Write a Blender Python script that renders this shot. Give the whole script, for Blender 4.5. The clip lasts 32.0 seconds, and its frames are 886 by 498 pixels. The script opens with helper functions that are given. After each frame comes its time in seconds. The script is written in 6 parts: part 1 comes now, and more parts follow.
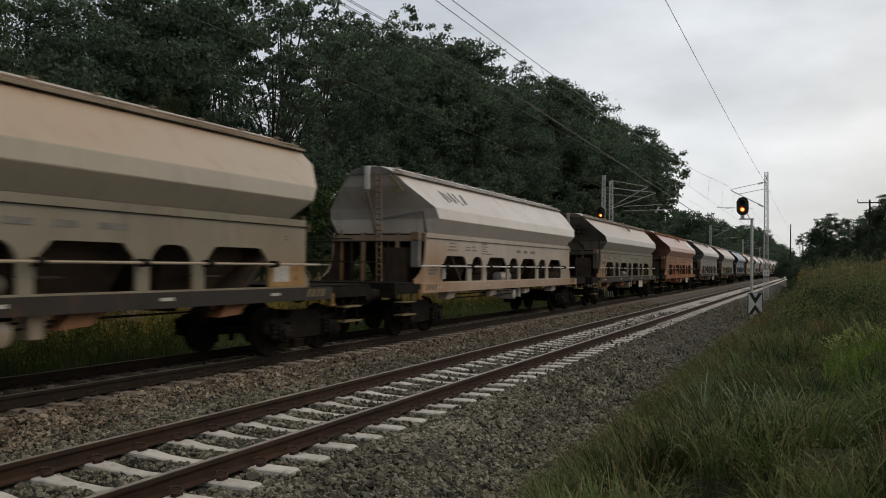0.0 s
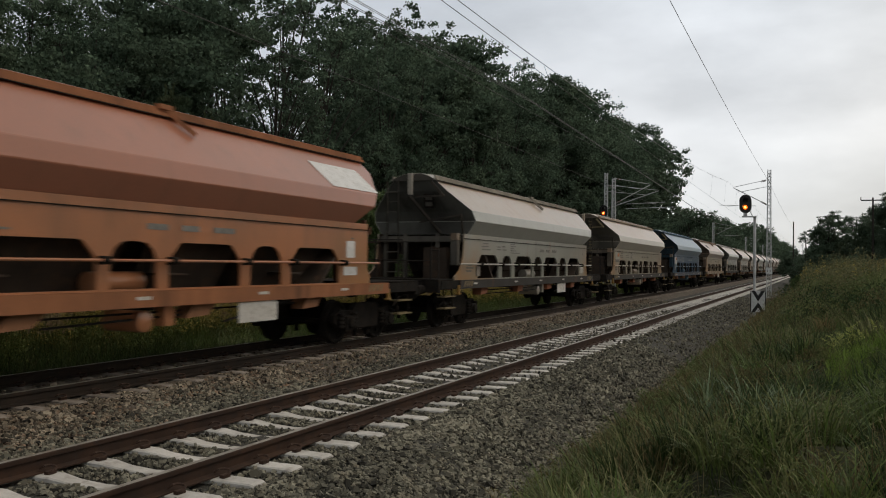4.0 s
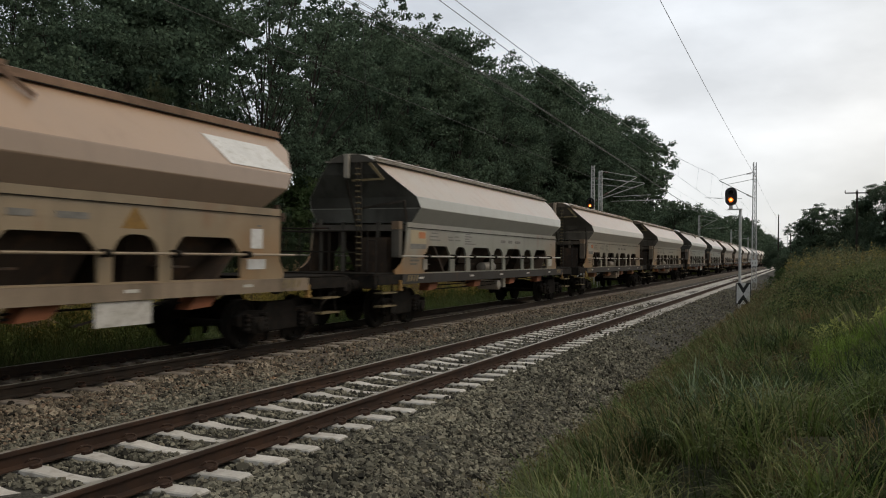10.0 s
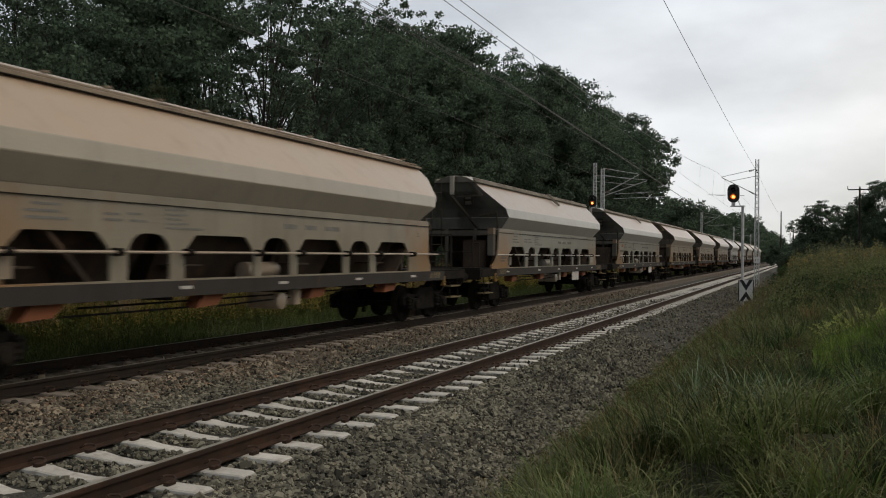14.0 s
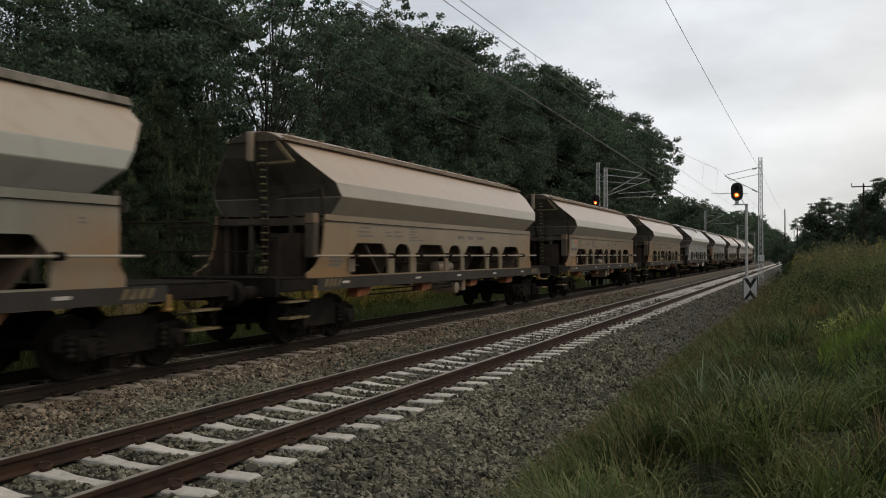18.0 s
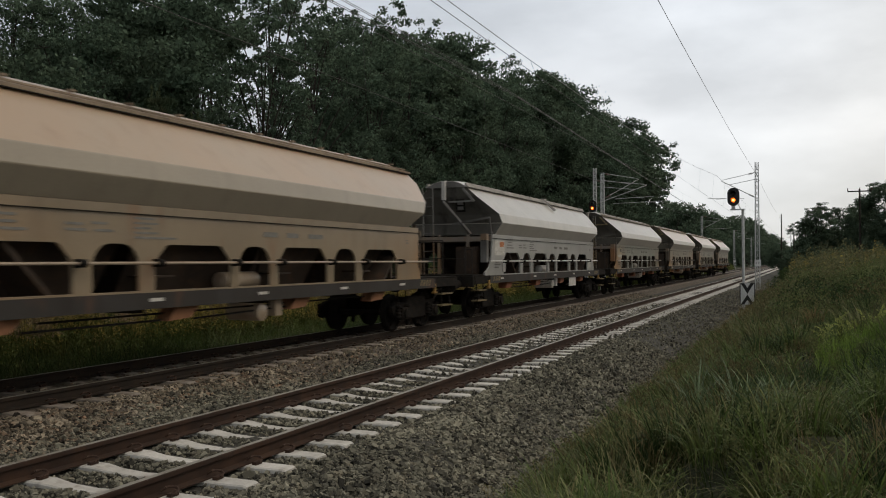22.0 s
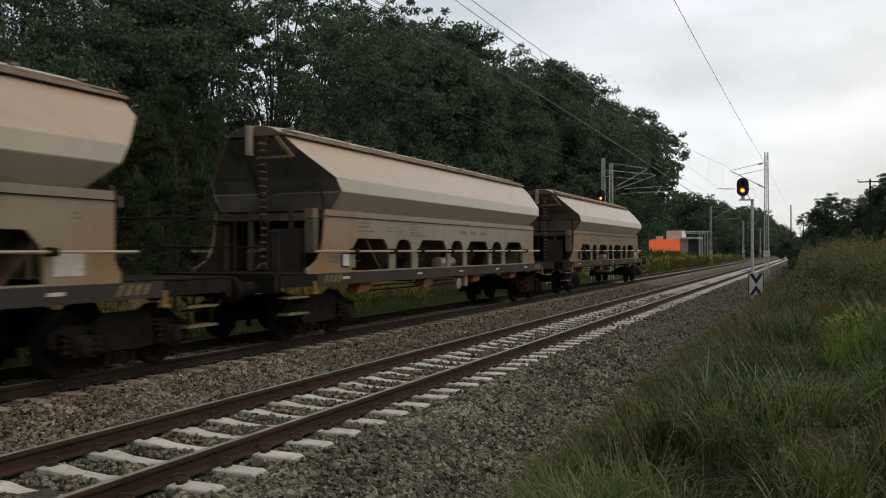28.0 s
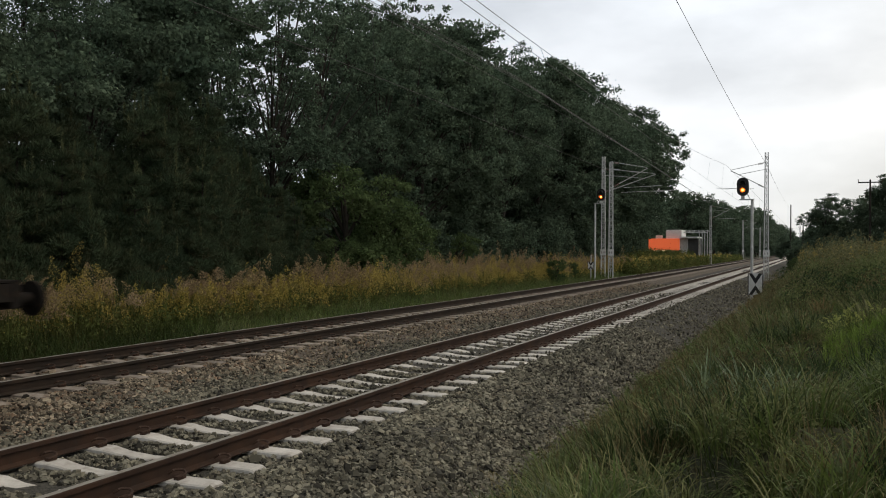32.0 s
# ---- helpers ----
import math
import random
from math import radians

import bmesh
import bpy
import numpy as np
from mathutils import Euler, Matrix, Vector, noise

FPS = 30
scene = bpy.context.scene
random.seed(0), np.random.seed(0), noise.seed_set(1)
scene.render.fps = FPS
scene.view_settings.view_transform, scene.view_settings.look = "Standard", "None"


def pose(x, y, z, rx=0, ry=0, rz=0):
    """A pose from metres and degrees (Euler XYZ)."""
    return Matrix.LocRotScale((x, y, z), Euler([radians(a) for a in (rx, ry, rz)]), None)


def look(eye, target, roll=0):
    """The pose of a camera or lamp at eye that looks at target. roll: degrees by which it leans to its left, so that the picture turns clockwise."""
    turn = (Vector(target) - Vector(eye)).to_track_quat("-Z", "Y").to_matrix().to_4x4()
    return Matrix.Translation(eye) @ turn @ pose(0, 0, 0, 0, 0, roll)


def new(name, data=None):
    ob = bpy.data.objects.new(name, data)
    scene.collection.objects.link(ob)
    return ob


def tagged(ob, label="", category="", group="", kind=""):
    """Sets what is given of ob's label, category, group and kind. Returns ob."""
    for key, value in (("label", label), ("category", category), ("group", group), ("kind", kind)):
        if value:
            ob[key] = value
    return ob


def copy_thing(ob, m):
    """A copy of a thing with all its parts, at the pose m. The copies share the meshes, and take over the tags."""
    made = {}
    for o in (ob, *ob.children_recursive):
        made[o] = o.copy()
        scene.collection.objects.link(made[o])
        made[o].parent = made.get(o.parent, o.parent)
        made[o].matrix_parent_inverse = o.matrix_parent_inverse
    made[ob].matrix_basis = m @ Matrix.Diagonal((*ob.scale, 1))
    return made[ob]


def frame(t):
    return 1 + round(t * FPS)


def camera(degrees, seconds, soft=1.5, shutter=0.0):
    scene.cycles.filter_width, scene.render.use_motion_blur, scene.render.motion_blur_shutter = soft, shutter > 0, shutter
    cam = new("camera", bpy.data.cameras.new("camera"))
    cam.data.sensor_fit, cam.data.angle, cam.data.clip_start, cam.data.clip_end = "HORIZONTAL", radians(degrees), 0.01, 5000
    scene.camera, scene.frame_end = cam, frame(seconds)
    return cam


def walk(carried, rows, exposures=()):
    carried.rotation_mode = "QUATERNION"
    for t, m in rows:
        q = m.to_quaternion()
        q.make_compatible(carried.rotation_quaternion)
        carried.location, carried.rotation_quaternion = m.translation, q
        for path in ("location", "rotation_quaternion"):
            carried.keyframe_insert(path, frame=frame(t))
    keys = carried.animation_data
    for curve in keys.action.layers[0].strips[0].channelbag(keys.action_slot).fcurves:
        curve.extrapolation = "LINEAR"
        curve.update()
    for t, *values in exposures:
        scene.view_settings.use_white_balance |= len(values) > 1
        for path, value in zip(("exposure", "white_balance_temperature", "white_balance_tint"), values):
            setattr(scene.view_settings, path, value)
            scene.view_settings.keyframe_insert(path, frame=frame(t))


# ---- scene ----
DEG = 55.35
cam = camera(DEG, 32.0, soft=1.05, shutter=0.3)
EYE = Vector((5.83, 0.0, 1.81))


def aim(yaw, pitch, roll):
    """The camera's pose at its stand: yaw to the right of the track, pitch up, roll to its left, in degrees."""
    a, b = radians(yaw), radians(pitch)
    way = Vector((math.sin(a) * math.cos(b), math.cos(a) * math.cos(b), math.sin(b)))
    return look(EYE, EYE + way * 10, roll)


# seconds, yaw, pitch, roll of the hand-held camera
SWAY = [
    (0, -23.561, 1.136, 0.694),
    (0.5, -23.666, 1.095, 0.643),
    (1, -23.544, 1.097, 0.819),
    (1.5, -23.517, 1.151, 0.632),
    (2, -23.357, 1.21, 0.813),
    (2.5, -23.406, 1.135, 0.778),
    (3, -23.404, 1.128, 0.73),
    (3.5, -23.547, 1.063, 0.753),
    (5.5, -24.336, 0.701, 0.605),
    (6, -24.445, 0.382, 1.143),
    (6.5, -23.269, -0.24, 1.326),
    (7, -23.173, -0.258, 1.231),
    (7.5, -23.137, -0.311, 1.084),
    (8, -23.07, -0.239, 1.018),
    (8.5, -23.059, -0.022, 0.994),
    (9, -22.97, 0.141, 0.864),
    (9.5, -22.94, 0.215, 0.758),
    (10, -22.847, 0.491, 0.643),
    (10.5, -22.883, 0.601, 0.623),
    (11, -23.048, 0.543, 0.618),
    (11.5, -23.359, 0.41, 0.485),
    (12, -23.312, 0.495, 0.409),
    (12.5, -23.359, 0.53, 0.443),
    (13, -23.186, 0.419, 0.514),
    (13.5, -23.076, 0.34, 0.498),
    (14, -22.999, 0.342, 0.482),
    (14.5, -22.995, 0.261, 0.39),
    (16.5, -23.014, 0.032, 0.389),
    (17, -23.116, 0.186, 0.276),
    (17.5, -23.139, 0.218, 0.112),
    (18, -23.24, 0.419, -0.066),
    (18.5, -23.32, 0.438, -0.218),
    (19, -23.076, 0.619, -0.207),
    (19.5, -23.123, 0.632, -0.227),
    (20, -23.083, 0.713, -0.292),
    (20.5, -23.051, 0.759, -0.254),
    (21, -22.967, 0.834, -0.2),
    (21.5, -23.105, 0.873, -0.182),
    (22, -23.044, 0.821, -0.254),
    (22.5, -22.967, 0.71, -0.29),
    (23, -22.904, 0.55, -0.141),
    (23.5, -23.062, 0.322, -0.115),
    (24, -23.223, 0.24, -0.082),
    (24.5, -23.349, 0.114, -0.135),
    (25, -23.461, 0.065, -0.163),
    (25.5, -23.614, -0.185, -0.279),
    (27.5, -23.527, -0.048, -0.085),
    (28, -23.587, 0.116, -0.079),
    (28.5, -23.572, 0.14, -0.059),
    (29, -23.512, 0.066, -0.019),
    (29.5, -23.516, 0.145, 0.057),
    (30, -23.629, 0.215, -0.036),
    (30.5, -23.71, 0.179, 0.085),
    (31, -23.588, 0.005, 0.081),
    (31.5, -23.545, -0.058, 0.212),
    (32, -23.564, -0.047, 0.322),
]
walk(cam, [(t, aim(a, b, c)) for t, a, b, c in SWAY],
     exposures=[(0, -0.48), (3, -0.50), (6, -0.29), (9, -0.29), (13, -0.39), (19, -0.40), (23, -0.38), (28, -0.30), (30.5, -0.27), (32, -0.20)])

# ---------------------------------------------------------------- light
world = bpy.data.worlds.new("sky")
scene.world = world
world.use_nodes = True
wn, wl = world.node_tree.nodes, world.node_tree.links
wn.clear()
w_out = wn.new("ShaderNodeOutputWorld")
w_bg = wn.new("ShaderNodeBackground")
w_sky = wn.new("ShaderNodeTexSky")
w_sky.sky_type, w_sky.sun_disc = "NISHITA", False
w_sky.sun_elevation, w_sky.sun_rotation = radians(55), radians(71)
w_tc = wn.new("ShaderNodeTexCoord")
w_sep = wn.new("ShaderNodeSeparateXYZ")
wl.new(w_tc.outputs["Generated"], w_sep.inputs[0])
# brightness of the cloud sheet by height: bright along the horizon, duller overhead
w_h = wn.new("ShaderNodeValToRGB")
els = w_h.color_ramp.elements
els[0].position, els[0].color = 0.0, (0.88, 0.88, 0.87, 1)
els[1].position, els[1].color = 1.0, (0.65, 0.63, 0.575, 1)
for pos, col in ((0.14, (0.98, 0.98, 0.98, 1)), (0.30, (0.90, 0.925, 0.95, 1)), (0.55, (0.71, 0.69, 0.64, 1))):
    e = els.new(pos)
    e.color = col
wl.new(w_sep.outputs["Z"], w_h.inputs[0])
# cloud streaks, flattened towards the horizon
w_map = wn.new("ShaderNodeMapping")
w_map.inputs["Scale"].default_value = (2.0, 2.0, 5.0)
wl.new(w_tc.outputs["Generated"], w_map.inputs[0])
w_no = wn.new("ShaderNodeTexNoise")
w_no.inputs["Scale"].default_value, w_no.inputs["Detail"].default_value = 2.0, 8
w_no.inputs["Roughness"].default_value = 0.52
wl.new(w_map.outputs[0], w_no.inputs["Vector"])
w_r = wn.new("ShaderNodeMapRange")
w_r.inputs["From Min"].default_value, w_r.inputs["From Max"].default_value = 0.34, 0.66
w_r.inputs["To Min"].default_value, w_r.inputs["To Max"].default_value = 0.86, 1.16
wl.new(w_no.outputs["Fac"], w_r.inputs["Value"])
w_mul = wn.new("ShaderNodeMix")
w_mul.data_type, w_mul.blend_type = "RGBA", "MULTIPLY"
w_mul.inputs["Factor"].default_value = 1.0
wl.new(w_h.outputs["Color"], w_mul.inputs["A"])
wl.new(w_r.outputs["Result"], w_mul.inputs["B"])
# a little of the clear sky behind the clouds
w_dim = wn.new("ShaderNodeVectorMath")
w_dim.operation = "SCALE"
w_dim.inputs["Scale"].default_value = 0.08
wl.new(w_sky.outputs[0], w_dim.inputs[0])
w_mix = wn.new("ShaderNodeMix")
w_mix.data_type = "RGBA"
w_mix.inputs["Factor"].default_value = 0.16
wl.new(w_mul.outputs["Result"], w_mix.inputs["A"])
wl.new(w_dim.outputs[0], w_mix.inputs["B"])
# the low sun behind the clouds lies to the east of the line: that side glows a little warmer
w_side = wn.new("ShaderNodeVectorMath")
w_side.operation = "DOT_PRODUCT"
w_side.inputs[1].default_value = (0.90, 0.44, 0.0)
wl.new(w_tc.outputs["Generated"], w_side.inputs[0])
w_glow = wn.new("ShaderNodeValToRGB")
w_glow.color_ramp.interpolation = "EASE"
gl = w_glow.color_ramp.elements
gl[0].position, gl[0].color = 0.0, (0.50, 0.52, 0.56, 1)
gl[1].position, gl[1].color = 1.0, (1.10, 1.00, 0.88, 1)
for pos, col in ((0.36, (0.76, 0.79, 0.83, 1)), (0.47, (0.97, 1.00, 1.04, 1)), (0.66, (1.18, 1.19, 1.20, 1)), (0.80, (1.16, 1.13, 1.08, 1))):
    e = gl.new(pos)
    e.color = col
w_half = wn.new("ShaderNodeMath")
w_half.operation = "MULTIPLY_ADD"
w_half.inputs[1].default_value, w_half.inputs[2].default_value = 0.5, 0.5
wl.new(w_side.outputs["Value"], w_half.inputs[0])
wl.new(w_half.outputs[0], w_glow.inputs[0])
w_tint = wn.new("ShaderNodeMix")
w_tint.data_type, w_tint.blend_type = "RGBA", "MULTIPLY"
w_tint.inputs["Factor"].default_value = 1.0
wl.new(w_mix.outputs["Result"], w_tint.inputs["A"])
wl.new(w_glow.outputs["Color"], w_tint.inputs["B"])
wl.new(w_tint.outputs["Result"], w_bg.inputs["Color"])
w_bg.inputs["Strength"].default_value = 1.07
wl.new(w_bg.outputs[0], w_out.inputs[0])

sun = new("sun", bpy.data.lights.new("sun", "SUN"))
sun.data.energy, sun.data.angle, sun.data.color = 0.85, radians(30), (1.0, 0.84, 0.66)
sun.matrix_world = look((14, 5, 21), (0, 0, 0))


# ---------------------------------------------------------------- materials
def material(name, c1, c2, scale=3.0, rough=0.8, metal=0.0, bump=0.3, fine=40.0, c3=None, stretch=(1, 1, 1), spec=0.4, tone=0.0, island=0.0, sheer=0.0):
    """Two-scale noise between c1 and c2, patches of c3, fine relief; tone: spread from object to object, island: from piece to piece."""
    m = bpy.data.materials.new(name)
    m.use_nodes = True
    n, l = m.node_tree.nodes, m.node_tree.links
    b = n["Principled BSDF"]
    tc = n.new("ShaderNodeTexCoord")
    oi = n.new("ShaderNodeObjectInfo")
    mp = n.new("ShaderNodeMapping")
    mp.inputs["Scale"].default_value = stretch
    l.new(tc.outputs["Object"], mp.inputs["Vector"])
    off = n.new("ShaderNodeVectorMath")
    off.operation = "SCALE"
    off.inputs["Scale"].default_value = 13.0
    comb = n.new("ShaderNodeCombineXYZ")
    for s in ("X", "Y", "Z"):
        l.new(oi.outputs["Random"], comb.inputs[s])
    l.new(comb.outputs[0], off.inputs[0])
    l.new(off.outputs[0], mp.inputs["Location"])
    n1, n2 = n.new("ShaderNodeTexNoise"), n.new("ShaderNodeTexNoise")
    for t, s, d in ((n1, scale, 5), (n2, fine, 3)):
        t.inputs["Scale"].default_value, t.inputs["Detail"].default_value = s, d
        l.new(mp.outputs[0], t.inputs["Vector"])
    r1 = n.new("ShaderNodeMapRange")
    r1.inputs["From Min"].default_value, r1.inputs["From Max"].default_value = 0.33, 0.67
    l.new(n1.outputs["Fac"], r1.inputs["Value"])
    mix = n.new("ShaderNodeMix")
    mix.data_type = "RGBA"
    mix.inputs["A"].default_value, mix.inputs["B"].default_value = (*c1, 1), (*c2, 1)
    l.new(r1.outputs["Result"], mix.inputs["Factor"])
    col = mix.outputs["Result"]
    if c3:
        r3 = n.new("ShaderNodeMapRange")
        r3.inputs["From Min"].default_value, r3.inputs["From Max"].default_value = 0.52, 0.72
        n3 = n.new("ShaderNodeTexNoise")
        n3.inputs["Scale"].default_value, n3.inputs["Detail"].default_value = scale * 2.7, 6
        l.new(mp.outputs[0], n3.inputs["Vector"])
        l.new(n3.outputs["Fac"], r3.inputs["Value"])
        m3 = n.new("ShaderNodeMix")
        m3.data_type = "RGBA"
        m3.inputs["B"].default_value = (*c3, 1)
        l.new(r3.outputs["Result"], m3.inputs["Factor"])
        l.new(col, m3.inputs["A"])
        col = m3.outputs["Result"]
    r2 = n.new("ShaderNodeMapRange")
    r2.inputs["To Min"].default_value, r2.inputs["To Max"].default_value = 0.82, 1.15
    l.new(n2.outputs["Fac"], r2.inputs["Value"])
    val = r2.outputs["Result"]
    for amount, src in ((tone, oi.outputs["Random"]), (island, None)):
        if amount:
            if src is None:
                src = n.new("ShaderNodeNewGeometry").outputs["Random Per Island"]
            rr = n.new("ShaderNodeMapRange")
            rr.inputs["To Min"].default_value, rr.inputs["To Max"].default_value = 1 - amount, 1 + amount
            l.new(src, rr.inputs["Value"])
            mm = n.new("ShaderNodeMath")
            mm.operation = "MULTIPLY"
            l.new(val, mm.inputs[0])
            l.new(rr.outputs["Result"], mm.inputs[1])
            val = mm.outputs[0]
    mul = n.new("ShaderNodeMix")
    mul.data_type, mul.blend_type = "RGBA", "MULTIPLY"
    mul.inputs["Factor"].default_value = 1.0
    l.new(col, mul.inputs["A"])
    l.new(val, mul.inputs["B"])
    l.new(mul.outputs["Result"], b.inputs["Base Color"])
    b.inputs["Roughness"].default_value, b.inputs["Metallic"].default_value = rough, metal
    b.inputs["Specular IOR Level"].default_value = spec
    if sheer:
        b.inputs["Transmission Weight"].default_value = 0.0
        b.inputs["Subsurface Weight"].default_value = 0.0
        tr = n.new("ShaderNodeBsdfTranslucent")
        l.new(mul.outputs["Result"], tr.inputs["Color"])
        ms = n.new("ShaderNodeMixShader")
        ms.inputs[0].default_value = sheer
        out = n["Material Output"]
        l.new(b.outputs[0], ms.inputs[1])
        l.new(tr.outputs[0], ms.inputs[2])
        l.new(ms.outputs[0], out.inputs["Surface"])
    if bump:
        bp = n.new("ShaderNodeBump")
        bp.inputs["Strength"].default_value, bp.inputs["Distance"].default_value = bump, 0.5 / fine
        l.new(n2.outputs["Fac"], bp.inputs["Height"])
        l.new(bp.outputs[0], b.inputs["Normal"])
    return m


def paint(name, dirt_or_light=(0.11, 0.085, 0.06), amount=0.5, rough=0.28, rust=0.0, least=0.06, rust_hue=(0.22, 0.085, 0.035), ends=0.0):
    """Wagon paint: the object's own colour under soot or painted light, streaks that run down and some rust."""
    m = bpy.data.materials.new(name)
    m.use_nodes = True
    n, l = m.node_tree.nodes, m.node_tree.links
    b = n["Principled BSDF"]
    oi, tc = n.new("ShaderNodeObjectInfo"), n.new("ShaderNodeTexCoord")
    vec = n.new("ShaderNodeVectorMath")
    vec.operation = "ADD"
    comb = n.new("ShaderNodeCombineXYZ")
    sc = n.new("ShaderNodeMath")
    sc.operation, sc.inputs[1].default_value = "MULTIPLY", 37.0
    l.new(oi.outputs["Random"], sc.inputs[0])
    l.new(sc.outputs[0], comb.inputs["Y"])
    l.new(tc.outputs["Object"], vec.inputs[0])
    l.new(comb.outputs[0], vec.inputs[1])

    def grain(scale, stretch, detail, lo, hi, to0, to1):
        mp = n.new("ShaderNodeMapping")
        mp.inputs["Scale"].default_value = stretch
        l.new(vec.outputs[0], mp.inputs["Vector"])
        t = n.new("ShaderNodeTexNoise")
        t.inputs["Scale"].default_value, t.inputs["Detail"].default_value = scale, detail
        l.new(mp.outputs[0], t.inputs["Vector"])
        r = n.new("ShaderNodeMapRange")
        for key, v in (("From Min", lo), ("From Max", hi), ("To Min", to0), ("To Max", to1)):
            r.inputs[key].default_value = v
        l.new(t.outputs["Fac"], r.inputs["Value"])
        return r.outputs["Result"], t

    def blend(a, bcol, fac):
        x = n.new("ShaderNodeMix")
        x.data_type = "RGBA"
        l.new(a, x.inputs["A"])
        x.inputs["B"].default_value = (*bcol, 1)
        l.new(fac, x.inputs["Factor"])
        return x.outputs["Result"]

    big, _ = grain(0.7, (1, 1, 1), 5, 0.35, 0.75, least, amount)
    run, _ = grain(2.6, (1, 1, 0.12), 6, 0.52, 0.80, 0.0, amount * 0.9)
    speck, t3 = grain(30, (1, 1, 1), 3, 0.3, 0.8, 0.0, 0.16)
    c = blend(oi.outputs["Color"], dirt_or_light, big)
    c = blend(c, tuple(d * 0.7 for d in dirt_or_light), run)
    c = blend(c, dirt_or_light, speck)
    if rust:
        rs, _ = grain(1.7, (1, 1, 0.5), 8, 0.60, 0.72, 0.0, rust)
        c = blend(c, rust_hue, rs)
    if ends:
        # brown stains that spread from the feet of the sheets at both ends
        patchy, _ = grain(0.8, (1, 1, 0.8), 6, 0.34, 0.58, 0.12, ends)
        xyz = n.new("ShaderNodeSeparateXYZ")
        l.new(tc.outputs["Object"], xyz.inputs[0])
        size = n.new("ShaderNodeMath")
        size.operation = "ABSOLUTE"
        l.new(xyz.outputs["Y"], size.inputs[0])
        fac = patchy
        for src, lo, hi in ((size.outputs[0], 4.4, 6.6), (xyz.outputs["Z"], 2.85, 1.8)):
            r = n.new("ShaderNodeMapRange")
            r.inputs["From Min"].default_value, r.inputs["From Max"].default_value = lo, hi
            l.new(src, r.inputs["Value"])
            mul = n.new("ShaderNodeMath")
            mul.operation = "MULTIPLY"
            l.new(fac, mul.inputs[0])
            l.new(r.outputs["Result"], mul.inputs[1])
            fac = mul.outputs[0]
        c = blend(c, (0.34, 0.185, 0.075), fac)
    l.new(c, b.inputs["Base Color"])
    b.inputs["Roughness"].default_value = rough
    b.inputs["Specular IOR Level"].default_value = 0.85 if rough < 0.5 else 0.3
    bp = n.new("ShaderNodeBump")
    bp.inputs["Strength"].default_value, bp.inputs["Distance"].default_value = 0.15, 0.01
    l.new(t3.outputs["Fac"], bp.inputs["Height"])
    l.new(bp.outputs[0], b.inputs["Normal"])
    return m


def glow(name, col, power):
    m = bpy.data.materials.new(name)
    m.use_nodes = True
    b = m.node_tree.nodes["Principled BSDF"]
    b.inputs["Base Color"].default_value = (*col, 1)
    b.inputs["Emission Color"].default_value = (*col, 1)
    b.inputs["Emission Strength"].default_value = power
    return m


M_STONE = material("ballast_stone", (0.090, 0.086, 0.066), (0.205, 0.195, 0.148), 2.0, 0.9, bump=0.3, fine=90, c3=(0.145, 0.128, 0.093), island=0.88)
M_STONE_OLD = material("old_ballast_stone", (0.098, 0.080, 0.057), (0.275, 0.235, 0.175), 2.0, 0.9, bump=0.3, fine=90, c3=(0.18, 0.108, 0.066), island=0.95)
# near-black, painting the shade in the gaps between loose stones
M_BED = material("gap_shade_ballast_bed", (0.018, 0.0175, 0.015), (0.075, 0.072, 0.060), 30.0, 0.95, bump=1.0, fine=34, c3=(0.14, 0.132, 0.108))
M_BED_OLD = material("old_ballast_bed", (0.05, 0.042, 0.034), (0.15, 0.125, 0.098), 22.0, 0.95, bump=1.0, fine=26, c3=(0.22, 0.18, 0.14))
M_EARTH = material("meadow_soil", (0.022, 0.028, 0.012), (0.045, 0.050, 0.021), 0.8, 0.95, bump=0.8, fine=12, c3=(0.065, 0.055, 0.027))
M_SLEEPER = material("sleeper_concrete", (0.52, 0.50, 0.46), (0.64, 0.62, 0.58), 3.0, 0.85, bump=0.25, fine=50, c3=(0.42, 0.39, 0.35), tone=0.1)
M_SLEEPER_OLD = material("old_sleeper_concrete", (0.22, 0.19, 0.16), (0.33, 0.29, 0.25), 3.0, 0.9, bump=0.3, fine=50, c3=(0.18, 0.13, 0.09), tone=0.15)
M_RAIL = material("rusty_rail", (0.030, 0.016, 0.010), (0.058, 0.029, 0.016), 3.0, 0.8, 0.1, bump=0.2, fine=70, c3=(0.032, 0.021, 0.016))
M_RAIL_OLD = material("oily_old_rail", (0.019, 0.013, 0.009), (0.036, 0.023, 0.014), 3.0, 0.85, 0.1, bump=0.2, fine=70, c3=(0.020, 0.016, 0.013))
M_HEAD = material("worn_rail_head", (0.30, 0.285, 0.25), (0.42, 0.40, 0.36), 2.0, 0.45, 0.35, bump=0.05, fine=80, c3=(0.20, 0.16, 0.12))
M_CLIP = material("rail_clip_iron", (0.045, 0.026, 0.018), (0.08, 0.045, 0.03), 9.0, 0.7, 0.3, bump=0.2, fine=90)
M_BARK = material("bark", (0.022, 0.019, 0.015), (0.045, 0.038, 0.030), 5.0, 0.95, bump=0.8, fine=25, stretch=(1, 1, 0.25))
M_OAK = material("oak_leaves", (0.078, 0.120, 0.080), (0.135, 0.182, 0.122), 0.35, 0.85, bump=0, island=0.5, sheer=0.36, spec=0.08)
M_ALDER = material("alder_leaves", (0.074, 0.115, 0.079), (0.128, 0.175, 0.119), 0.35, 0.85, bump=0, island=0.5, sheer=0.36, spec=0.08)
M_BUSH = material("bush_leaves", (0.070, 0.112, 0.046), (0.118, 0.162, 0.070), 0.6, 0.85, bump=0, island=0.4, sheer=0.38, spec=0.08)
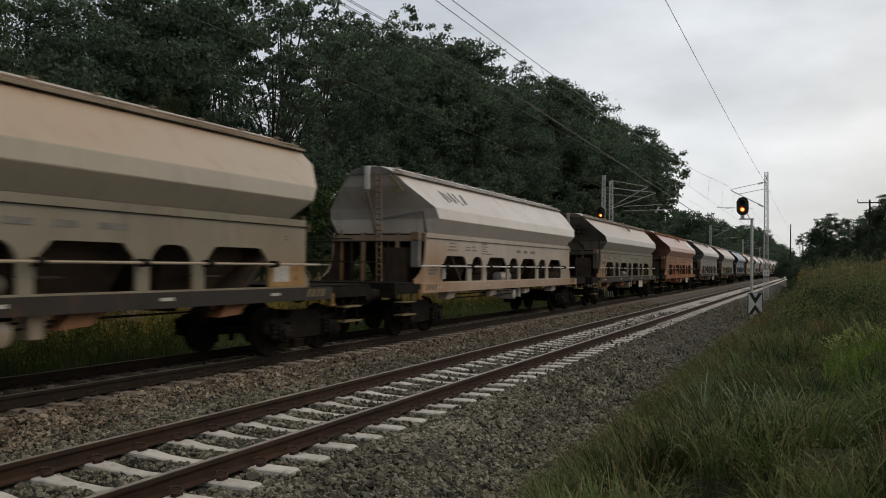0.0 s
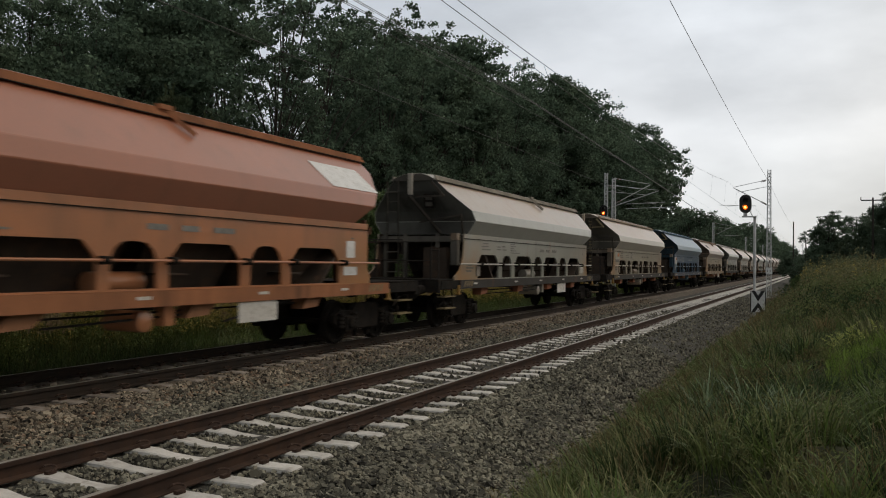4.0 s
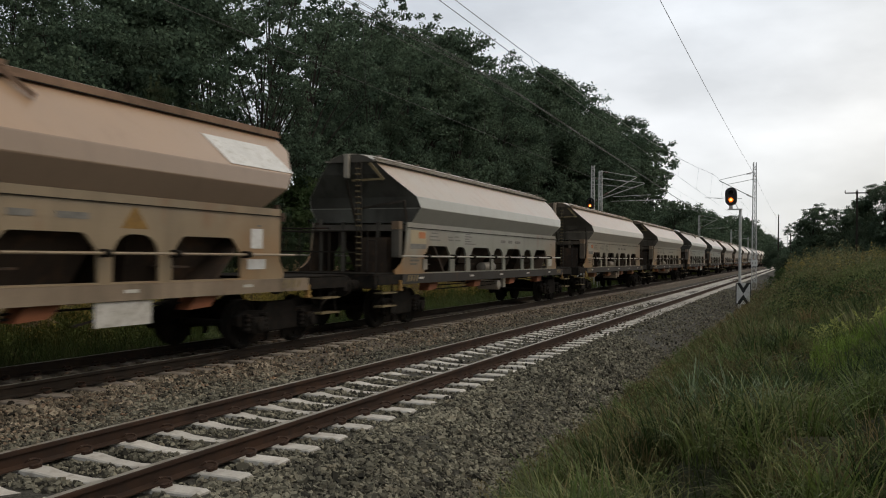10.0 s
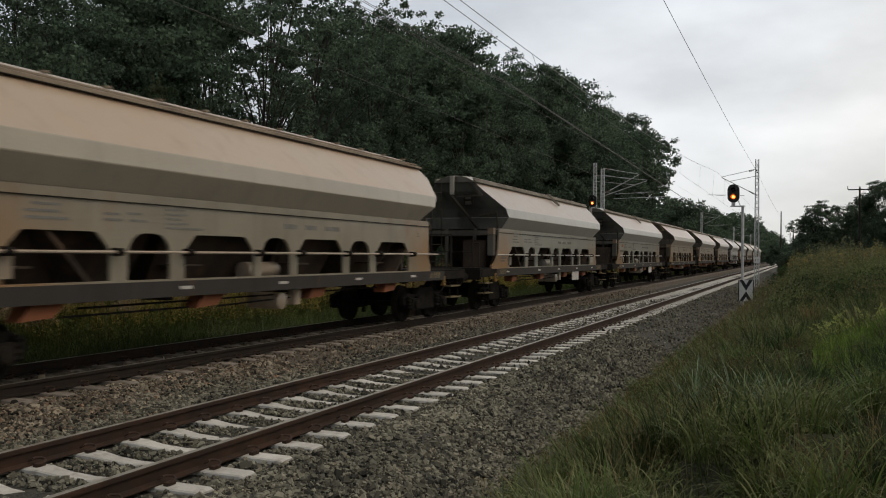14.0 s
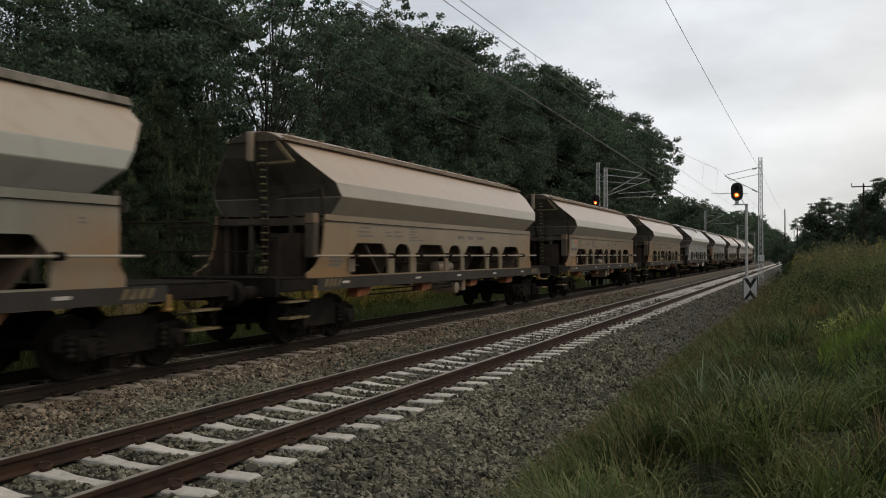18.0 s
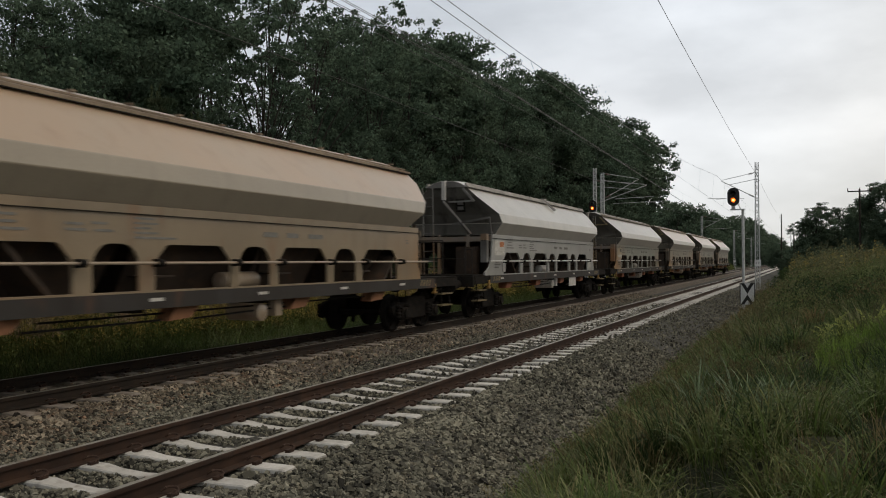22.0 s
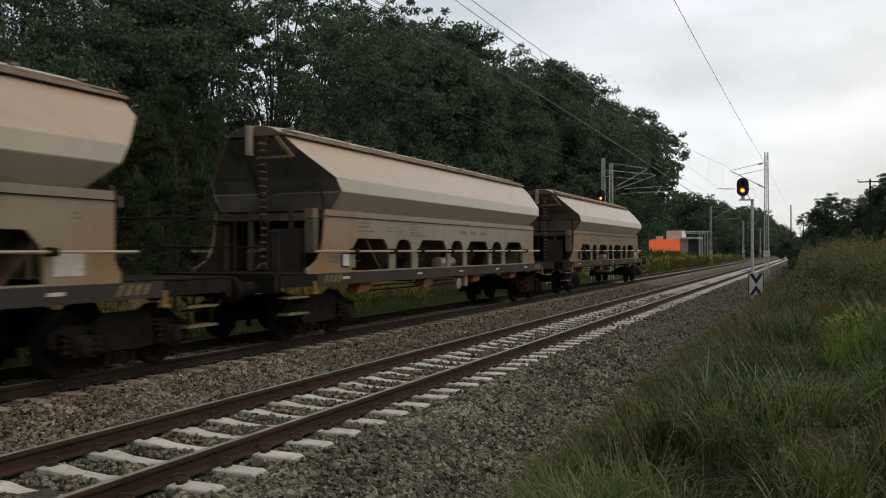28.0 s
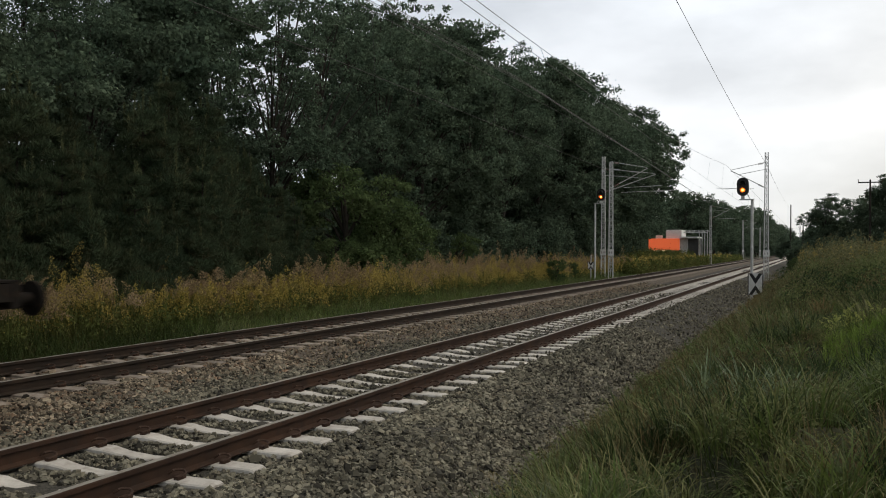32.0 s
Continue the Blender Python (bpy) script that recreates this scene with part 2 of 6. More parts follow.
M_PINE = material("young_pine_needles", (0.038, 0.062, 0.036), (0.074, 0.100, 0.055), 0.8, 0.85, bump=0, c3=(0.082, 0.076, 0.041), island=0.4, sheer=0.12, spec=0.08)
M_SHOOT = material("pale_pine_shoots", (0.085, 0.108, 0.056), (0.135, 0.150, 0.078), 1.2, 0.85, bump=0, island=0.35, sheer=0.2, spec=0.08)
M_BROWN = material("withered_brown_weeds", (0.125, 0.112, 0.056), (0.19, 0.168, 0.088), 0.5, 0.9, bump=0, c3=(0.13, 0.14, 0.065), island=0.4, sheer=0.3, spec=0.05)
M_GREYWEED = material("grey_green_weeds", (0.125, 0.140, 0.074), (0.220, 0.222, 0.120), 0.5, 0.85, bump=0, c3=(0.235, 0.188, 0.10), island=0.5, sheer=0.35, spec=0.08)
M_GRASS = material("grass_blades", (0.054, 0.100, 0.022), (0.130, 0.178, 0.048), 0.6, 0.5, bump=0, c3=(0.20, 0.19, 0.085), island=0.6, sheer=0.38, spec=0.4)
# also used as painted shade on low grass beside the far track
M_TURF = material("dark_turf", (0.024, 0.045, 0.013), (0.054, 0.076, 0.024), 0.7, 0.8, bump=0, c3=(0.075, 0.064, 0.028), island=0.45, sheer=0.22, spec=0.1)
# dark green that also paints shade into the bank's hollows
M_SEDGE = material("shade_toned_sedge_blades", (0.026, 0.055, 0.018), (0.060, 0.092, 0.033), 0.6, 0.7, bump=0, island=0.45, sheer=0.3, spec=0.2)
M_DRY = material("withered_grass_blades", (0.135, 0.110, 0.052), (0.25, 0.20, 0.100), 0.6, 0.8, bump=0, c3=(0.12, 0.135, 0.055), island=0.45, sheer=0.3, spec=0.1)
M_REED = material("reed_grass_blades", (0.14, 0.205, 0.115), (0.25, 0.32, 0.185), 0.5, 0.42, bump=0, island=0.45, sheer=0.3, spec=0.45)
M_PALE = material("yellowish_grass", (0.165, 0.185, 0.072), (0.28, 0.285, 0.13), 0.5, 0.6, bump=0, c3=(0.23, 0.20, 0.11), island=0.45, sheer=0.35, spec=0.15)
M_HERB = material("leafy_herbs", (0.105, 0.155, 0.058), (0.185, 0.220, 0.095), 0.4, 0.85, bump=0, c3=(0.21, 0.185, 0.09), island=0.4, sheer=0.35, spec=0.08)
M_LAWN = material("bright_lawn_grass", (0.15, 0.25, 0.05), (0.24, 0.33, 0.085), 0.8, 0.75, bump=0, island=0.35, sheer=0.35, spec=0.1)
M_FADED = material("faded_weed_plumes", (0.27, 0.205, 0.125), (0.43, 0.335, 0.220), 0.5, 0.9, bump=0, c3=(0.36, 0.30, 0.13), island=0.35, sheer=0.35, spec=0.05)
M_GREY = material("dark_grey_sheeting", (0.06, 0.06, 0.062), (0.09, 0.09, 0.092), 1.0, 0.8, bump=0.1)
M_MUSTARD = material("mustard_flowers", (0.34, 0.40, 0.12), (0.48, 0.50, 0.18), 0.5, 0.7, bump=0, island=0.3, sheer=0.3, spec=0.2)
M_STRAW = material("dry_grass", (0.20, 0.165, 0.085), (0.30, 0.25, 0.14), 0.8, 0.7, bump=0, island=0.35, sheer=0.3, spec=0.2)
M_GOLDEN = material("goldenrod_flowers", (0.37, 0.305, 0.085), (0.54, 0.435, 0.14), 0.45, 0.9, bump=0, c3=(0.40, 0.32, 0.15), island=0.35, sheer=0.35, spec=0.05)
M_WEED = material("weed_leaves", (0.085, 0.118, 0.036), (0.145, 0.165, 0.055), 0.25, 0.85, bump=0, c3=(0.17, 0.15, 0.058), island=0.4, sheer=0.3, spec=0.08)
M_YWEED = material("yellow_green_weeds", (0.165, 0.170, 0.060), (0.265, 0.240, 0.095), 0.25, 0.85, bump=0, c3=(0.30, 0.25, 0.11), island=0.4, sheer=0.35, spec=0.08)
M_SILVER = material("galvanised_steel", (0.50, 0.51, 0.51), (0.62, 0.63, 0.63), 3.0, 0.6, 0.15, bump=0.1, fine=40, c3=(0.42, 0.42, 0.41))
M_WIRE = material("wire_metal", (0.075, 0.073, 0.07), (0.12, 0.115, 0.11), 2.0, 0.5, 0.5, bump=0)
M_WIRE_PALE = material("weathered_copper_wire", (0.24, 0.24, 0.235), (0.34, 0.34, 0.33), 2.0, 0.6, 0.2, bump=0)
M_BLACK = material("black_paint", (0.012, 0.012, 0.012), (0.022, 0.022, 0.022), 4.0, 0.5, bump=0.05)
M_WHITE = material("white_paint", (0.68, 0.68, 0.67), (0.78, 0.78, 0.77), 4.0, 0.55, bump=0.05, c3=(0.55, 0.54, 0.5))
M_INSUL = material("insulator_brown", (0.09, 0.045, 0.03), (0.12, 0.06, 0.04), 6.0, 0.25, bump=0)
M_AMBER = glow("amber_signal_light", (1.0, 0.13, 0.008), 3.0)
M_CORE = glow("amber_light_core", (1.0, 0.42, 0.10), 7.0)

M_PAINT = paint("wagon_paint", amount=0.24, least=0.05)
# peach tint painting the warm glow that falls on the upper slopes
M_WARM_SLOPE = paint("warm_lit_slope_paint", dirt_or_light=(0.46, 0.292, 0.172), amount=0.72, least=0.40)
M_PAINT_R = paint("wagon_paint_worn", amount=0.38, rust=0.45, rust_hue=(0.26, 0.12, 0.055), ends=0.95)
M_PAINT_W = paint("rusting_white_paint", dirt_or_light=(0.20, 0.13, 0.085), amount=0.30, rust=0.75, rust_hue=(0.40, 0.20, 0.10), ends=0.8)
# soot together with the painted shade of the wagon ends
M_GRIME_SHADE = paint("sooty_shade_end_paint", dirt_or_light=(0.021, 0.018, 0.015), amount=0.95, rough=0.8, least=0.66)
M_FRAME = paint("frame_paint", dirt_or_light=(0.034, 0.027, 0.021), amount=0.7, rust=0.35, least=0.2, rough=0.75)
M_CHUTE = paint("rusty_chute_paint", dirt_or_light=(0.13, 0.055, 0.026), amount=0.7, rough=0.8, rust=0.4)
# soot of the running gear; also paints the rim's shadow gap and platform edges
M_SOOT = material("soot_and_shade_iron", (0.010, 0.009, 0.008), (0.022, 0.019, 0.016), 4.0, 0.9, 0.0, bump=0.3, fine=40, c3=(0.030, 0.020, 0.013), spec=0.15)
M_INNER = material("interior_dark_brown", (0.030, 0.021, 0.015), (0.060, 0.041, 0.028), 1.5, 0.85, bump=0.2, fine=30, c3=(0.085, 0.048, 0.028))
M_YELLOW = material("yellow_hook_paint", (0.24, 0.135, 0.035), (0.31, 0.18, 0.045), 5.0, 0.6, bump=0.1, c3=(0.16, 0.10, 0.045))
M_STEP = material("worn_step_edge", (0.17, 0.13, 0.068), (0.25, 0.195, 0.10), 5.0, 0.7, bump=0.1, c3=(0.10, 0.075, 0.05))
M_WEATHERED = material("weathered_wall", (0.16, 0.14, 0.12), (0.24, 0.22, 0.19), 1.0, 0.9, bump=0.2)
M_RUST = material("rust_yellow_panel", (0.34, 0.19, 0.07), (0.46, 0.28, 0.12), 2.2, 0.75, bump=0.1, c3=(0.22, 0.10, 0.04))
M_TEXT = material("worn_dark_lettering", (0.17, 0.165, 0.155), (0.25, 0.24, 0.22), 8.0, 0.7, bump=0)
M_MARK = material("faded_orange_mark", (0.46, 0.17, 0.07), (0.54, 0.23, 0.11), 8.0, 0.7, bump=0)
M_LABEL = material("label_plate", (0.55, 0.53, 0.48), (0.66, 0.64, 0.6), 5.0, 0.6, bump=0, c3=(0.4, 0.37, 0.32))
M_FASCIA = glow("lit_orange_fascia", (0.92, 0.16, 0.055), 0.48)
M_TUBE = glow("warm_light_strip", (1.0, 0.80, 0.50), 0.9)


# ---------------------------------------------------------------- mesh helpers
def box(bm, x0, y0, z0, x1, y1, z1, m=None):
    vs = [bm.verts.new(Vector((x, y, z)) if m is None else m @ Vector((x, y, z))) for x in (x0, x1) for y in (y0, y1) for z in (z0, z1)]
    for f in ((0, 1, 3, 2), (4, 6, 7, 5), (0, 4, 5, 1), (2, 3, 7, 6), (0, 2, 6, 4), (1, 5, 7, 3)):
        bm.faces.new([vs[i] for i in f])
    return vs


def bar(bm, a, b, r, n=8, r2=None, cap=True):
    """A round bar from a to b."""
    a, b = Vector(a), Vector(b)
    q = (b - a).to_track_quat("Z", "Y").to_matrix()
    rings = []
    for c, rad in ((a, r), (b, r if r2 is None else r2)):
        rings.append([bm.verts.new(c + q @ Vector((rad * math.cos(k * math.tau / n), rad * math.sin(k * math.tau / n), 0))) for k in range(n)])
    for k in range(n):
        bm.faces.new((rings[0][k], rings[0][(k + 1) % n], rings[1][(k + 1) % n], rings[1][k]))
    if cap:
        bm.faces.new(rings[0][::-1])
        bm.faces.new(rings[1])


def beam(bm, a, b, w, h):
    """A square bar from a to b, w wide and h high."""
    a, b = Vector(a), Vector(b)
    q = (b - a).to_track_quat("Y", "Z").to_matrix().to_4x4()
    box(bm, -w / 2, 0, -h / 2, w / 2, (b - a).length, h / 2, Matrix.Translation(a) @ q)


def loft(bm, rings, closed=True, caps=True):
    """Faces between rings of equal length."""
    vs = [[bm.verts.new(p) for p in r] for r in rings]
    k = len(vs[0])
    for a, b in zip(vs, vs[1:]):
        for i in range(k if closed else k - 1):
            bm.faces.new((a[i], a[(i + 1) % k], b[(i + 1) % k], b[i]))
    if caps and closed:
        bm.faces.new(vs[0][::-1])
        bm.faces.new(vs[-1])
    return vs


def lathe(bm, rows, axis_x, y, z, n=20):
    """A body turned about a cross-wise axle: rows of (x, radius)."""
    rings = [[Vector((axis_x + x, y + r * math.cos(k * math.tau / n), z + r * math.sin(k * math.tau / n))) for k in range(n)] for x, r in rows]
    loft(bm, rings)


def finish(bm, name, mats, bevel=0.0, smooth=None):
    if bevel:
        bmesh.ops.remove_doubles(bm, verts=bm.verts, dist=1e-5)
        bmesh.ops.bevel(bm, geom=[e for e in bm.edges if len(e.link_faces) == 2 and e.calc_face_angle(0) > 0.6], offset=bevel, segments=1, affect="EDGES", clamp_overlap=True)
    bmesh.ops.recalc_face_normals(bm, faces=bm.faces)
    me = bpy.data.meshes.new(name)
    bm.to_mesh(me)
    bm.free()
    for m in mats if isinstance(mats, (list, tuple)) else [mats]:
        me.materials.append(m)
    if smooth is not None:
        me.polygons.foreach_set("use_smooth", [True] * len(me.polygons))
        me.set_sharp_from_angle(angle=radians(smooth))
    return me


def part(name, bm, mats, parent, label="", bevel=0.0, smooth=None):
    """One mesh object under a thing or a part."""
    ob = new(name, finish(bm, name, mats, bevel, smooth))
    ob.parent = parent
    return tagged(ob, label)


def thing(name, label, category, m=None, group="", kind=""):
    ob = new(name)
    ob.empty_display_size = 0.2
    if m is not None:
        ob.matrix_basis = m
    return tagged(ob, label, category, group, kind)


def raw_mesh(name, verts, faces, mats):
    """A mesh from arrays of corners and of triangles or quads."""
    me = bpy.data.meshes.new(name)
    k = faces.shape[1]
    me.vertices.add(len(verts))
    me.vertices.foreach_set("co", np.ascontiguousarray(verts, np.float32).ravel())
    me.loops.add(faces.size)
    me.loops.foreach_set("vertex_index", np.ascontiguousarray(faces, np.int32).ravel())
    me.polygons.add(len(faces))
    me.polygons.foreach_set("loop_start", np.arange(0, faces.size, k, dtype=np.int32))
    me.update(calc_edges=True)
    for m in mats if isinstance(mats, (list, tuple)) else [mats]:
        me.materials.append(m)
    return me


# ---------------------------------------------------------------- lie of the land
TRACK_B = -4.47        # centre of the farther track, on which the train runs
RAISE_B = 0.06
PROFILE = [(-400, -0.6), (-60, -0.5), (-16, -0.45), (-9, -0.5), (-7.6, -0.46), (-6.9, -0.30), (-6.2, -0.15), (-2.9, -0.15), (-2.35, -0.24), (-1.7, -0.22),
           (1.55, -0.215), (1.9, -0.26), (2.75, -0.62), (3.2, -0.62), (4.2, -0.30), (5.8, 0.12), (8.0, 0.55), (11.0, 0.85), (16.0, 1.0), (60.0, 1.0), (400.0, 0.8)]
PX, PZ = np.array([a for a, _ in PROFILE]), np.array([b for _, b in PROFILE])


def land(x, y=None):
    return np.interp(x, PX, PZ)


def strip(name, x0, x1, y0, y1, mats, label, category, dx=0.25, ys=None, wob=0.0, lift=0.0):
    xs = np.unique(np.concatenate([np.linspace(x0, x1, max(2, int((x1 - x0) / dx) + 1)), PX[(PX > x0) & (PX < x1)]]))
    ys = np.array(ys if ys is not None else np.concatenate([np.arange(y0, -12, 6.0), np.arange(-12, 40, 0.8), np.geomspace(40, y1, 40)]))
    gx, gy = np.meshgrid(xs, ys)
    gz = land(gx) + lift + wob * (np.sin(gx * 3.1 + gy * 1.7) + np.sin(gx * 1.3 - gy * 2.3)) * 0.5
    v = np.stack([gx, gy, gz], -1).reshape(-1, 3)
    i = np.arange(len(ys) - 1)[:, None] * len(xs) + np.arange(len(xs) - 1)[None]
    f = np.stack([i, i + 1, i + len(xs) + 1, i + len(xs)], -1).reshape(-1, 4)
    ob = new(name, raw_mesh(name, v, f, mats))
    return tagged(ob, label, category, kind="structure")


far = np.concatenate([np.arange(-2500, -60, 40.0), np.arange(-60, 60, 2.0), np.geomspace(60, 2500, 30)])
ground = strip("ground", -2500, 2500, -2500, 2500, M_EARTH, "dark meadow soil under the plants beside the railway", "ground", dx=50.0, ys=far, lift=-0.06)
strip("ballast_bed_near_track", -2.35, 3.2, -480, 700, M_BED, "crushed stone bed of the near track, darkened for gap shade", "ballast", dx=0.2, wob=0.02)
strip("ballast_bed_far_track", -7.3, -2.35, -480, 700, M_BED_OLD, "brownish older crushed stone bed of the far track", "ballast", dx=0.2, wob=0.02)

# ---------------------------------------------------------------- the train
PITCH = 19.356          # from wagon to wagon, over buffers
TAIL0 = 13.857 - 6.42   # middle of the first wagon at the start, along the track


def travelled(t):
    """Metres run by the braking train after t seconds."""
    return 14.1445 * t - 0.0545 * t * t + 0.05 - 0.72 * min(1.0, max(0.0, (t - 27.5) / 3.7)) ** 1.5


# half profile of the hopper: (out from the middle, height)
HULL = [(1.355, 2.59), (1.60, 2.95), (1.54, 3.23), (0.95, 3.78), (0.63, 4.08)]
WINDOWS = [(-6.26, -4.51, 1), (-4.18, -3.29, 0), (-2.96, -1.13, 1), (-0.90, 0.03, 0), (0.28, 2.03, 1), (2.30, 3.24, 0), (3.53, 5.28, 1)]
SHEET0, SHEET1 = -7.41, 6.47


def window_loop(a, b, wide):
    z0, z1 = 1.33, 2.02
    if wide:
        c = 0.24
        return [(a, z0), (b, z0), (b, z1 - 0.3), (b - 0.06, z1 - 0.2), (b - c, z1 - 0.02), (b - c - 0.06, z1), (a + c + 0.06, z1), (a + c, z1 - 0.02), (a + 0.06, z1 - 0.2), (a, z1 - 0.3)]
    r = (b - a) * 0.36
    top = [(a + r - r * math.cos(k * math.pi / 8), z1 - r + r * math.sin(k * math.pi / 8)) for k in range(5)]
    top2 = [(b - r + r * math.sin(k * math.pi / 8), z1 - r + r * math.cos(k * math.pi / 8)) for k in range(5)]
    return [(a, z0)] + top + top2 + [(b, z0)]


def side_sheet(parent, s):
    bm = bmesh.new()
    x = 1.37 * s
    edges = []
    outer = [(SHEET0 - 0.58, 1.30), (SHEET1 + 0.12, 1.30), (SHEET1 + 0.12, 1.45), (SHEET1, 1.62), (SHEET1, 2.59), (SHEET0 + 0.12, 2.59), (SHEET0 + 0.03, 1.95), (SHEET0 - 0.06, 1.72), (SHEET0 - 0.20, 1.56), (SHEET0 - 0.42, 1.45), (SHEET0 - 0.58, 1.40)]
    for loop in [outer] + [window_loop(*w) for w in WINDOWS]:
        vs = [bm.verts.new((x, y, z)) for y, z in loop]
        edges += [bm.edges.new((vs[i], vs[(i + 1) % len(vs)])) for i in range(len(vs))]
    bmesh.ops.triangle_fill(bm, use_beauty=True, use_dissolve=False, edges=edges)
    r = bmesh.ops.extrude_face_region(bm, geom=list(bm.faces))
    bmesh.ops.translate(bm, verts=[g for g in r["geom"] if isinstance(g, bmesh.types.BMVert)], vec=(-0.05 * s, 0, 0))
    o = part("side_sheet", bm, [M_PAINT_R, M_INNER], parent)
    # faces turned inwards take the dark interior brown
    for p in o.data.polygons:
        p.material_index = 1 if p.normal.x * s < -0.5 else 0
    return o


def bogie(parent, y):
    b = new("bogie")
    b.parent, b.location = parent, (0, y, 0)
    for s in (-1, 1):
        bm = bmesh.new()
        x0, x1 = 0.93 * s, 1.07 * s
        pts = [(-1.35, 0.62), (-1.35, 0.46), (-1.12, 0.34), (-0.72, 0.34), (-0.50, 0.30), (0.50, 0.30), (0.72, 0.34), (1.12, 0.34), (1.35, 0.46), (1.35, 0.62), (1.1, 0.74), (0.6, 0.70), (0.42, 0.86), (-0.42, 0.86), (-0.6, 0.70), (-1.1, 0.74)]
        loft(bm, [[Vector((x, p, q)) for p, q in pts] for x in (x0, x1)])
        part("side_frame", bm, M_SOOT, b, bevel=0.012)
        for q in (-0.9, 0.9):
            bm = bmesh.new()
            box(bm, 1.05 * s, q - 0.17, 0.30, 1.20 * s, q + 0.17, 0.60)
            lathe(bm, [(0, 0.12), (0.06 * s, 0.12), (0.075 * s, 0.07)], 1.20 * s, q, 0.45, 12)
            part("axle_box", bm, M_SOOT, b, bevel=0.01)
            for k in (-0.26, 0.26):
                bm = bmesh.new()
                rings = [[Vector((1.12 * s + r * math.cos(a * math.tau / 9), q + k + r * math.sin(a * math.tau / 9), 0.33 + z * 0.042)) for a in range(9)] for z, r in enumerate((0.05, 0.08, 0.06, 0.08, 0.06, 0.08, 0.06, 0.08, 0.05))]
                loft(bm, rings)
                part("spring", bm, M_SOOT, b)
        bm = bmesh.new()
        box(bm, 0.90 * s, -0.30, 0.12, 0.98 * s, -0.22, 0.5)
        box(bm, 0.90 * s, 0.22, 0.12, 0.98 * s, 0.30, 0.5)
        beam(bm, (0.94 * s, -0.45, 0.30), (0.94 * s, 0.45, 0.30), 0.05, 0.06)
        part("brake_gear", bm, M_SOOT, b)
    bm = bmesh.new()
    box(bm, -1.0, -0.22, 0.45, 1.0, 0.22, 0.82)
    part("bolster", bm, M_SOOT, b, bevel=0.02)
    sets = []
    for q in (-0.9, 0.9):
        bm = bmesh.new()
        lathe(bm, [(-0.98, 0.07), (0.98, 0.07)], 0, 0, 0, 10)
        for s in (-1, 1):
            x = 0.75 * s
            rows = [(-0.035, 0.485), (-0.035 + 0.001, 0.46), (0.03, 0.46), (0.105, 0.452), (0.107, 0.40), (0.07, 0.38), (0.035, 0.22), (0.06, 0.14), (0.10, 0.12), (0.10, 0.07)]
            lathe(bm, [(dx * s, r) for dx, r in rows], x, 0, 0, 24)
            for k in range(6):
                a = k * math.tau / 6
                lathe(bm, [(0.035 * s, 0.035), (0.075 * s, 0.035)], x, 0.30 * math.cos(a), 0.30 * math.sin(a), 6)
        w = part("wheelset", bm, M_SOOT, b, smooth=40)
        w.location = (0, q, 0.46)
        sets.append(w)
    return sets


def bars_of_text(bm, x, y0, z0, rows, s, h=0.05, seed=1):
    """Rows of unreadable lettering as plain bars: (dy, dz, width)."""
    for dy, dz, w in rows:
        box(bm, x, y0 + dy, z0 + dz, x + 0.004 * s, y0 + dy + w, z0 + dz + h)


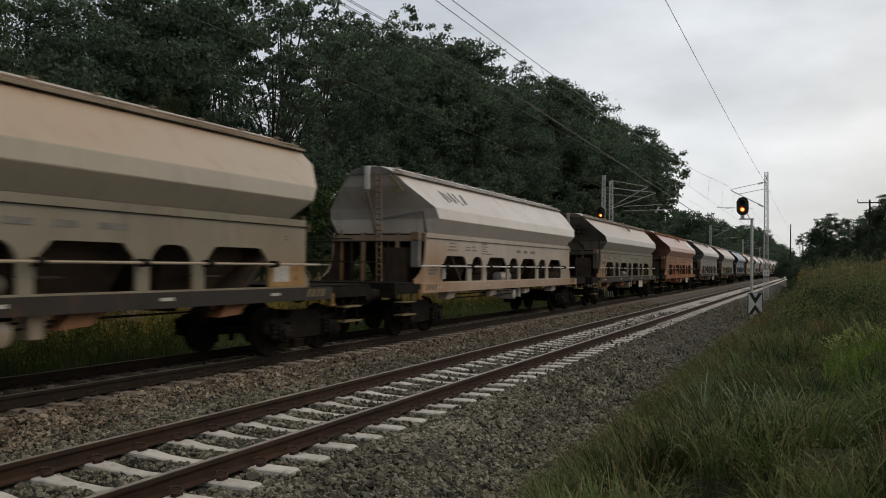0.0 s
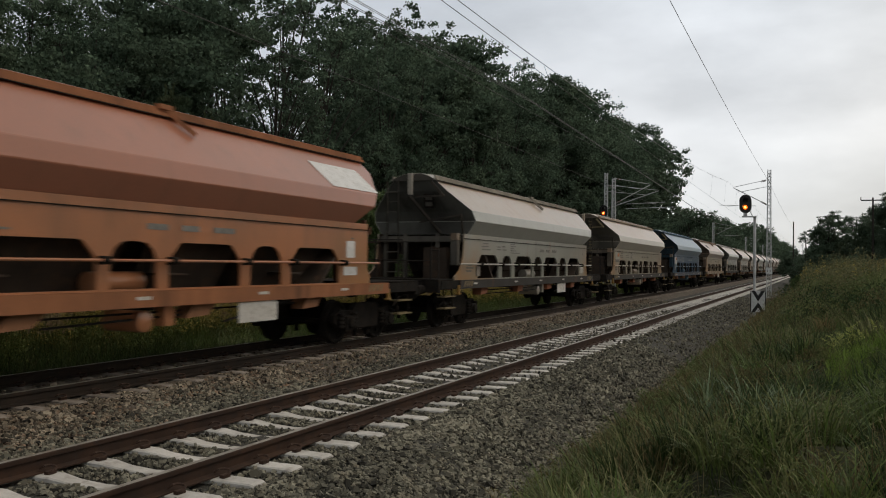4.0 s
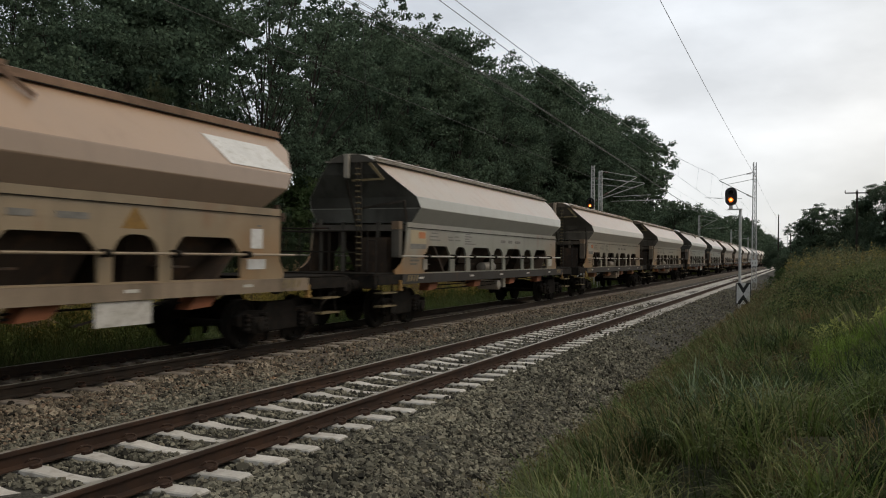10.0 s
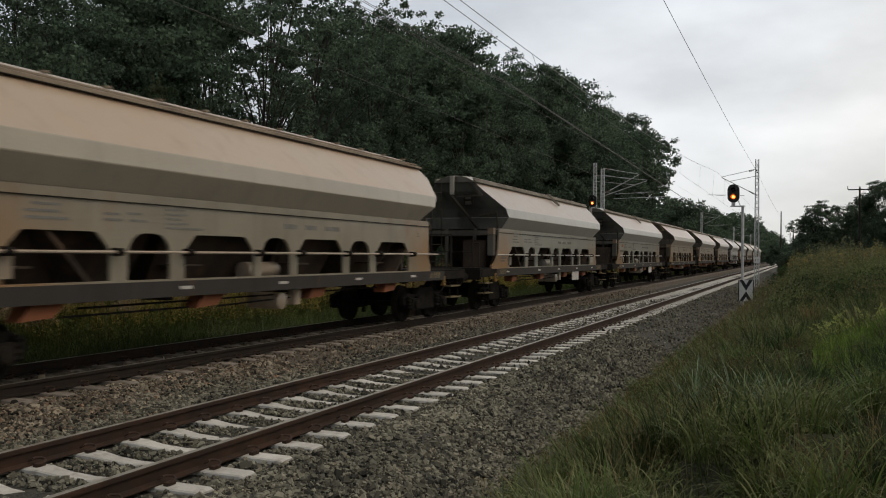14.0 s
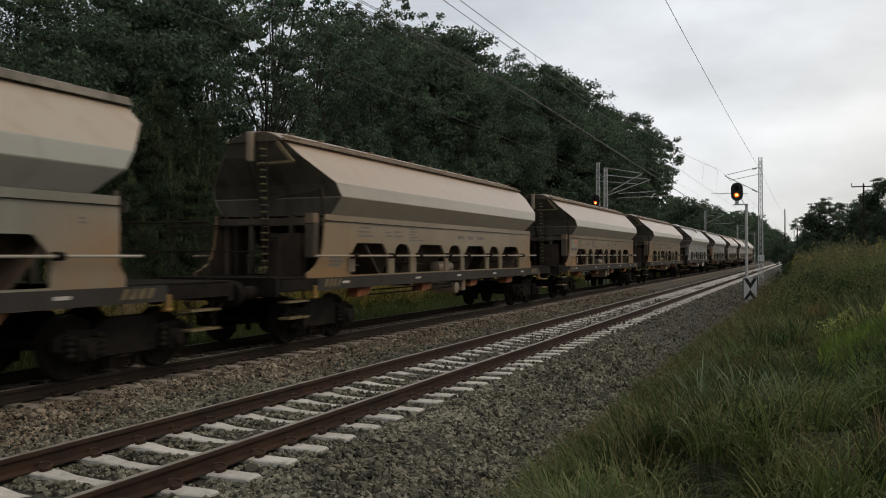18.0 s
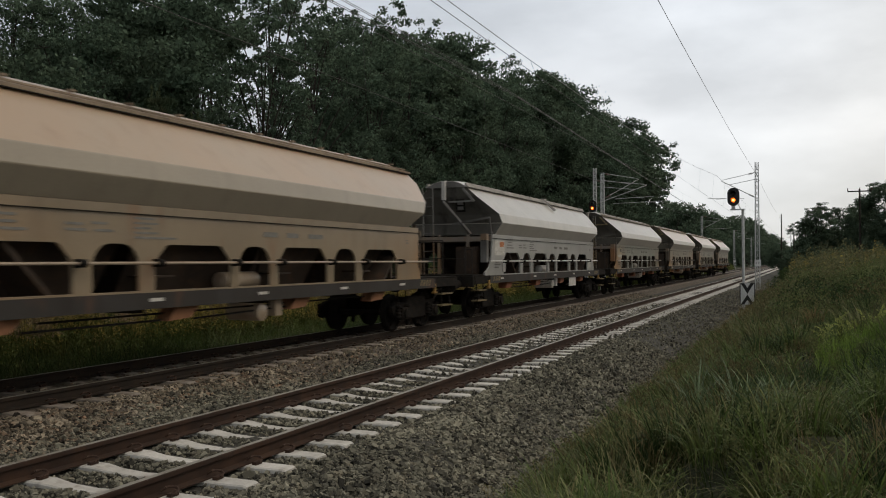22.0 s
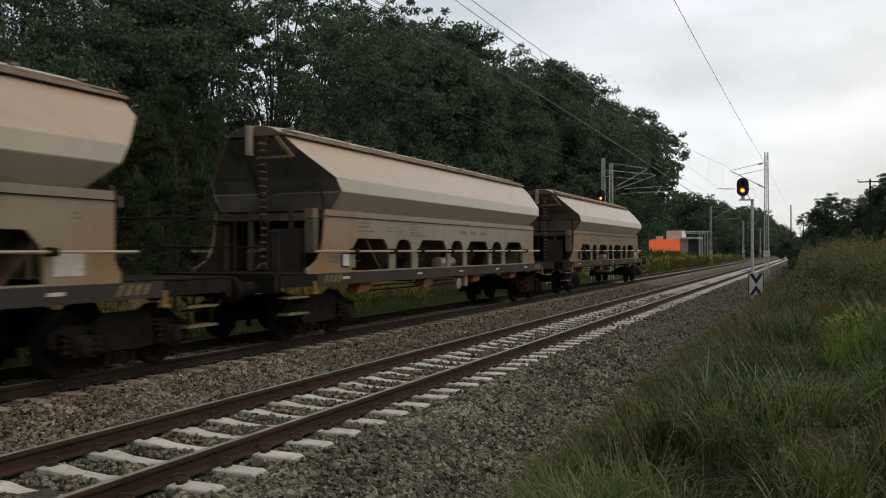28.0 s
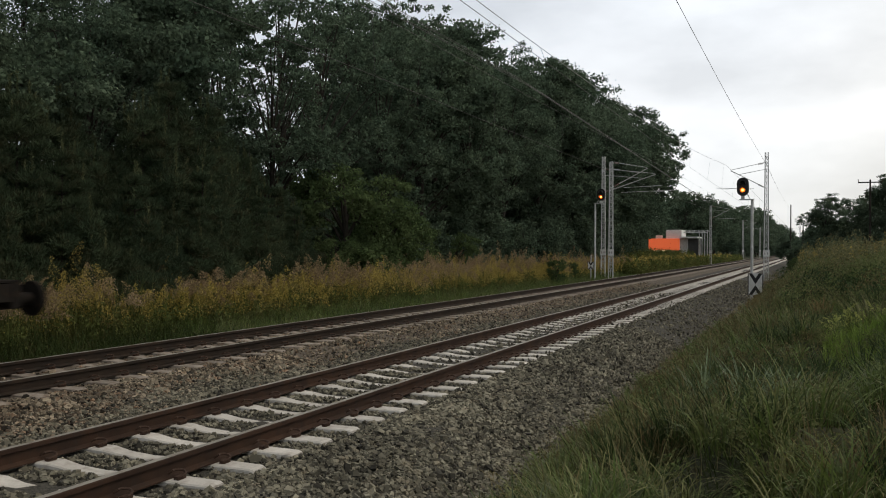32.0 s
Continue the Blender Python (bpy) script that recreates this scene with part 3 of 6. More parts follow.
def hopper_wagon(kind2, label, plate=False):
    """A covered bogie hopper wagon; its middle stands at the origin, the rails' top at height 0. kind2: plain lids with a lever half way along."""
    w = thing("hopper_wagon", label, "freight wagon", group="hopper wagons of the train")
    f0, f1 = -7.02, 6.84      # ends of the hull at the shoulders
    e0, e1 = -7.78, 7.40      # ends of the eaves

    # upper hull with drawn-in ends
    bm = bmesh.new()

    def ring(y, dy, squeeze=1.0):
        pts = []
        for s in (1, -1):
            half = [Vector((x * s * squeeze, y + d, z)) for (x, z), d in zip(HULL, dy)]
            pts += half if s == 1 else half[::-1]
        return pts

    ends0, ends1 = (-0.06, 0.0, -0.14, -0.58, -0.72), (-0.90, -0.48, -0.26, 0.50, 0.52)
    k = len(HULL)
    rings = loft(bm, [ring(f0, ends0), ring(f0 + 0.9, (0, 0, 0, 0, 0)), ring(0, (0, 0, 0, 0, 0)), ring(f1 - 1.1, (0, 0, 0, 0, 0)), ring(f1, ends1)], caps=False)
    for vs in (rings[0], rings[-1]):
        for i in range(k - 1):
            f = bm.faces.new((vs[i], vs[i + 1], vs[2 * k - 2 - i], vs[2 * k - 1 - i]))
            # end walls: soot and shade in one colour
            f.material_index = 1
    bm.normal_update()
    # faces above the shoulder get the painted warm light
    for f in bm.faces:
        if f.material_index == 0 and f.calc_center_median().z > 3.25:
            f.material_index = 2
    part("hopper_hull", bm, [M_PAINT, M_GRIME_SHADE, M_WARM_SLOPE], w, bevel=0.012)
    # sloping end walls of the hopper below the hull
    for y, d in ((f0 + 0.75, 1), (f1 - 0.75, -1)):
        bm = bmesh.new()
        loft(bm, [[Vector((-1.32, y, 2.68)), Vector((1.32, y, 2.68)), Vector((1.32, y + 1.5 * d, 1.2)), Vector((-1.32, y + 1.5 * d, 1.2))],
                  [Vector((-1.32, y + 0.1 * d, 2.68)), Vector((1.32, y + 0.1 * d, 2.68)), Vector((1.32, y + 1.6 * d, 1.2)), Vector((-1.32, y + 1.6 * d, 1.2))]])
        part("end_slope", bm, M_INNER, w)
    # roof: two curved lids, eave rims and a middle seam
    for s in (-1, 1):
        bm = bmesh.new()
        prof = [(0.02, 4.33), (0.26, 4.31), (0.46, 4.25), (0.62, 4.16), (0.62, 4.12), (0.44, 4.20), (0.25, 4.26), (0.02, 4.28)]
        loft(bm, [[Vector((x * s, y, z - (0.05 if abs(y) > 7 else 0))) for x, z in prof] for y in (e0, -6.9, -3.4, 0, 3.4, 6.6, e1)])
        part("roof_lid", bm, M_PAINT, w)
        bm = bmesh.new()
        beam(bm, (0.675 * s, e0, 4.095), (0.675 * s, e1, 4.095), 0.09, 0.05)
        if not kind2:
            beam(bm, (0.60 * s, e0 + 0.1, 4.175), (0.60 * s, e1 - 0.1, 4.175), 0.06, 0.03)
            for k in range(13):
                box(bm, 0.42 * s, e0 + 0.55 + k * 1.16, 4.25, 0.54 * s, e0 + 0.62 + k * 1.16, 4.285)
        else:
            beam(bm, (0.65 * s, e0, 4.16), (0.65 * s, e1, 4.16), 0.05, 0.08)
        part("eave_rim", bm, M_FRAME, w)
        # thin dark beam standing in for the shadow gap below the rim
        bm = bmesh.new()
        beam(bm, (0.712 * s, e0 + 0.05, 4.062), (0.712 * s, e1 - 0.05, 4.062), 0.02, 0.016)
        part("rim_seal", bm, M_SOOT, w, "dark strip painting the shadow gap under the roof rim")
        if kind2:
            bm = bmesh.new()
            beam(bm, (0.62 * s, 0.9, 4.22), (1.02 * s, 1.25, 3.80), 0.07, 0.07)
            box(bm, 0.60 * s, 0.75, 4.18, 0.72 * s, 1.05, 4.26)
            part("lid_lever", bm, M_FRAME, w)
    # gables closing the roof
    for y in (e0, e1):
        bm = bmesh.new()
        pts = [(-0.64, 4.06), (0.64, 4.06), (0.62, 4.11), (0.44, 4.19), (0.25, 4.25), (-0.25, 4.25), (-0.44, 4.19), (-0.62, 4.11)]
        loft(bm, [[Vector((x, y + d, z)) for x, z in pts] for d in (-0.03, 0.03)])
        part("roof_gable", bm, M_GRIME_SHADE, w)

    for s in (-1, 1):
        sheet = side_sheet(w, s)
        bm = bmesh.new()
        beam(bm, (1.385 * s, SHEET0 + 0.1, 2.455), (1.385 * s, SHEET1, 2.455), 0.03, 0.013)
        part("seam_rail", bm, M_SOOT, sheet, "dark weld seam")
        bm = bmesh.new()
        pts = [(1.26, 1.06), (1.44, 1.06), (1.44, 1.298), (1.26, 1.298), (1.26, 1.26), (1.41, 1.26), (1.41, 1.10), (1.26, 1.10)]
        loft(bm, [[Vector((x * s, y, z)) for x, z in pts] for y in (SHEET0 - 0.3, SHEET1 + 0.9)])
        part("sill", bm, M_FRAME, w)
        # long rail along the windows, with its sleeves
        bm = bmesh.new()
        bar(bm, (1.49 * s, SHEET0 - 0.45, 1.74), (1.49 * s, SHEET1 + 0.32, 1.74), 0.022, 8)
        rail = part("control_rod", bm, M_PAINT, w)
        for a, b, wide in WINDOWS:
            if wide:
                for y in (a - 0.02, b + 0.04):
                    bm = bmesh.new()
                    lathe_y = [(-0.06, 0.035), (-0.06, 0.058), (0.06, 0.058), (0.06, 0.035)]
                    rings = [[Vector((1.49 * s + r * math.cos(k * math.tau / 10), y + d, 1.74 + r * math.sin(k * math.tau / 10))) for k in range(10)] for d, r in lathe_y]
                    loft(bm, rings)
                    box(bm, 1.37 * s, y - 0.03, 1.68, 1.46 * s, y + 0.03, 1.80)
                    part("rod_bracket", bm, M_SOOT, rail)
        # flap cover behind each wide window
        for a, b, wide in WINDOWS:
            bm = bmesh.new()
            if wide:
                loft(bm, [[Vector((1.02 * s, a - 0.05, 2.12)), Vector((1.02 * s, b + 0.05, 2.12)), Vector((0.55 * s, b + 0.05, 1.10)), Vector((0.55 * s, a - 0.05, 1.10))],
                          [Vector((1.00 * s, a - 0.05, 2.12)), Vector((1.00 * s, b + 0.05, 2.12)), Vector((0.53 * s, b + 0.05, 1.10)), Vector((0.53 * s, a - 0.05, 1.10))]])
                box(bm, 0.6 * s, a + 0.1, 1.52, 1.30 * s, a + 0.5, 1.55)
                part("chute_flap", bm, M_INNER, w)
        # outlet chutes under the sill
        for y in (-5.55, -2.2, 1.15, 4.4):
            bm = bmesh.new()
            top = [(1.02, y - 0.22, 1.08), (1.32, y - 0.22, 1.08), (1.32, y + 0.34, 1.08), (1.02, y + 0.34, 1.08)]
            low = [(1.10, y - 0.46, 0.85), (1.37, y - 0.46, 0.85), (1.37, y + 0.06, 0.88), (1.10, y + 0.06, 0.88)]
            loft(bm, [[Vector((x * s, yy, z)) for x, yy, z in top], [Vector((x * s, yy, z)) for x, yy, z in low]], caps=True)
            part("outlet_chute", bm, M_CHUTE, w, "rust-stained discharge chute")
        # lettering and plates
        bm = bmesh.new()
        x = 1.3735 * s
        bars_of_text(bm, x, -5.95, 2.16, [(0, 0, 0.7), (0, 0.09, 0.55), (0.1, 0.18, 0.45), (1.3, 0.02, 0.35), (1.3, 0.1, 0.3), (1.8, 0.02, 0.35), (1.75, 0.12, 0.28)], s, 0.035)
        bars_of_text(bm, x, -3.4, 2.10, [(0, 0, 0.9), (0, 0.07, 0.5), (0, 0.14, 0.35), (0, 0.21, 0.5), (0, 0.28, 0.42)], s, 0.03)
        bars_of_text(bm, x, -0.2, 2.20, [(0, 0, 0.45), (0.75, 0, 0.4), (1.5, 0, 0.55)], s, 0.09)
        bars_of_text(bm, x, SHEET0 + 0.25, 1.52, [(0, 0, 0.4), (0, 0.09, 0.55), (0.05, 0.17, 0.4)], s, 0.05)
        bars_of_text(bm, x, 5.75, 2.18, [(0, 0, 0.13), (0, 0.06, 0.1)], s, 0.03)
        tagged(part("lettering", bm, M_TEXT, sheet, "rows of small dark lettering"), kind="stuff")
        bm = bmesh.new()
        box(bm, 1.371 * s, -6.42, 1.40, 1.40 * s, -6.14, 1.68)
        part("small_box", bm, M_FRAME, w)
        for y in (-6.6, -3.0, -0.3, 2.6, 5.4):
            bm = bmesh.new()
            box(bm, 1.4405 * s, y - 0.14, 1.17, 1.4445 * s, y + 0.14, 1.22)
            part("sill_marking", bm, M_LABEL, w)
        # warning stripes on the sill's ends
        for y0, d in ((SHEET0 - 0.05, 1), (SHEET1 - 0.05, 1)):
            bm = bmesh.new()
            for k in range(4):
                a = y0 + k * 0.17
                loft(bm, [[Vector((x * s, a, 1.12)), Vector((x * s, a + 0.085, 1.12)), Vector((x * s, a + 0.165, 1.27)), Vector((x * s, a + 0.08, 1.27))] for x in (1.4405, 1.4445)])
            tagged(part("warning_stripes", bm, M_STEP, w, "worn yellow warning stripes"), kind="stuff")
        # yellow tow hooks at the sill's ends
        for y in (SHEET0 - 0.35, SHEET1 + 0.95):
            bm = bmesh.new()
            box(bm, 1.36 * s, y - 0.05, 0.92, 1.43 * s, y + 0.05, 1.16)
            box(bm, 1.34 * s, y - 0.08, 0.90, 1.45 * s, y + 0.08, 0.95)
            part("tow_hook", bm, M_YELLOW, w, "yellow tow hook", bevel=0.012)
    # inner hoppers, centre girder
    for y0, y1 in ((-6.0, -3.1), (-2.9, 0.0), (0.1, 2.6), (2.8, 5.4)):
        bm = bmesh.new()
        loft(bm, [[Vector((-1.3, y0, 2.7)), Vector((1.3, y0, 2.7)), Vector((1.3, y1, 2.7)), Vector((-1.3, y1, 2.7))],
                  [Vector((-0.55, y0 + 0.5, 1.0)), Vector((0.55, y0 + 0.5, 1.0)), Vector((0.55, y1 - 0.5, 1.0)), Vector((-0.55, y1 - 0.5, 1.0))]])
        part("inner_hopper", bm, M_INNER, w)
    bm = bmesh.new()
    box(bm, -0.32, -9.0, 0.98, 0.32, 9.0, 1.22)
    for y in (-3.2, 0.0, 2.9):
        box(bm, -1.3, y - 0.08, 1.0, 1.3, y + 0.08, 1.2)
    part("centre_girder", bm, M_SOOT, w)
    bm = bmesh.new()
    rings = [[Vector((0.95 + r * math.cos(k * math.tau / 14), y, 1.42 + r * math.sin(k * math.tau / 14))) for k in range(14)] for y, r in ((-0.95, 0.05), (-0.90, 0.16), (0.08, 0.16), (0.13, 0.05))]
    loft(bm, rings)
    part("air_reservoir", bm, M_PAINT_R, w, "round air reservoir", smooth=40)
    bm = bmesh.new()
    rings = [[Vector((x, -0.1 + r * math.cos(k * math.tau / 14), 0.84 + r * math.sin(k * math.tau / 14))) for k in range(14)] for x, r in ((0.55, 0.05), (0.58, 0.16), (1.28, 0.16), (1.32, 0.06))]
    loft(bm, rings)
    box(bm, 1.1, 0.28, 0.75, 1.3, 0.5, 1.08)
    part("brake_cylinder", bm, M_PAINT_R, w, smooth=40)
    bm = bmesh.new()
    beam(bm, (1.15, -4.9, 0.96), (1.15, 4.0, 0.96), 0.03, 0.03)
    beam(bm, (1.2, -5.2, 0.86), (1.2, -2.6, 0.86), 0.03, 0.03)
    beam(bm, (1.2, -1.9, 0.84), (1.2, 0.8, 0.90), 0.03, 0.03)
    part("brake_rod", bm, M_SOOT, w)
    if plate:
        bm = bmesh.new()
        box(bm, 1.39, 1.95, 0.70, 1.41, 3.05, 1.05)
        part("hanging_plate", bm, M_LABEL, w, "pale plate hanging below the sill")
        bm = bmesh.new()
        beam(bm, (1.36, 1.6, 0.75), (1.36, 3.6, 1.05), 0.03, 0.03)
        part("plate_stay", bm, M_SOOT, w)

    for d in (-1, 1):
        ye = 9.06 * d
        y_in = -7.2 if d < 0 else 6.6
        bm = bmesh.new()
        box(bm, -1.38, min(ye, ye - 0.14 * d), 0.98, 1.38, max(ye, ye - 0.14 * d), 1.30)
        part("end_beam", bm, M_SOOT, w, bevel=0.012)
        bm = bmesh.new()
        box(bm, -1.36, min(y_in, ye), 1.302, 1.36, max(y_in, ye), 1.33)
        part("platform", bm, M_SOOT, w)
        for s in (-1, 1):
            bm = bmesh.new()
            # near-black edge imitates the open darkness beside the platform
            beam(bm, (1.36 * s, y_in, 1.18), (1.36 * s, ye - 0.15 * d, 1.18), 0.06, 0.22)
            part("platform_edge", bm, M_SOOT, w)
        for s in (-1, 1):
            bf = bmesh.new()
            rings = [[Vector((0.875 * s + r * math.cos(k * math.tau / 16), ye + yy * d, 1.06 + r * math.sin(k * math.tau / 16))) for k in range(16)]
                     for yy, r in ((0, 0.13), (0.30, 0.12), (0.30, 0.085), (0.54, 0.085), (0.545, 0.23), (0.60, 0.235), (0.615, 0.2))]
            loft(bf, rings)
            part("buffer", bf, M_SOOT, w, smooth=35)
            # steps below the corner
            for yy in (-0.28, 0.28):
                bm = bmesh.new()
                beam(bm, (1.30 * s, ye - 0.75 * d + yy, 1.1), (1.34 * s, ye - 0.75 * d + yy, 0.52), 0.03, 0.03)
                part("step_hanger", bm, M_SOOT, w)
            for z in (0.85, 0.54):
                bm = bmesh.new()
                box(bm, 1.16 * s, ye - 0.75 * d - 0.36, z, 1.40 * s, ye - 0.75 * d + 0.36, z + 0.035)
                part("step", bm, M_STEP, w, "worn yellow footstep")
            # posts under the hull's ends
            bm = bmesh.new()
            beam(bm, (1.25 * s, y_in + (0.15 if d < 0 else -0.1), 1.32), (1.25 * s, y_in + (0.15 if d < 0 else -0.1), 2.68), 0.08, 0.08)
            beam(bm, (0.5 * s, y_in, 1.32), (0.5 * s, y_in, 2.6), 0.09, 0.09)
            part("end_post", bm, M_GRIME_SHADE, w)
        bm = bmesh.new()
        beam(bm, (-1.36, y_in, 2.45), (1.36, y_in, 2.45), 0.07, 0.16)
        part("end_cross_beam", bm, M_GRIME_SHADE, w)
        # guard rail of the platform
        bm = bmesh.new()
        yr = ye - 0.25 * d
        for xa, xb in ((-1.3, 1.05),):
            bar(bm, (xa, yr, 2.32), (xb, yr, 2.32), 0.018, 6)
            bar(bm, (xa, yr, 1.82), (xb, yr, 1.82), 0.013, 6)
            for xx in (-1.3, -0.5, 0.3, 1.05):
                bar(bm, (xx, yr, 1.32), (xx, yr, 2.32), 0.016, 6)
        bar(bm, (-1.3, yr, 2.32), (-1.3, y_in, 2.32), 0.016, 6)
        part("guard_rail", bm, M_FRAME, w)
        bm = bmesh.new()
        beam(bm, (0, ye, 1.05), (0, ye + 0.45 * d, 1.0), 0.07, 0.10)
        beam(bm, (0, ye + 0.3 * d, 1.0), (0, ye + 0.6 * d, 0.95), 0.10, 0.05)
        bar(bm, (0.32, ye, 0.95), (0.30, ye + 0.5 * d, 0.62), 0.028, 6)
        part("screw_coupling", bm, M_SOOT, w)

    # front end: filler pipe, ladder, stays and cabinet
    yf = e0 - 0.03
    bm = bmesh.new()
    box(bm, -0.10, yf - 0.14, 3.66, 0.02, yf - 0.02, 4.26)
    part("vent_duct", bm, M_PAINT, w, bevel=0.01)
    bm = bmesh.new()
    if kind2:
        beam(bm, (-0.06, yf - 0.08, 3.62), (0.55, -7.1, 2.62), 0.07, 0.07)
    else:
        beam(bm, (-0.06, yf - 0.08, 3.62), (-0.06, -7.3, 2.5), 0.06, 0.06)
    part("duct_pipe", bm, M_GRIME_SHADE, w)
    bm = bmesh.new()
    left, wide = (0.24, 0.13) if not kind2 else (-0.75, 0.34)
    for xx in (left, left + wide):
        beam(bm, (xx, yf - 0.12, 4.05), (xx, yf - 0.02, 1.33), 0.03, 0.03)
    ladder = part("ladder", bm, M_GRIME_SHADE, w)
    for k in range(18 if not kind2 else 9):
        z = 1.5 + k * (0.14 if not kind2 else 0.28)
        bm = bmesh.new()
        bar(bm, (left, yf - 0.06 - (z - 1.3) * 0.035, z), (left + wide, yf - 0.06 - (z - 1.3) * 0.035, z), 0.022 if not kind2 else 0.014, 6)
        part("rung", bm, M_STEP if not kind2 else M_GRIME_SHADE, ladder)
    bm = bmesh.new()
    beam(bm, (0.10, yf - 0.04, 3.60), (0.92, yf - 0.04, 3.62), 0.05, 0.05)
    beam(bm, (0.58, yf - 0.06, 4.02), (0.95, yf - 0.02, 3.60), 0.06, 0.07)
    part("end_stay", bm, M_STEP if not kind2 else M_GRIME_SHADE, w)
    bm = bmesh.new()
    beam(bm, (0.05, -7.42, 2.92), (1.28, -7.30, 3.12), 0.05, 0.06)
    beam(bm, (1.28, -7.34, 3.12), (1.28, -7.20, 2.60), 0.05, 0.05)
    part("end_stay", bm, M_GRIME_SHADE, w)
    if kind2:
        bm = bmesh.new()
        m = Matrix.Translation((0.42, -7.60, 3.50)) @ Matrix.Rotation(radians(9), 4, "X")
        box(bm, -0.16, -0.05, -0.20, 0.16, 0.0, 0.20, m)
        hatch = part("end_hatch", bm, M_SOOT, w, "dark inspection hatch in the end wall", bevel=0.015)
        bm = bmesh.new()
        box(bm, -0.10, -0.06, 0.03, 0.10, -0.045, 0.14, m)
        box(bm, -0.10, -0.06, -0.14, 0.10, -0.045, -0.03, m)
        part("hatch_panel", bm, M_GRIME_SHADE, hatch)
    bm = bmesh.new()
    box(bm, 1.06, -7.60, 1.70, 1.28, -7.40, 2.40)
    part("brake_cabinet", bm, M_GRIME_SHADE, w, bevel=0.02)
    bm = bmesh.new()
    box(bm, 1.08, -7.62, 2.404, 1.28, -7.42, 2.60)
    part("cabinet_cover", bm, M_PAINT_R, w)
    bm = bmesh.new()
    box(bm, 0.2, -7.5, 1.33, 0.9, -7.25, 2.2)
    part("end_bulkhead", bm, M_INNER, w)
    bm = bmesh.new()
    bar(bm, (0.98, -8.72, 1.33), (0.98, -8.72, 2.1), 0.02, 6)
    bar(bm, (1.22, -8.72, 1.33), (1.22, -8.72, 2.1), 0.02, 6)
    bar(bm, (0.98, -8.72, 2.1), (1.22, -8.72, 2.1), 0.02, 6)
    part("hand_brake_hoop", bm, M_FRAME, w)
    wheels = bogie(w, -6.98) + bogie(w, 6.98)
    return w, wheels


BEIGE, GREY, TAN = (0.49, 0.395, 0.295), (0.445, 0.405, 0.340), (0.435, 0.340, 0.245)
CREAM = (0.46, 0.400, 0.320)
WHITE, BRICK, BLUE, ROSE, SLATE = (0.72, 0.69, 0.65), (0.49, 0.195, 0.085), (0.012, 0.103, 0.175), (0.38, 0.245, 0.165), (0.052, 0.050, 0.048)
# per wagon: lids with a lever or not, hull colour, sill colour, label
CONSIST = [
    (0, BEIGE, SLATE, "beige covered hopper wagon with a yellowed end panel"),
    (0, WHITE, WHITE, "white hopper wagon with graffiti and rust stains"),
    (1, CREAM, SLATE, "cream-beige hopper wagon with a pale hanging plate"),
    (1, BRICK, BRICK, "faded brick-orange hopper wagon with a white patch"),
    (1, GREY, SLATE, "grey hopper wagon with a pale hanging plate"),
    (0, BEIGE, SLATE, "beige hopper wagon with an orange logo panel"),
    (0, BLUE, (0.09, 0.11, 0.14), "dark blue hopper wagon with white lettering"),
    (1, ROSE, TAN, "dusty rose-brown hopper wagon with a white patch"),
    (0, GREY, SLATE, "pale grey-beige hopper wagon with dirty, shade-darkened end wall"),
    (0, BEIGE, SLATE, "beige hopper wagon with an orange logo panel"),
    (0, BEIGE, SLATE, "dusty beige covered hopper wagon"),
    (1, GREY, SLATE, "pale grey hopper wagon with a lid lever"),
    (1, GREY, SLATE, "grey-beige hopper wagon with an orange logo panel"),
    (0, TAN, SLATE, "brownish dusty hopper wagon"),
    (0, TAN, SLATE, "tan hopper wagon with an orange logo panel"),
    (0, TAN, SLATE, "tan hopper wagon with sooty, shade-darkened end wall"),
    (1, WHITE, SLATE, "clean white-grey hopper wagon with an orange logo panel"),
    (0, GREY, SLATE, "pale grey hopper wagon with red cabinet"),
    (0, BEIGE, SLATE, "beige covered hopper wagon, dirty below"),
    (0, BEIGE, SLATE, "beige hopper wagon with a square white reflector"),
    (0, TAN, SLATE, "tan hopper wagon at the train's tail"),
]
train, axles = [], []
masters = {0: hopper_wagon(0, "covered hopper wagon"), 1: hopper_wagon(1, "covered hopper wagon", True)}
used = set()
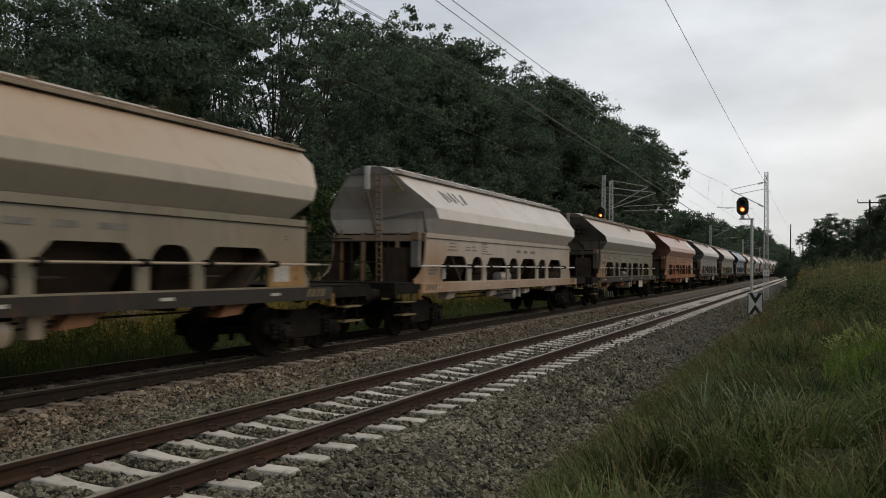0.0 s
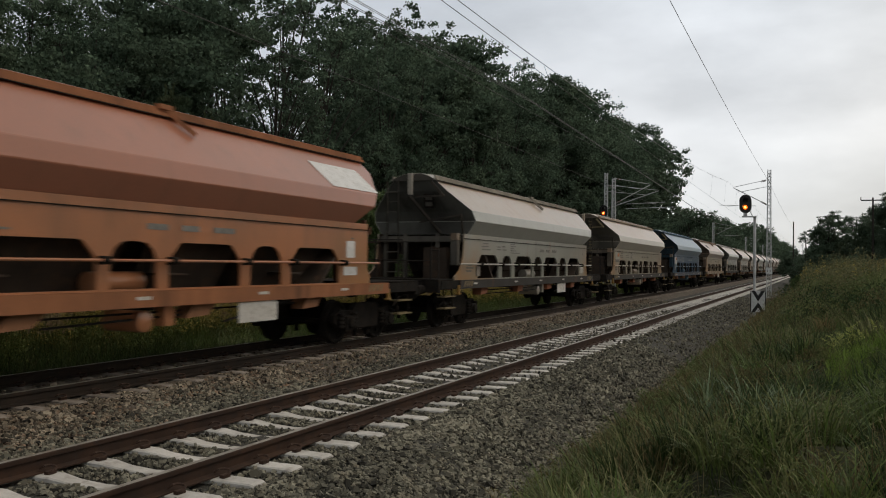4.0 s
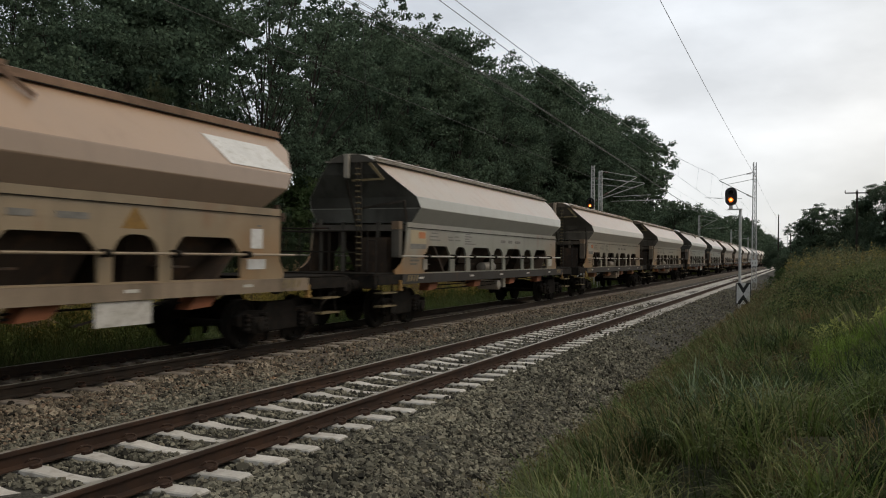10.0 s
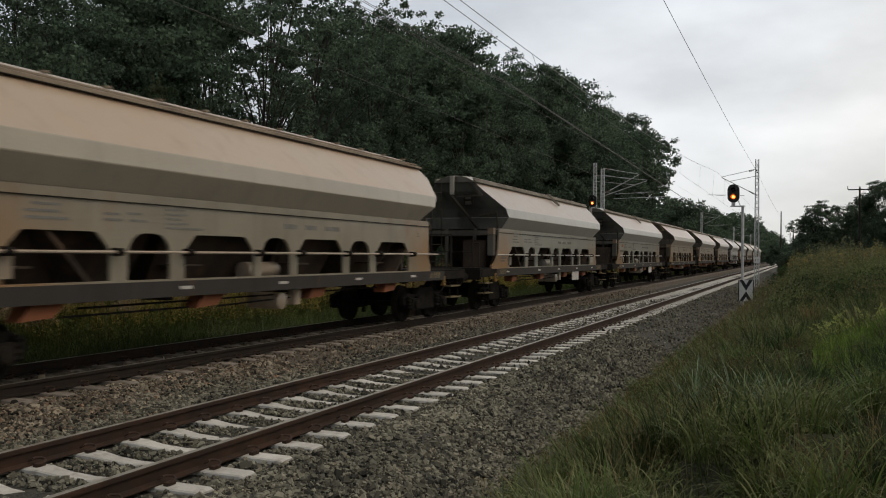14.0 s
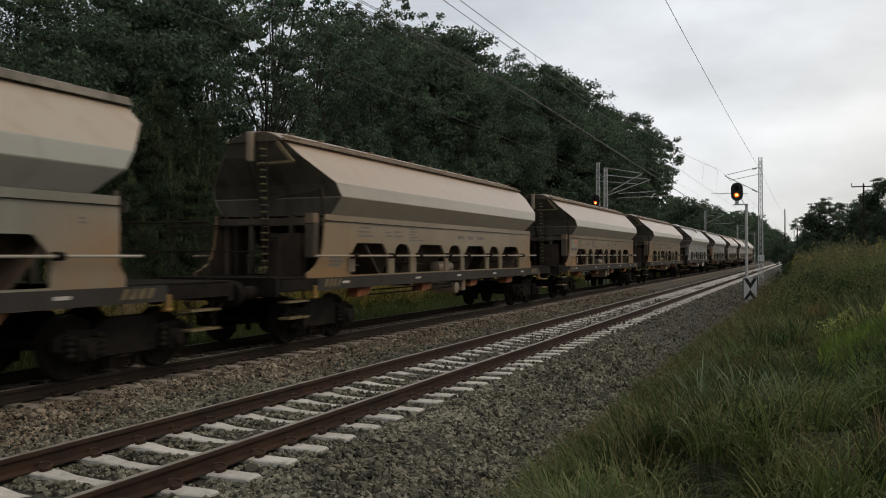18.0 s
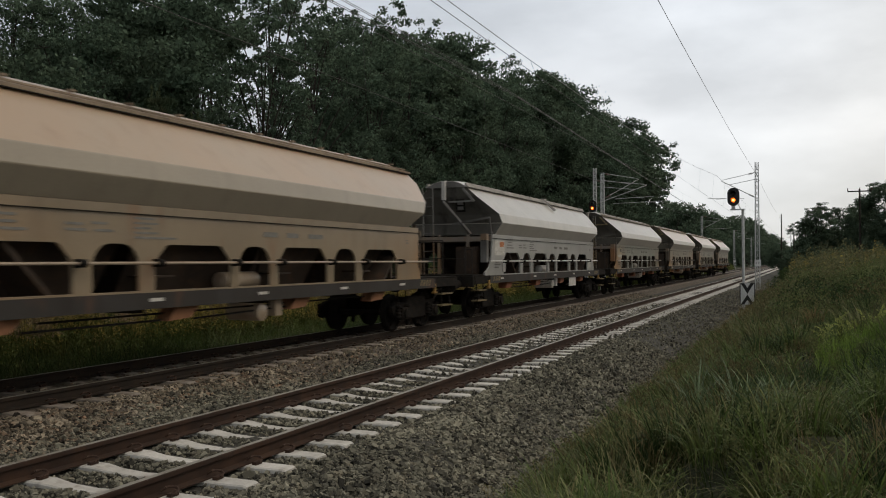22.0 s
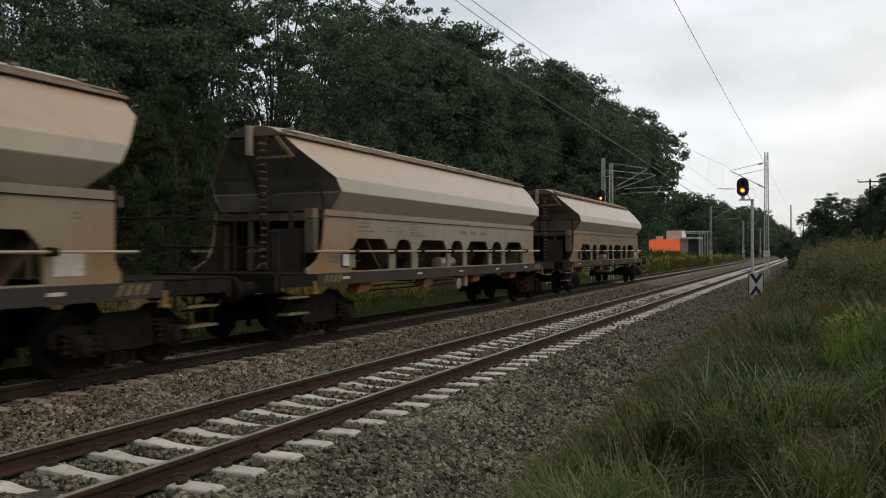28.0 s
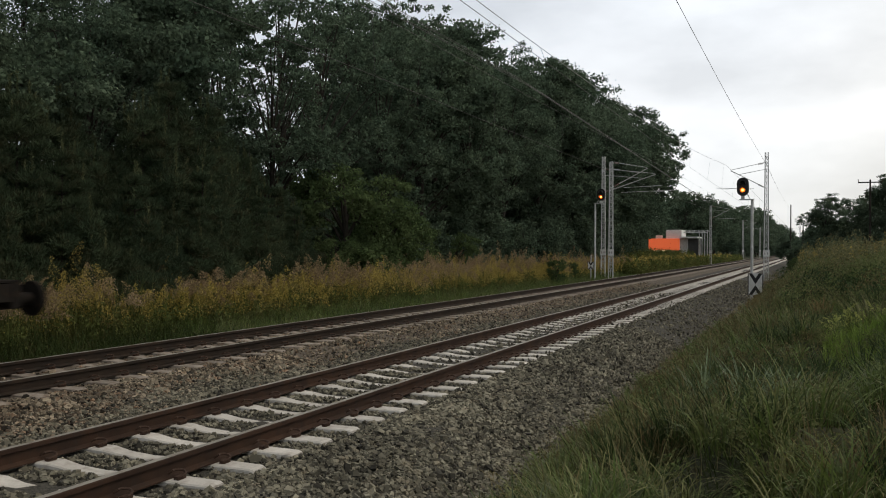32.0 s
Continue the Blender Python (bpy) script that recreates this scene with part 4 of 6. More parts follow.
for i, (k2, hue, sill_hue, text) in enumerate(CONSIST):
    base = masters[k2][0]
    w = base if k2 not in used else copy_thing(base, pose(0, 0, 0))
    used.add(k2)
    tagged(w, text)
    for o in w.children_recursive:
        o.color = (*hue, 1)
        if o.name.startswith("sill"):
            o.color = (*sill_hue, 1)
        if o.name.startswith(("platform", "guard_rail", "end_beam", "hand_brake")):
            o.color = (0.020, 0.017, 0.014, 1)
        if o.name.startswith("outlet_chute"):
            o.color = (0.22, 0.075, 0.032, 1) if i % 3 else (0.25, 0.12, 0.06, 1)
        if o.name.startswith(("ladder", "duct_pipe", "end_stay")) and i not in (1, 16, 17):
            o.color = (0.15, 0.12, 0.09, 1)
        if o.name.startswith("wheelset"):
            axles.append(o)
        if i in (1, 16, 17) and o.name.startswith(("end_post", "end_cross_beam", "ladder", "duct_pipe")):
            o.material_slots[0].link = "OBJECT"
            o.material_slots[0].material = M_PAINT_R
            o.color = (0.30, 0.285, 0.265, 1) if i != 1 else (0.42, 0.32, 0.25, 1)
        # sheet colour darkened, mostly cooled too, to imitate light on upright sides
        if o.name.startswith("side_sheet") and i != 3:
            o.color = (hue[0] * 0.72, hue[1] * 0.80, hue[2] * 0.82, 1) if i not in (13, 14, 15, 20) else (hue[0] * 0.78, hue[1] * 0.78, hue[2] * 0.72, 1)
        if o.name.startswith("cabinet_cover"):
            o.color = (0.22, 0.165, 0.12, 1)
        if i == 3 and o.name.startswith("roof_lid"):
            o.color = (0.44, 0.165, 0.095, 1)
        if i == 7 and o.name.startswith(("side_sheet", "control_rod")):
            o.color = (0.37, 0.285, 0.185, 1)
        if i == 1 and o.name.startswith("outlet_chute"):
            o.color = (0.50, 0.46, 0.42, 1)
        if i == 1 and o.name.startswith("side_sheet"):
            o.color = (0.62, 0.55, 0.48, 1)
        if i == 1 and o.name.startswith(("side_sheet", "sill")):
            o.material_slots[0].link = "OBJECT"
            o.material_slots[0].material = M_PAINT_W
        if i == 1 and o.name == "sill" or i == 1 and o.name.startswith("sill."):
            o.color = (0.60, 0.45, 0.35, 1)
        if i == 17 and o.name.startswith("brake_cabinet"):
            o.color = (0.20, 0.075, 0.045, 1)
            o.material_slots[0].link = "OBJECT"
            o.material_slots[0].material = M_PAINT_R
        if o.name.startswith("hopper_hull"):
            # lower hull cooled to set off the warm-tinted slope
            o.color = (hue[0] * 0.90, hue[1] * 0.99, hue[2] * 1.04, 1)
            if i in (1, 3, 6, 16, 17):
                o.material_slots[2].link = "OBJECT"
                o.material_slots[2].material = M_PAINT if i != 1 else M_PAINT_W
                if i == 1:
                    o.material_slots[1].link = "OBJECT"
                    o.material_slots[1].material = M_PAINT_R
                o.color = {3: (0.44, 0.165, 0.095, 1), 16: (0.52, 0.49, 0.43, 1), 1: (0.72, 0.66, 0.60, 1)}.get(i, (*hue, 1))
        # sides darker than the hull: their weaker light painted into the colour
        if i in (6, 16) and o.name.startswith("side_sheet"):
            o.color = (0.003, 0.050, 0.118, 1) if i == 6 else (0.42, 0.42, 0.40, 1)
            o.material_slots[0].link = "OBJECT"
            o.material_slots[0].material = M_PAINT
        if i == 6 and o.name.startswith("lettering"):
            o.material_slots[0].link = "OBJECT"
            o.material_slots[0].material = M_LABEL
    train.append(w)


def wagon_panels():
    """What sets single wagons apart: logo panels, patches, graffiti, plates."""
    for i in (0, 2, 5, 6, 8, 9, 12, 14, 16, 17):
        w = train[i]
        bm = bmesh.new()
        box(bm, 1.3745, -7.14, 2.06, 1.379, -6.20, 2.40)
        panel = part("logo_panel", bm, M_LABEL if i in (6, 16) else M_PAINT, w, "pale logo panel with a small mark")
        panel.color = (0.52, 0.42, 0.25, 1) if i in (8, 17) else (0.40, 0.40, 0.34, 1)
        bm = bmesh.new()
        box(bm, 1.3795, -6.66, 2.20, 1.384, -6.26, 2.36)
        strip_bm = bmesh.new()
        box(strip_bm, 1.3745, -7.14, 1.93, 1.379, -6.20, 2.055)
        part("logo_strip", strip_bm, M_TEXT if i not in (6, 16, 17) else M_LABEL, w, "dull strip below the logo panel")
        part("logo_mark", bm, M_MARK if i != 17 else M_TEXT, panel, "faded orange mark" if i != 17 else "dark mark")
    for i, y0, y1 in ((3, 4.7, 6.7), (7, 4.7, 6.7)):
        bm = bmesh.new()
        a, b = Vector((1.50, 0, 3.27)), Vector((0.94, 0, 3.792))
        n = Vector((0.682, 0, 0.731)) * 0.008
        loft(bm, [[Vector((p.x, y, p.z)) + o for p, y in ((a, y0 + 0.1), (a, y1), (b, y1 - 0.1), (b, y0))] for o in (n * 0.5, n)])
        part("white_patch", bm, M_WHITE, train[i], "fresh white painted patch")
        bm = bmesh.new()
        box(bm, 1.375, 5.55, 1.85, 1.379, 5.9, 2.2)
        box(bm, 1.375, 5.45, 1.48, 1.379, 6.0, 1.66)
        part("data_sheet", bm, M_WHITE, train[i], "white data sheet")
    # rust-yellow repair panels low on the sheets, rust at the corners
    for i, y0, y1, z0, z1 in ((0, 5.28, 6.40, 1.335, 1.74), (14, -7.25, -6.5, 1.35, 1.72), (20, 5.5, 6.4, 1.335, 1.76)):
        bm = bmesh.new()
        box(bm, 1.3705, y0, z0, 1.3745, y1, z1)
        o = part("rusty_panel", bm, M_RUST, train[i], "rust-yellowed lower panel")
    for i in (0, 4, 8, 11, 16, 18, 20):
        bm = bmesh.new()
        box(bm, 1.376, 5.42, 1.42, 1.380, 5.92, 1.74)
        part("data_plate", bm, M_LABEL, train[i], "pale data plate")
    for i in (19, 20):
        bm = bmesh.new()
        box(bm, 1.371, -6.70, 1.41, 1.40, -6.40, 1.71)
        plate = part("reflector_frame", bm, M_SOOT, train[i], "dark square frame", bevel=0.02)
        bm = bmesh.new()
        box(bm, 1.4005, -6.67, 1.44, 1.41, -6.43, 1.68)
        part("reflector", bm, M_WHITE if i == 19 else M_INNER, plate, "white square reflector" if i == 19 else "dark square plate")
    bm = bmesh.new()
    loft(bm, [[Vector((x, 2.45, 2.10)), Vector((x, 3.0, 2.10)), Vector((x, 2.725, 2.44))] for x in (1.3715, 1.3755)])
    part("warning_triangle", bm, M_YELLOW, train[7], "yellow warning triangle")
    # tail board of the last wagon
    bm = bmesh.new()
    bar(bm, (0.95, 8.75, 1.33), (0.95, 8.75, 1.60), 0.02, 6)
    part("lamp_post", bm, M_SOOT, train[20])
    bm = bmesh.new()
    box(bm, 0.87, 8.71, 1.58, 1.03, 8.79, 1.82)
    part("tail_board", bm, M_WHITE, train[20], "white tail marker board", bevel=0.02)
    rnd = random.Random(5)
    for i, dark in ((1, (0.12, 0.115, 0.11)), (7, (0.10, 0.085, 0.085))):
        bm = bmesh.new()
        n = Vector((0.682, 0, 0.731))
        for k in range(5):
            y = -5.9 + k * 0.36
            for q in range(2):
                ya, yb = y + rnd.uniform(0, 0.24), y + rnd.uniform(0.05, 0.3)
                za, zb = rnd.uniform(3.45, 3.55), rnd.uniform(3.68, 3.8)
                xa, xb = 1.53 - (za - 3.24) * 1.071, 1.53 - (zb - 3.24) * 1.071
                beam(bm, Vector((xa, ya, za)) + n * 0.004, Vector((xb, yb, zb)) + n * 0.004, 0.10, 0.006)
        g = tagged(part("graffiti", bm, M_PAINT, train[i], "faded dark graffiti strokes"), kind="stuff")
        g.color = (*dark, 1)


wagon_panels()

# ---------------------------------------------------------------- track
def rail_profile(x):
    pts = [(-0.075, -0.172), (0.075, -0.172), (0.075, -0.160), (0.012, -0.142), (0.009, -0.052), (0.036, -0.042), (0.036, -0.008), (0.030, 0.0), (-0.032, 0.0), (-0.036, -0.008), (-0.036, -0.042), (-0.009, -0.052), (-0.012, -0.142), (-0.075, -0.160)]
    return [(x + a, b) for a, b in pts]


def make_track(name, x, z, y0, y1, label, steel):
    tr = thing(name, label, "railway track", pose(x, 0, z), kind="structure")
    for s in (-1, 1):
        bm = bmesh.new()
        rings = [[Vector((a, y, b)) for a, b in rail_profile(0.7535 * s)] for y in (y0, y1)]
        loft(bm, rings)
        bm.faces.ensure_lookup_table()
        for f in bm.faces:
            f.material_index = 1 if all(abs(v.co.z) < 0.0005 for v in f.verts) else 0
        part("rail", bm, [steel, M_HEAD], tr, "rusty steel rail with a worn head")
    return tr


track_a = make_track("near_track", 0, 0, -480, 700, "near railway track with pale new concrete sleepers", M_RAIL)
track_b = make_track("far_track", TRACK_B, RAISE_B, -480, 700, "far railway track with stained old sleepers", M_RAIL_OLD)


def sleeper_mesh(name, mats):
    bm = bmesh.new()
    rows = [(-1.276, -0.185, 0.10), (-1.24, -0.172, 0.105), (-0.95, -0.174, 0.11), (-0.52, -0.174, 0.11), (-0.30, -0.20, 0.09), (0.0, -0.212, 0.085), (0.30, -0.20, 0.09), (0.52, -0.174, 0.11), (0.95, -0.174, 0.11), (1.24, -0.172, 0.105), (1.276, -0.185, 0.10)]
    loft(bm, [[Vector((x, -w - 0.03, -0.36)), Vector((x, w + 0.03, -0.36)), Vector((x, w, z - 0.012)), Vector((x, w - 0.015, z)), Vector((x, -w + 0.015, z)), Vector((x, -w, z - 0.012))] for x, z, w in rows])
    return finish(bm, name, mats)


def clip_mesh():
    """A sprung rail clip: a bent round bar on its shoulder."""
    bm = bmesh.new()
    pts = [Vector((0.05 + 0.055 * math.cos(a), 0.055 * math.sin(a), -0.135 + 0.03 * math.sin(a * 0.5))) for a in [k * 4.6 / 10 - 0.9 for k in range(11)]]
    pts.append(Vector((-0.03, -0.045, -0.13)))
    for a, b in zip(pts, pts[1:]):
        bar(bm, a, b, 0.011, 6)
    box(bm, 0.035, -0.05, -0.175, 0.085, 0.05, -0.145)
    return finish(bm, "clip", M_CLIP)


S_NEW, S_OLD, CLIP = sleeper_mesh("sleeper", M_SLEEPER), sleeper_mesh("old_sleeper", M_SLEEPER_OLD), clip_mesh()
rnd = random.Random(3)
for tr, me, first, count in ((track_a, S_NEW, 5.701 - 0.6005 * 12, 190), (track_b, S_OLD, 0.1, 110)):
    for i in range(count):
        o = new("sleeper", me)
        o.parent = tr
        o.matrix_basis = pose(rnd.uniform(-0.015, 0.015), first + i * 0.6005 + rnd.uniform(-0.02, 0.02), rnd.uniform(-0.006, 0.004), 0, 0, rnd.uniform(-0.6, 0.6))
        if tr is track_a and 3 < o.location.y < 30 or tr is track_b and 8 < o.location.y < 20:
            for s in (-1, 1):
                for t in (-1, 1):
                    c = new("rail_clip", CLIP)
                    c.parent = tr
                    c.matrix_basis = pose(0.7535 * s + 0.085 * t, o.location.y, o.location.z + 0.002, 0, 0, 0 if t > 0 else 180)
for tr, x, z, me, y0 in ((track_a, 0, 0, S_NEW, 5.701 - 0.6005 * 12 + 190 * 0.6005), (track_b, TRACK_B, RAISE_B, S_OLD, 0.1 + 110 * 0.6005)):
    co = np.array([v.co[:] for v in me.vertices])
    me.calc_loop_triangles()
    tri = np.array([t.vertices[:] for t in me.loop_triangles])
    back = 5.701 - 0.6005 * 12 if tr is track_a else 0.1
    rows = [y0 + i * 0.6005 for i in range(250)] + [back - i * 0.6005 for i in range(1, 320)]
    v = np.concatenate([co + [0, r, 0] for r in rows])
    f = np.concatenate([tri + i * len(co) for i in range(len(rows))])
    o = tagged(new("far_sleepers", raw_mesh("far_sleepers", v, f, me.materials[0])), kind="stuff")
    o.parent = tr

# ---------------------------------------------------------------- loose stones of the ballast
rng = np.random.default_rng(7)
CORNERS = np.array([(1, 0, 0), (-1, 0, 0), (0, 1, 0), (0, -1, 0), (0, 0, 1), (0, 0, -1)], float)
SIDES = np.array([(0, 2, 4), (2, 1, 4), (1, 3, 4), (3, 0, 4), (2, 0, 5), (1, 2, 5), (3, 1, 5), (0, 3, 5)])


def turn_all(n, rng):
    q = rng.normal(size=(n, 4))
    q /= np.linalg.norm(q, axis=1)[:, None]
    w, x, y, z = q.T
    return np.stack([1 - 2 * (y * y + z * z), 2 * (x * y - z * w), 2 * (x * z + y * w), 2 * (x * y + z * w), 1 - 2 * (x * x + z * z), 2 * (y * z - x * w), 2 * (x * z - y * w), 2 * (y * z + x * w), 1 - 2 * (x * x + y * y)], 1).reshape(n, 3, 3)


BLOCK = np.array([(x, y, z) for x in (-1, 1) for y in (-1, 1) for z in (-1, 1)], float)
BLOCK_SIDES = np.array([(0, 1, 3), (0, 3, 2), (4, 6, 7), (4, 7, 5), (0, 4, 5), (0, 5, 1), (2, 3, 7), (2, 7, 6), (0, 2, 6), (0, 6, 4), (1, 5, 7), (1, 7, 3)])


def bed_top(p):
    """Height of the stones' bed: heaped against the sleepers."""
    return land(p[:, 0]) + np.interp(np.abs(p[:, 0]), [1.25, 1.75], [0.012, 0.0])


def tilt_all(n, rng, spread):
    """Turns about the upright axis with some tilt."""
    a, b, c = rng.uniform(0, math.tau, n), rng.normal(0, spread, n), rng.normal(0, spread, n)
    o, l = np.zeros(n), np.ones(n)
    rz = np.stack([np.cos(a), -np.sin(a), o, np.sin(a), np.cos(a), o, o, o, l], 1).reshape(n, 3, 3)
    rx = np.stack([l, o, o, o, np.cos(b), -np.sin(b), o, np.sin(b), np.cos(b)], 1).reshape(n, 3, 3)
    ry = np.stack([np.cos(c), o, np.sin(c), o, l, o, -np.sin(c), o, np.cos(c)], 1).reshape(n, 3, 3)
    return rz @ rx @ ry


def blocks(name, spots, size, mat, label, sink=0.0):
    """Sharp-edged broken stones near the camera, lying as they fell."""
    n = len(spots)
    r = size * rng.lognormal(0, 0.32, n)
    taper = rng.uniform(0.45, 1.0, (n, 1, 2))
    shape = np.repeat(BLOCK[None], n, 0) * rng.uniform((0.75, 0.55, 0.35), (1.25, 0.95, 0.75), (n, 3))[:, None]
    shape[:, 1::2, :2] *= taper
    shape += rng.uniform(-0.22, 0.22, (n, 8, 3))
    v = np.einsum("nij,nkj->nki", tilt_all(n, rng, 0.5), shape) * r[:, None, None]
    z = bed_top(spots) + r * (0.35 - sink) + rng.uniform(-0.010, 0.014, n)
    v += np.stack([spots[:, 0], spots[:, 1], z], 1)[:, None]
    f = (BLOCK_SIDES[None] + 8 * np.arange(n)[:, None, None]).reshape(-1, 3)
    o = new(name, raw_mesh(name, v.reshape(-1, 3), f, mat))
    o.data.shade_flat()
    return tagged(o, label, "ballast stones", kind="stuff")


def stones(name, spots, size, mat, label, sink=0.15):
    """Broken stones at the spots (x, y), on the land."""
    near = spots[:, 1] < 13
    blocks("near_" + name, spots[near], size * 0.80, mat, label, sink)
    spots = spots[~near]
    n = len(spots)
    r = size * rng.lognormal(0, 0.34, n)
    shape = (CORNERS[None] * rng.uniform(0.65, 1.35, (n, 6, 1)) + rng.uniform(-0.42, 0.42, (n, 6, 3))) * rng.uniform(0.55, 1.15, (n, 1, 3))
    v = np.einsum("nij,nkj->nki", turn_all(n, rng), shape) * r[:, None, None]
    z = bed_top(spots) + r * (0.5 - sink) + rng.uniform(-0.008, 0.014, n)
    v += np.stack([spots[:, 0], spots[:, 1], z], 1)[:, None]
    f = (SIDES[None] + 6 * np.arange(n)[:, None, None]).reshape(-1, 3)
    o = new(name, raw_mesh(name, v.reshape(-1, 3), f, mat))
    o.data.shade_flat()
    return tagged(o, label, "ballast stones", kind="stuff")


def scatter(x0, x1, y0, y1, n, power=1.0):
    return np.stack([rng.uniform(x0, x1, n), y0 + (y1 - y0) * rng.uniform(0, 1, n) ** power], 1)


def off_rails(p, x, half=0.11):
    d = np.abs(np.abs(p[:, 0] - x) - 0.7535)
    return p[d > half]


def off_sleepers(p, x, first, w=0.135):
    """Drops stones that would lie on the sleepers."""
    d = (p[:, 1] - first + 0.30025) % 0.6005 - 0.30025
    return p[(np.abs(d) > w) | (np.abs(p[:, 0] - x) > 1.33)]


FA, FB = 5.701 - 0.6005 * 12, 0.1
near = np.concatenate([scatter(1.3, 3.1, 3.5, 13, 22000), scatter(1.25, 3.0, 13, 22, 13000), scatter(1.25, 2.9, 22, 60, 9000)])
stones("shoulder_stones", off_sleepers(near, 0, FA), 0.0235, M_STONE, "grey crushed stones on the track shoulder")
mid = np.concatenate([scatter(-1.4, 1.4, 2.5, 13, 17000), scatter(-1.4, 1.4, 13, 40, 10000)])
stones("cess_stones", off_rails(off_sleepers(mid, 0, FA), 0), 0.0225, M_STONE, "grey crushed stones between the rails", 0.2)
old = np.concatenate([scatter(-3.4, -1.3, 4, 13, 17000), scatter(-3.4, -1.3, 13, 50, 18000)])
dirty = old[:, 0] < -2.25 + 0.3 * np.sin(old[:, 1] * 1.1) + rng.normal(0, 0.38, len(old))
stones("old_stones", off_sleepers(old[dirty], TRACK_B, FB), 0.0235, M_STONE_OLD, "brownish older stones between the tracks")
stones("newer_stones", off_sleepers(old[~dirty], 0, FA), 0.0235, M_STONE, "grey stones beside the near track")
olt = np.concatenate([scatter(TRACK_B - 1.4, TRACK_B + 1.4, 6, 30, 12000), scatter(-6.6, -5.5, 6, 40, 5000)])
stones("far_track_stones", off_rails(off_sleepers(olt, TRACK_B, FB), TRACK_B), 0.025, M_STONE_OLD, "brown stones between the far rails", 0.45)


# ---------------------------------------------------------------- plants
def patch(p, size, seed):
    """Smooth patches over the ground, from 0 to 1."""
    x, y = p[:, 0] / size, p[:, 1] / size
    v = np.sin(2.1 * x + 1.3 * np.sin(1.7 * y + seed)) + np.sin(1.9 * y + 1.1 * np.sin(2.3 * x + 2 * seed) + seed) + 0.6 * np.sin(4.7 * x - 3.9 * y + 3 * seed)
    return np.clip(0.5 + v / 4.4, 0, 1)


def edge(p):
    """Growth: thin and low along the ballast, full a metre and more away from it."""
    return np.clip((p[:, 0] - 2.9 - 0.25 * np.sin(p[:, 1] * 1.3)) / 1.3, 0.12, 1)


def knoll(p):
    """Hummocks of the bank beside the near track."""
    far = np.clip((p[:, 0] - 3.3) / 1.2, 0, 1) * np.clip((p[:, 1] - 2.2) / 1.5, 0, 1)
    hollow = np.exp(-((p[:, 0] - 6.1) / 1.2) ** 2 - ((p[:, 1] - 11.2) / 1.8) ** 2)
    step = np.exp(-((p[:, 0] - 8.0) / 2.0) ** 2 - ((p[:, 1] - 15.0) / 2.0) ** 2)
    return far * (0.36 * np.clip(patch(p, 0.75, 2) - 0.30, 0, 1) * (1 - hollow) + 0.36 * np.clip(patch(p, 1.9, 7) - 0.35, 0, 1) * (1 - hollow) - 0.16 * hollow + 0.10 * step)


def blades(name, spots, height, width, mat, label, bend=1.2, seg=4, spread=0.3, base=None, heading=None):
    """Grass: flat ribbons that rise from the spots, arch over and taper to a point."""
    n = len(spots)
    h = height * rng.lognormal(0, 0.28, n) if np.isscalar(height) else height
    a = rng.uniform(0, math.tau, n) if heading is None else heading + rng.normal(0, 0.6, n)
    tilt = np.abs(rng.normal(0, spread, n))
    turn = bend * rng.uniform(0.25, 1.3, n)
    dirn = np.stack([np.cos(a), np.sin(a)], 1)
    tw = a + rng.normal(0, 0.5, n)
    side = np.stack([-np.sin(tw), np.cos(tw), np.zeros(n)], 1)
    c = np.stack([spots[:, 0], spots[:, 1], (land(spots[:, 0]) + knoll(spots) if base is None else base) - 0.03], 1)
    half = 0.5 * width * rng.uniform(0.6, 1.35, n)
    V = np.zeros((n, 2 * seg + 1, 3))
    for k in range(seg + 1):
        u = k / seg
        if k < seg:
            wv = (half * (1 - 0.75 * u * u))[:, None] * side
            V[:, 2 * k], V[:, 2 * k + 1] = c + wv, c - wv
        else:
            V[:, 2 * seg] = c
        th = tilt + turn * (u + 0.5 / seg) ** 1.5
        step = (h / seg)[:, None]
        c = c + np.concatenate([dirn * np.sin(th)[:, None], np.cos(th)[:, None]], 1) * step
    F = []
    for k in range(seg - 1):
        F += [(2 * k, 2 * k + 1, 2 * k + 3), (2 * k, 2 * k + 3, 2 * k + 2)]
    F.append((2 * seg - 2, 2 * seg - 1, 2 * seg))
    F = (np.array(F)[None] + (2 * seg + 1) * np.arange(n)[:, None, None]).reshape(-1, 3)
    return tagged(new(name, raw_mesh(name, V.reshape(-1, 3), F, mat)), label, "grass", kind="stuff")


def slivers(points, size, rng, up=0.0):
    """One narrow triangle for each small leaf or floret."""
    n = len(points)
    d = rng.normal(size=(n, 3)) + np.array([0, 0, up])
    d /= np.linalg.norm(d, axis=1)[:, None]
    s = np.cross(d, rng.normal(size=(n, 3)))
    s /= np.linalg.norm(s, axis=1)[:, None]
    l = (size * rng.uniform(0.6, 1.4, n))[:, None]
    v = np.stack([points - d * l * 0.5 - s * l * 0.24, points - d * l * 0.5 + s * l * 0.24, points + d * l * 0.6], 1)
    return v.reshape(-1, 3), np.arange(3 * n).reshape(-1, 3)


def leaf_cloud(points, size, rng, droop=0.0):
    """Pairs of triangles for leaves at the points: corners and faces."""
    n = len(points)
    R = turn_all(n, rng)
    s = size * rng.uniform(0.6, 1.35, n)
    leaf = np.array([(0, -0.5, 0), (0.33, 0.0, 0.10), (0, 0.55, 0), (-0.33, 0.0, 0.10)])
    v = np.einsum("nij,kj->nki", R, leaf) * s[:, None, None] + points[:, None]
    f = (np.array([(0, 1, 2), (0, 2, 3)])[None] + 4 * np.arange(n)[:, None, None]).reshape(-1, 3)
    return v.reshape(-1, 3), f


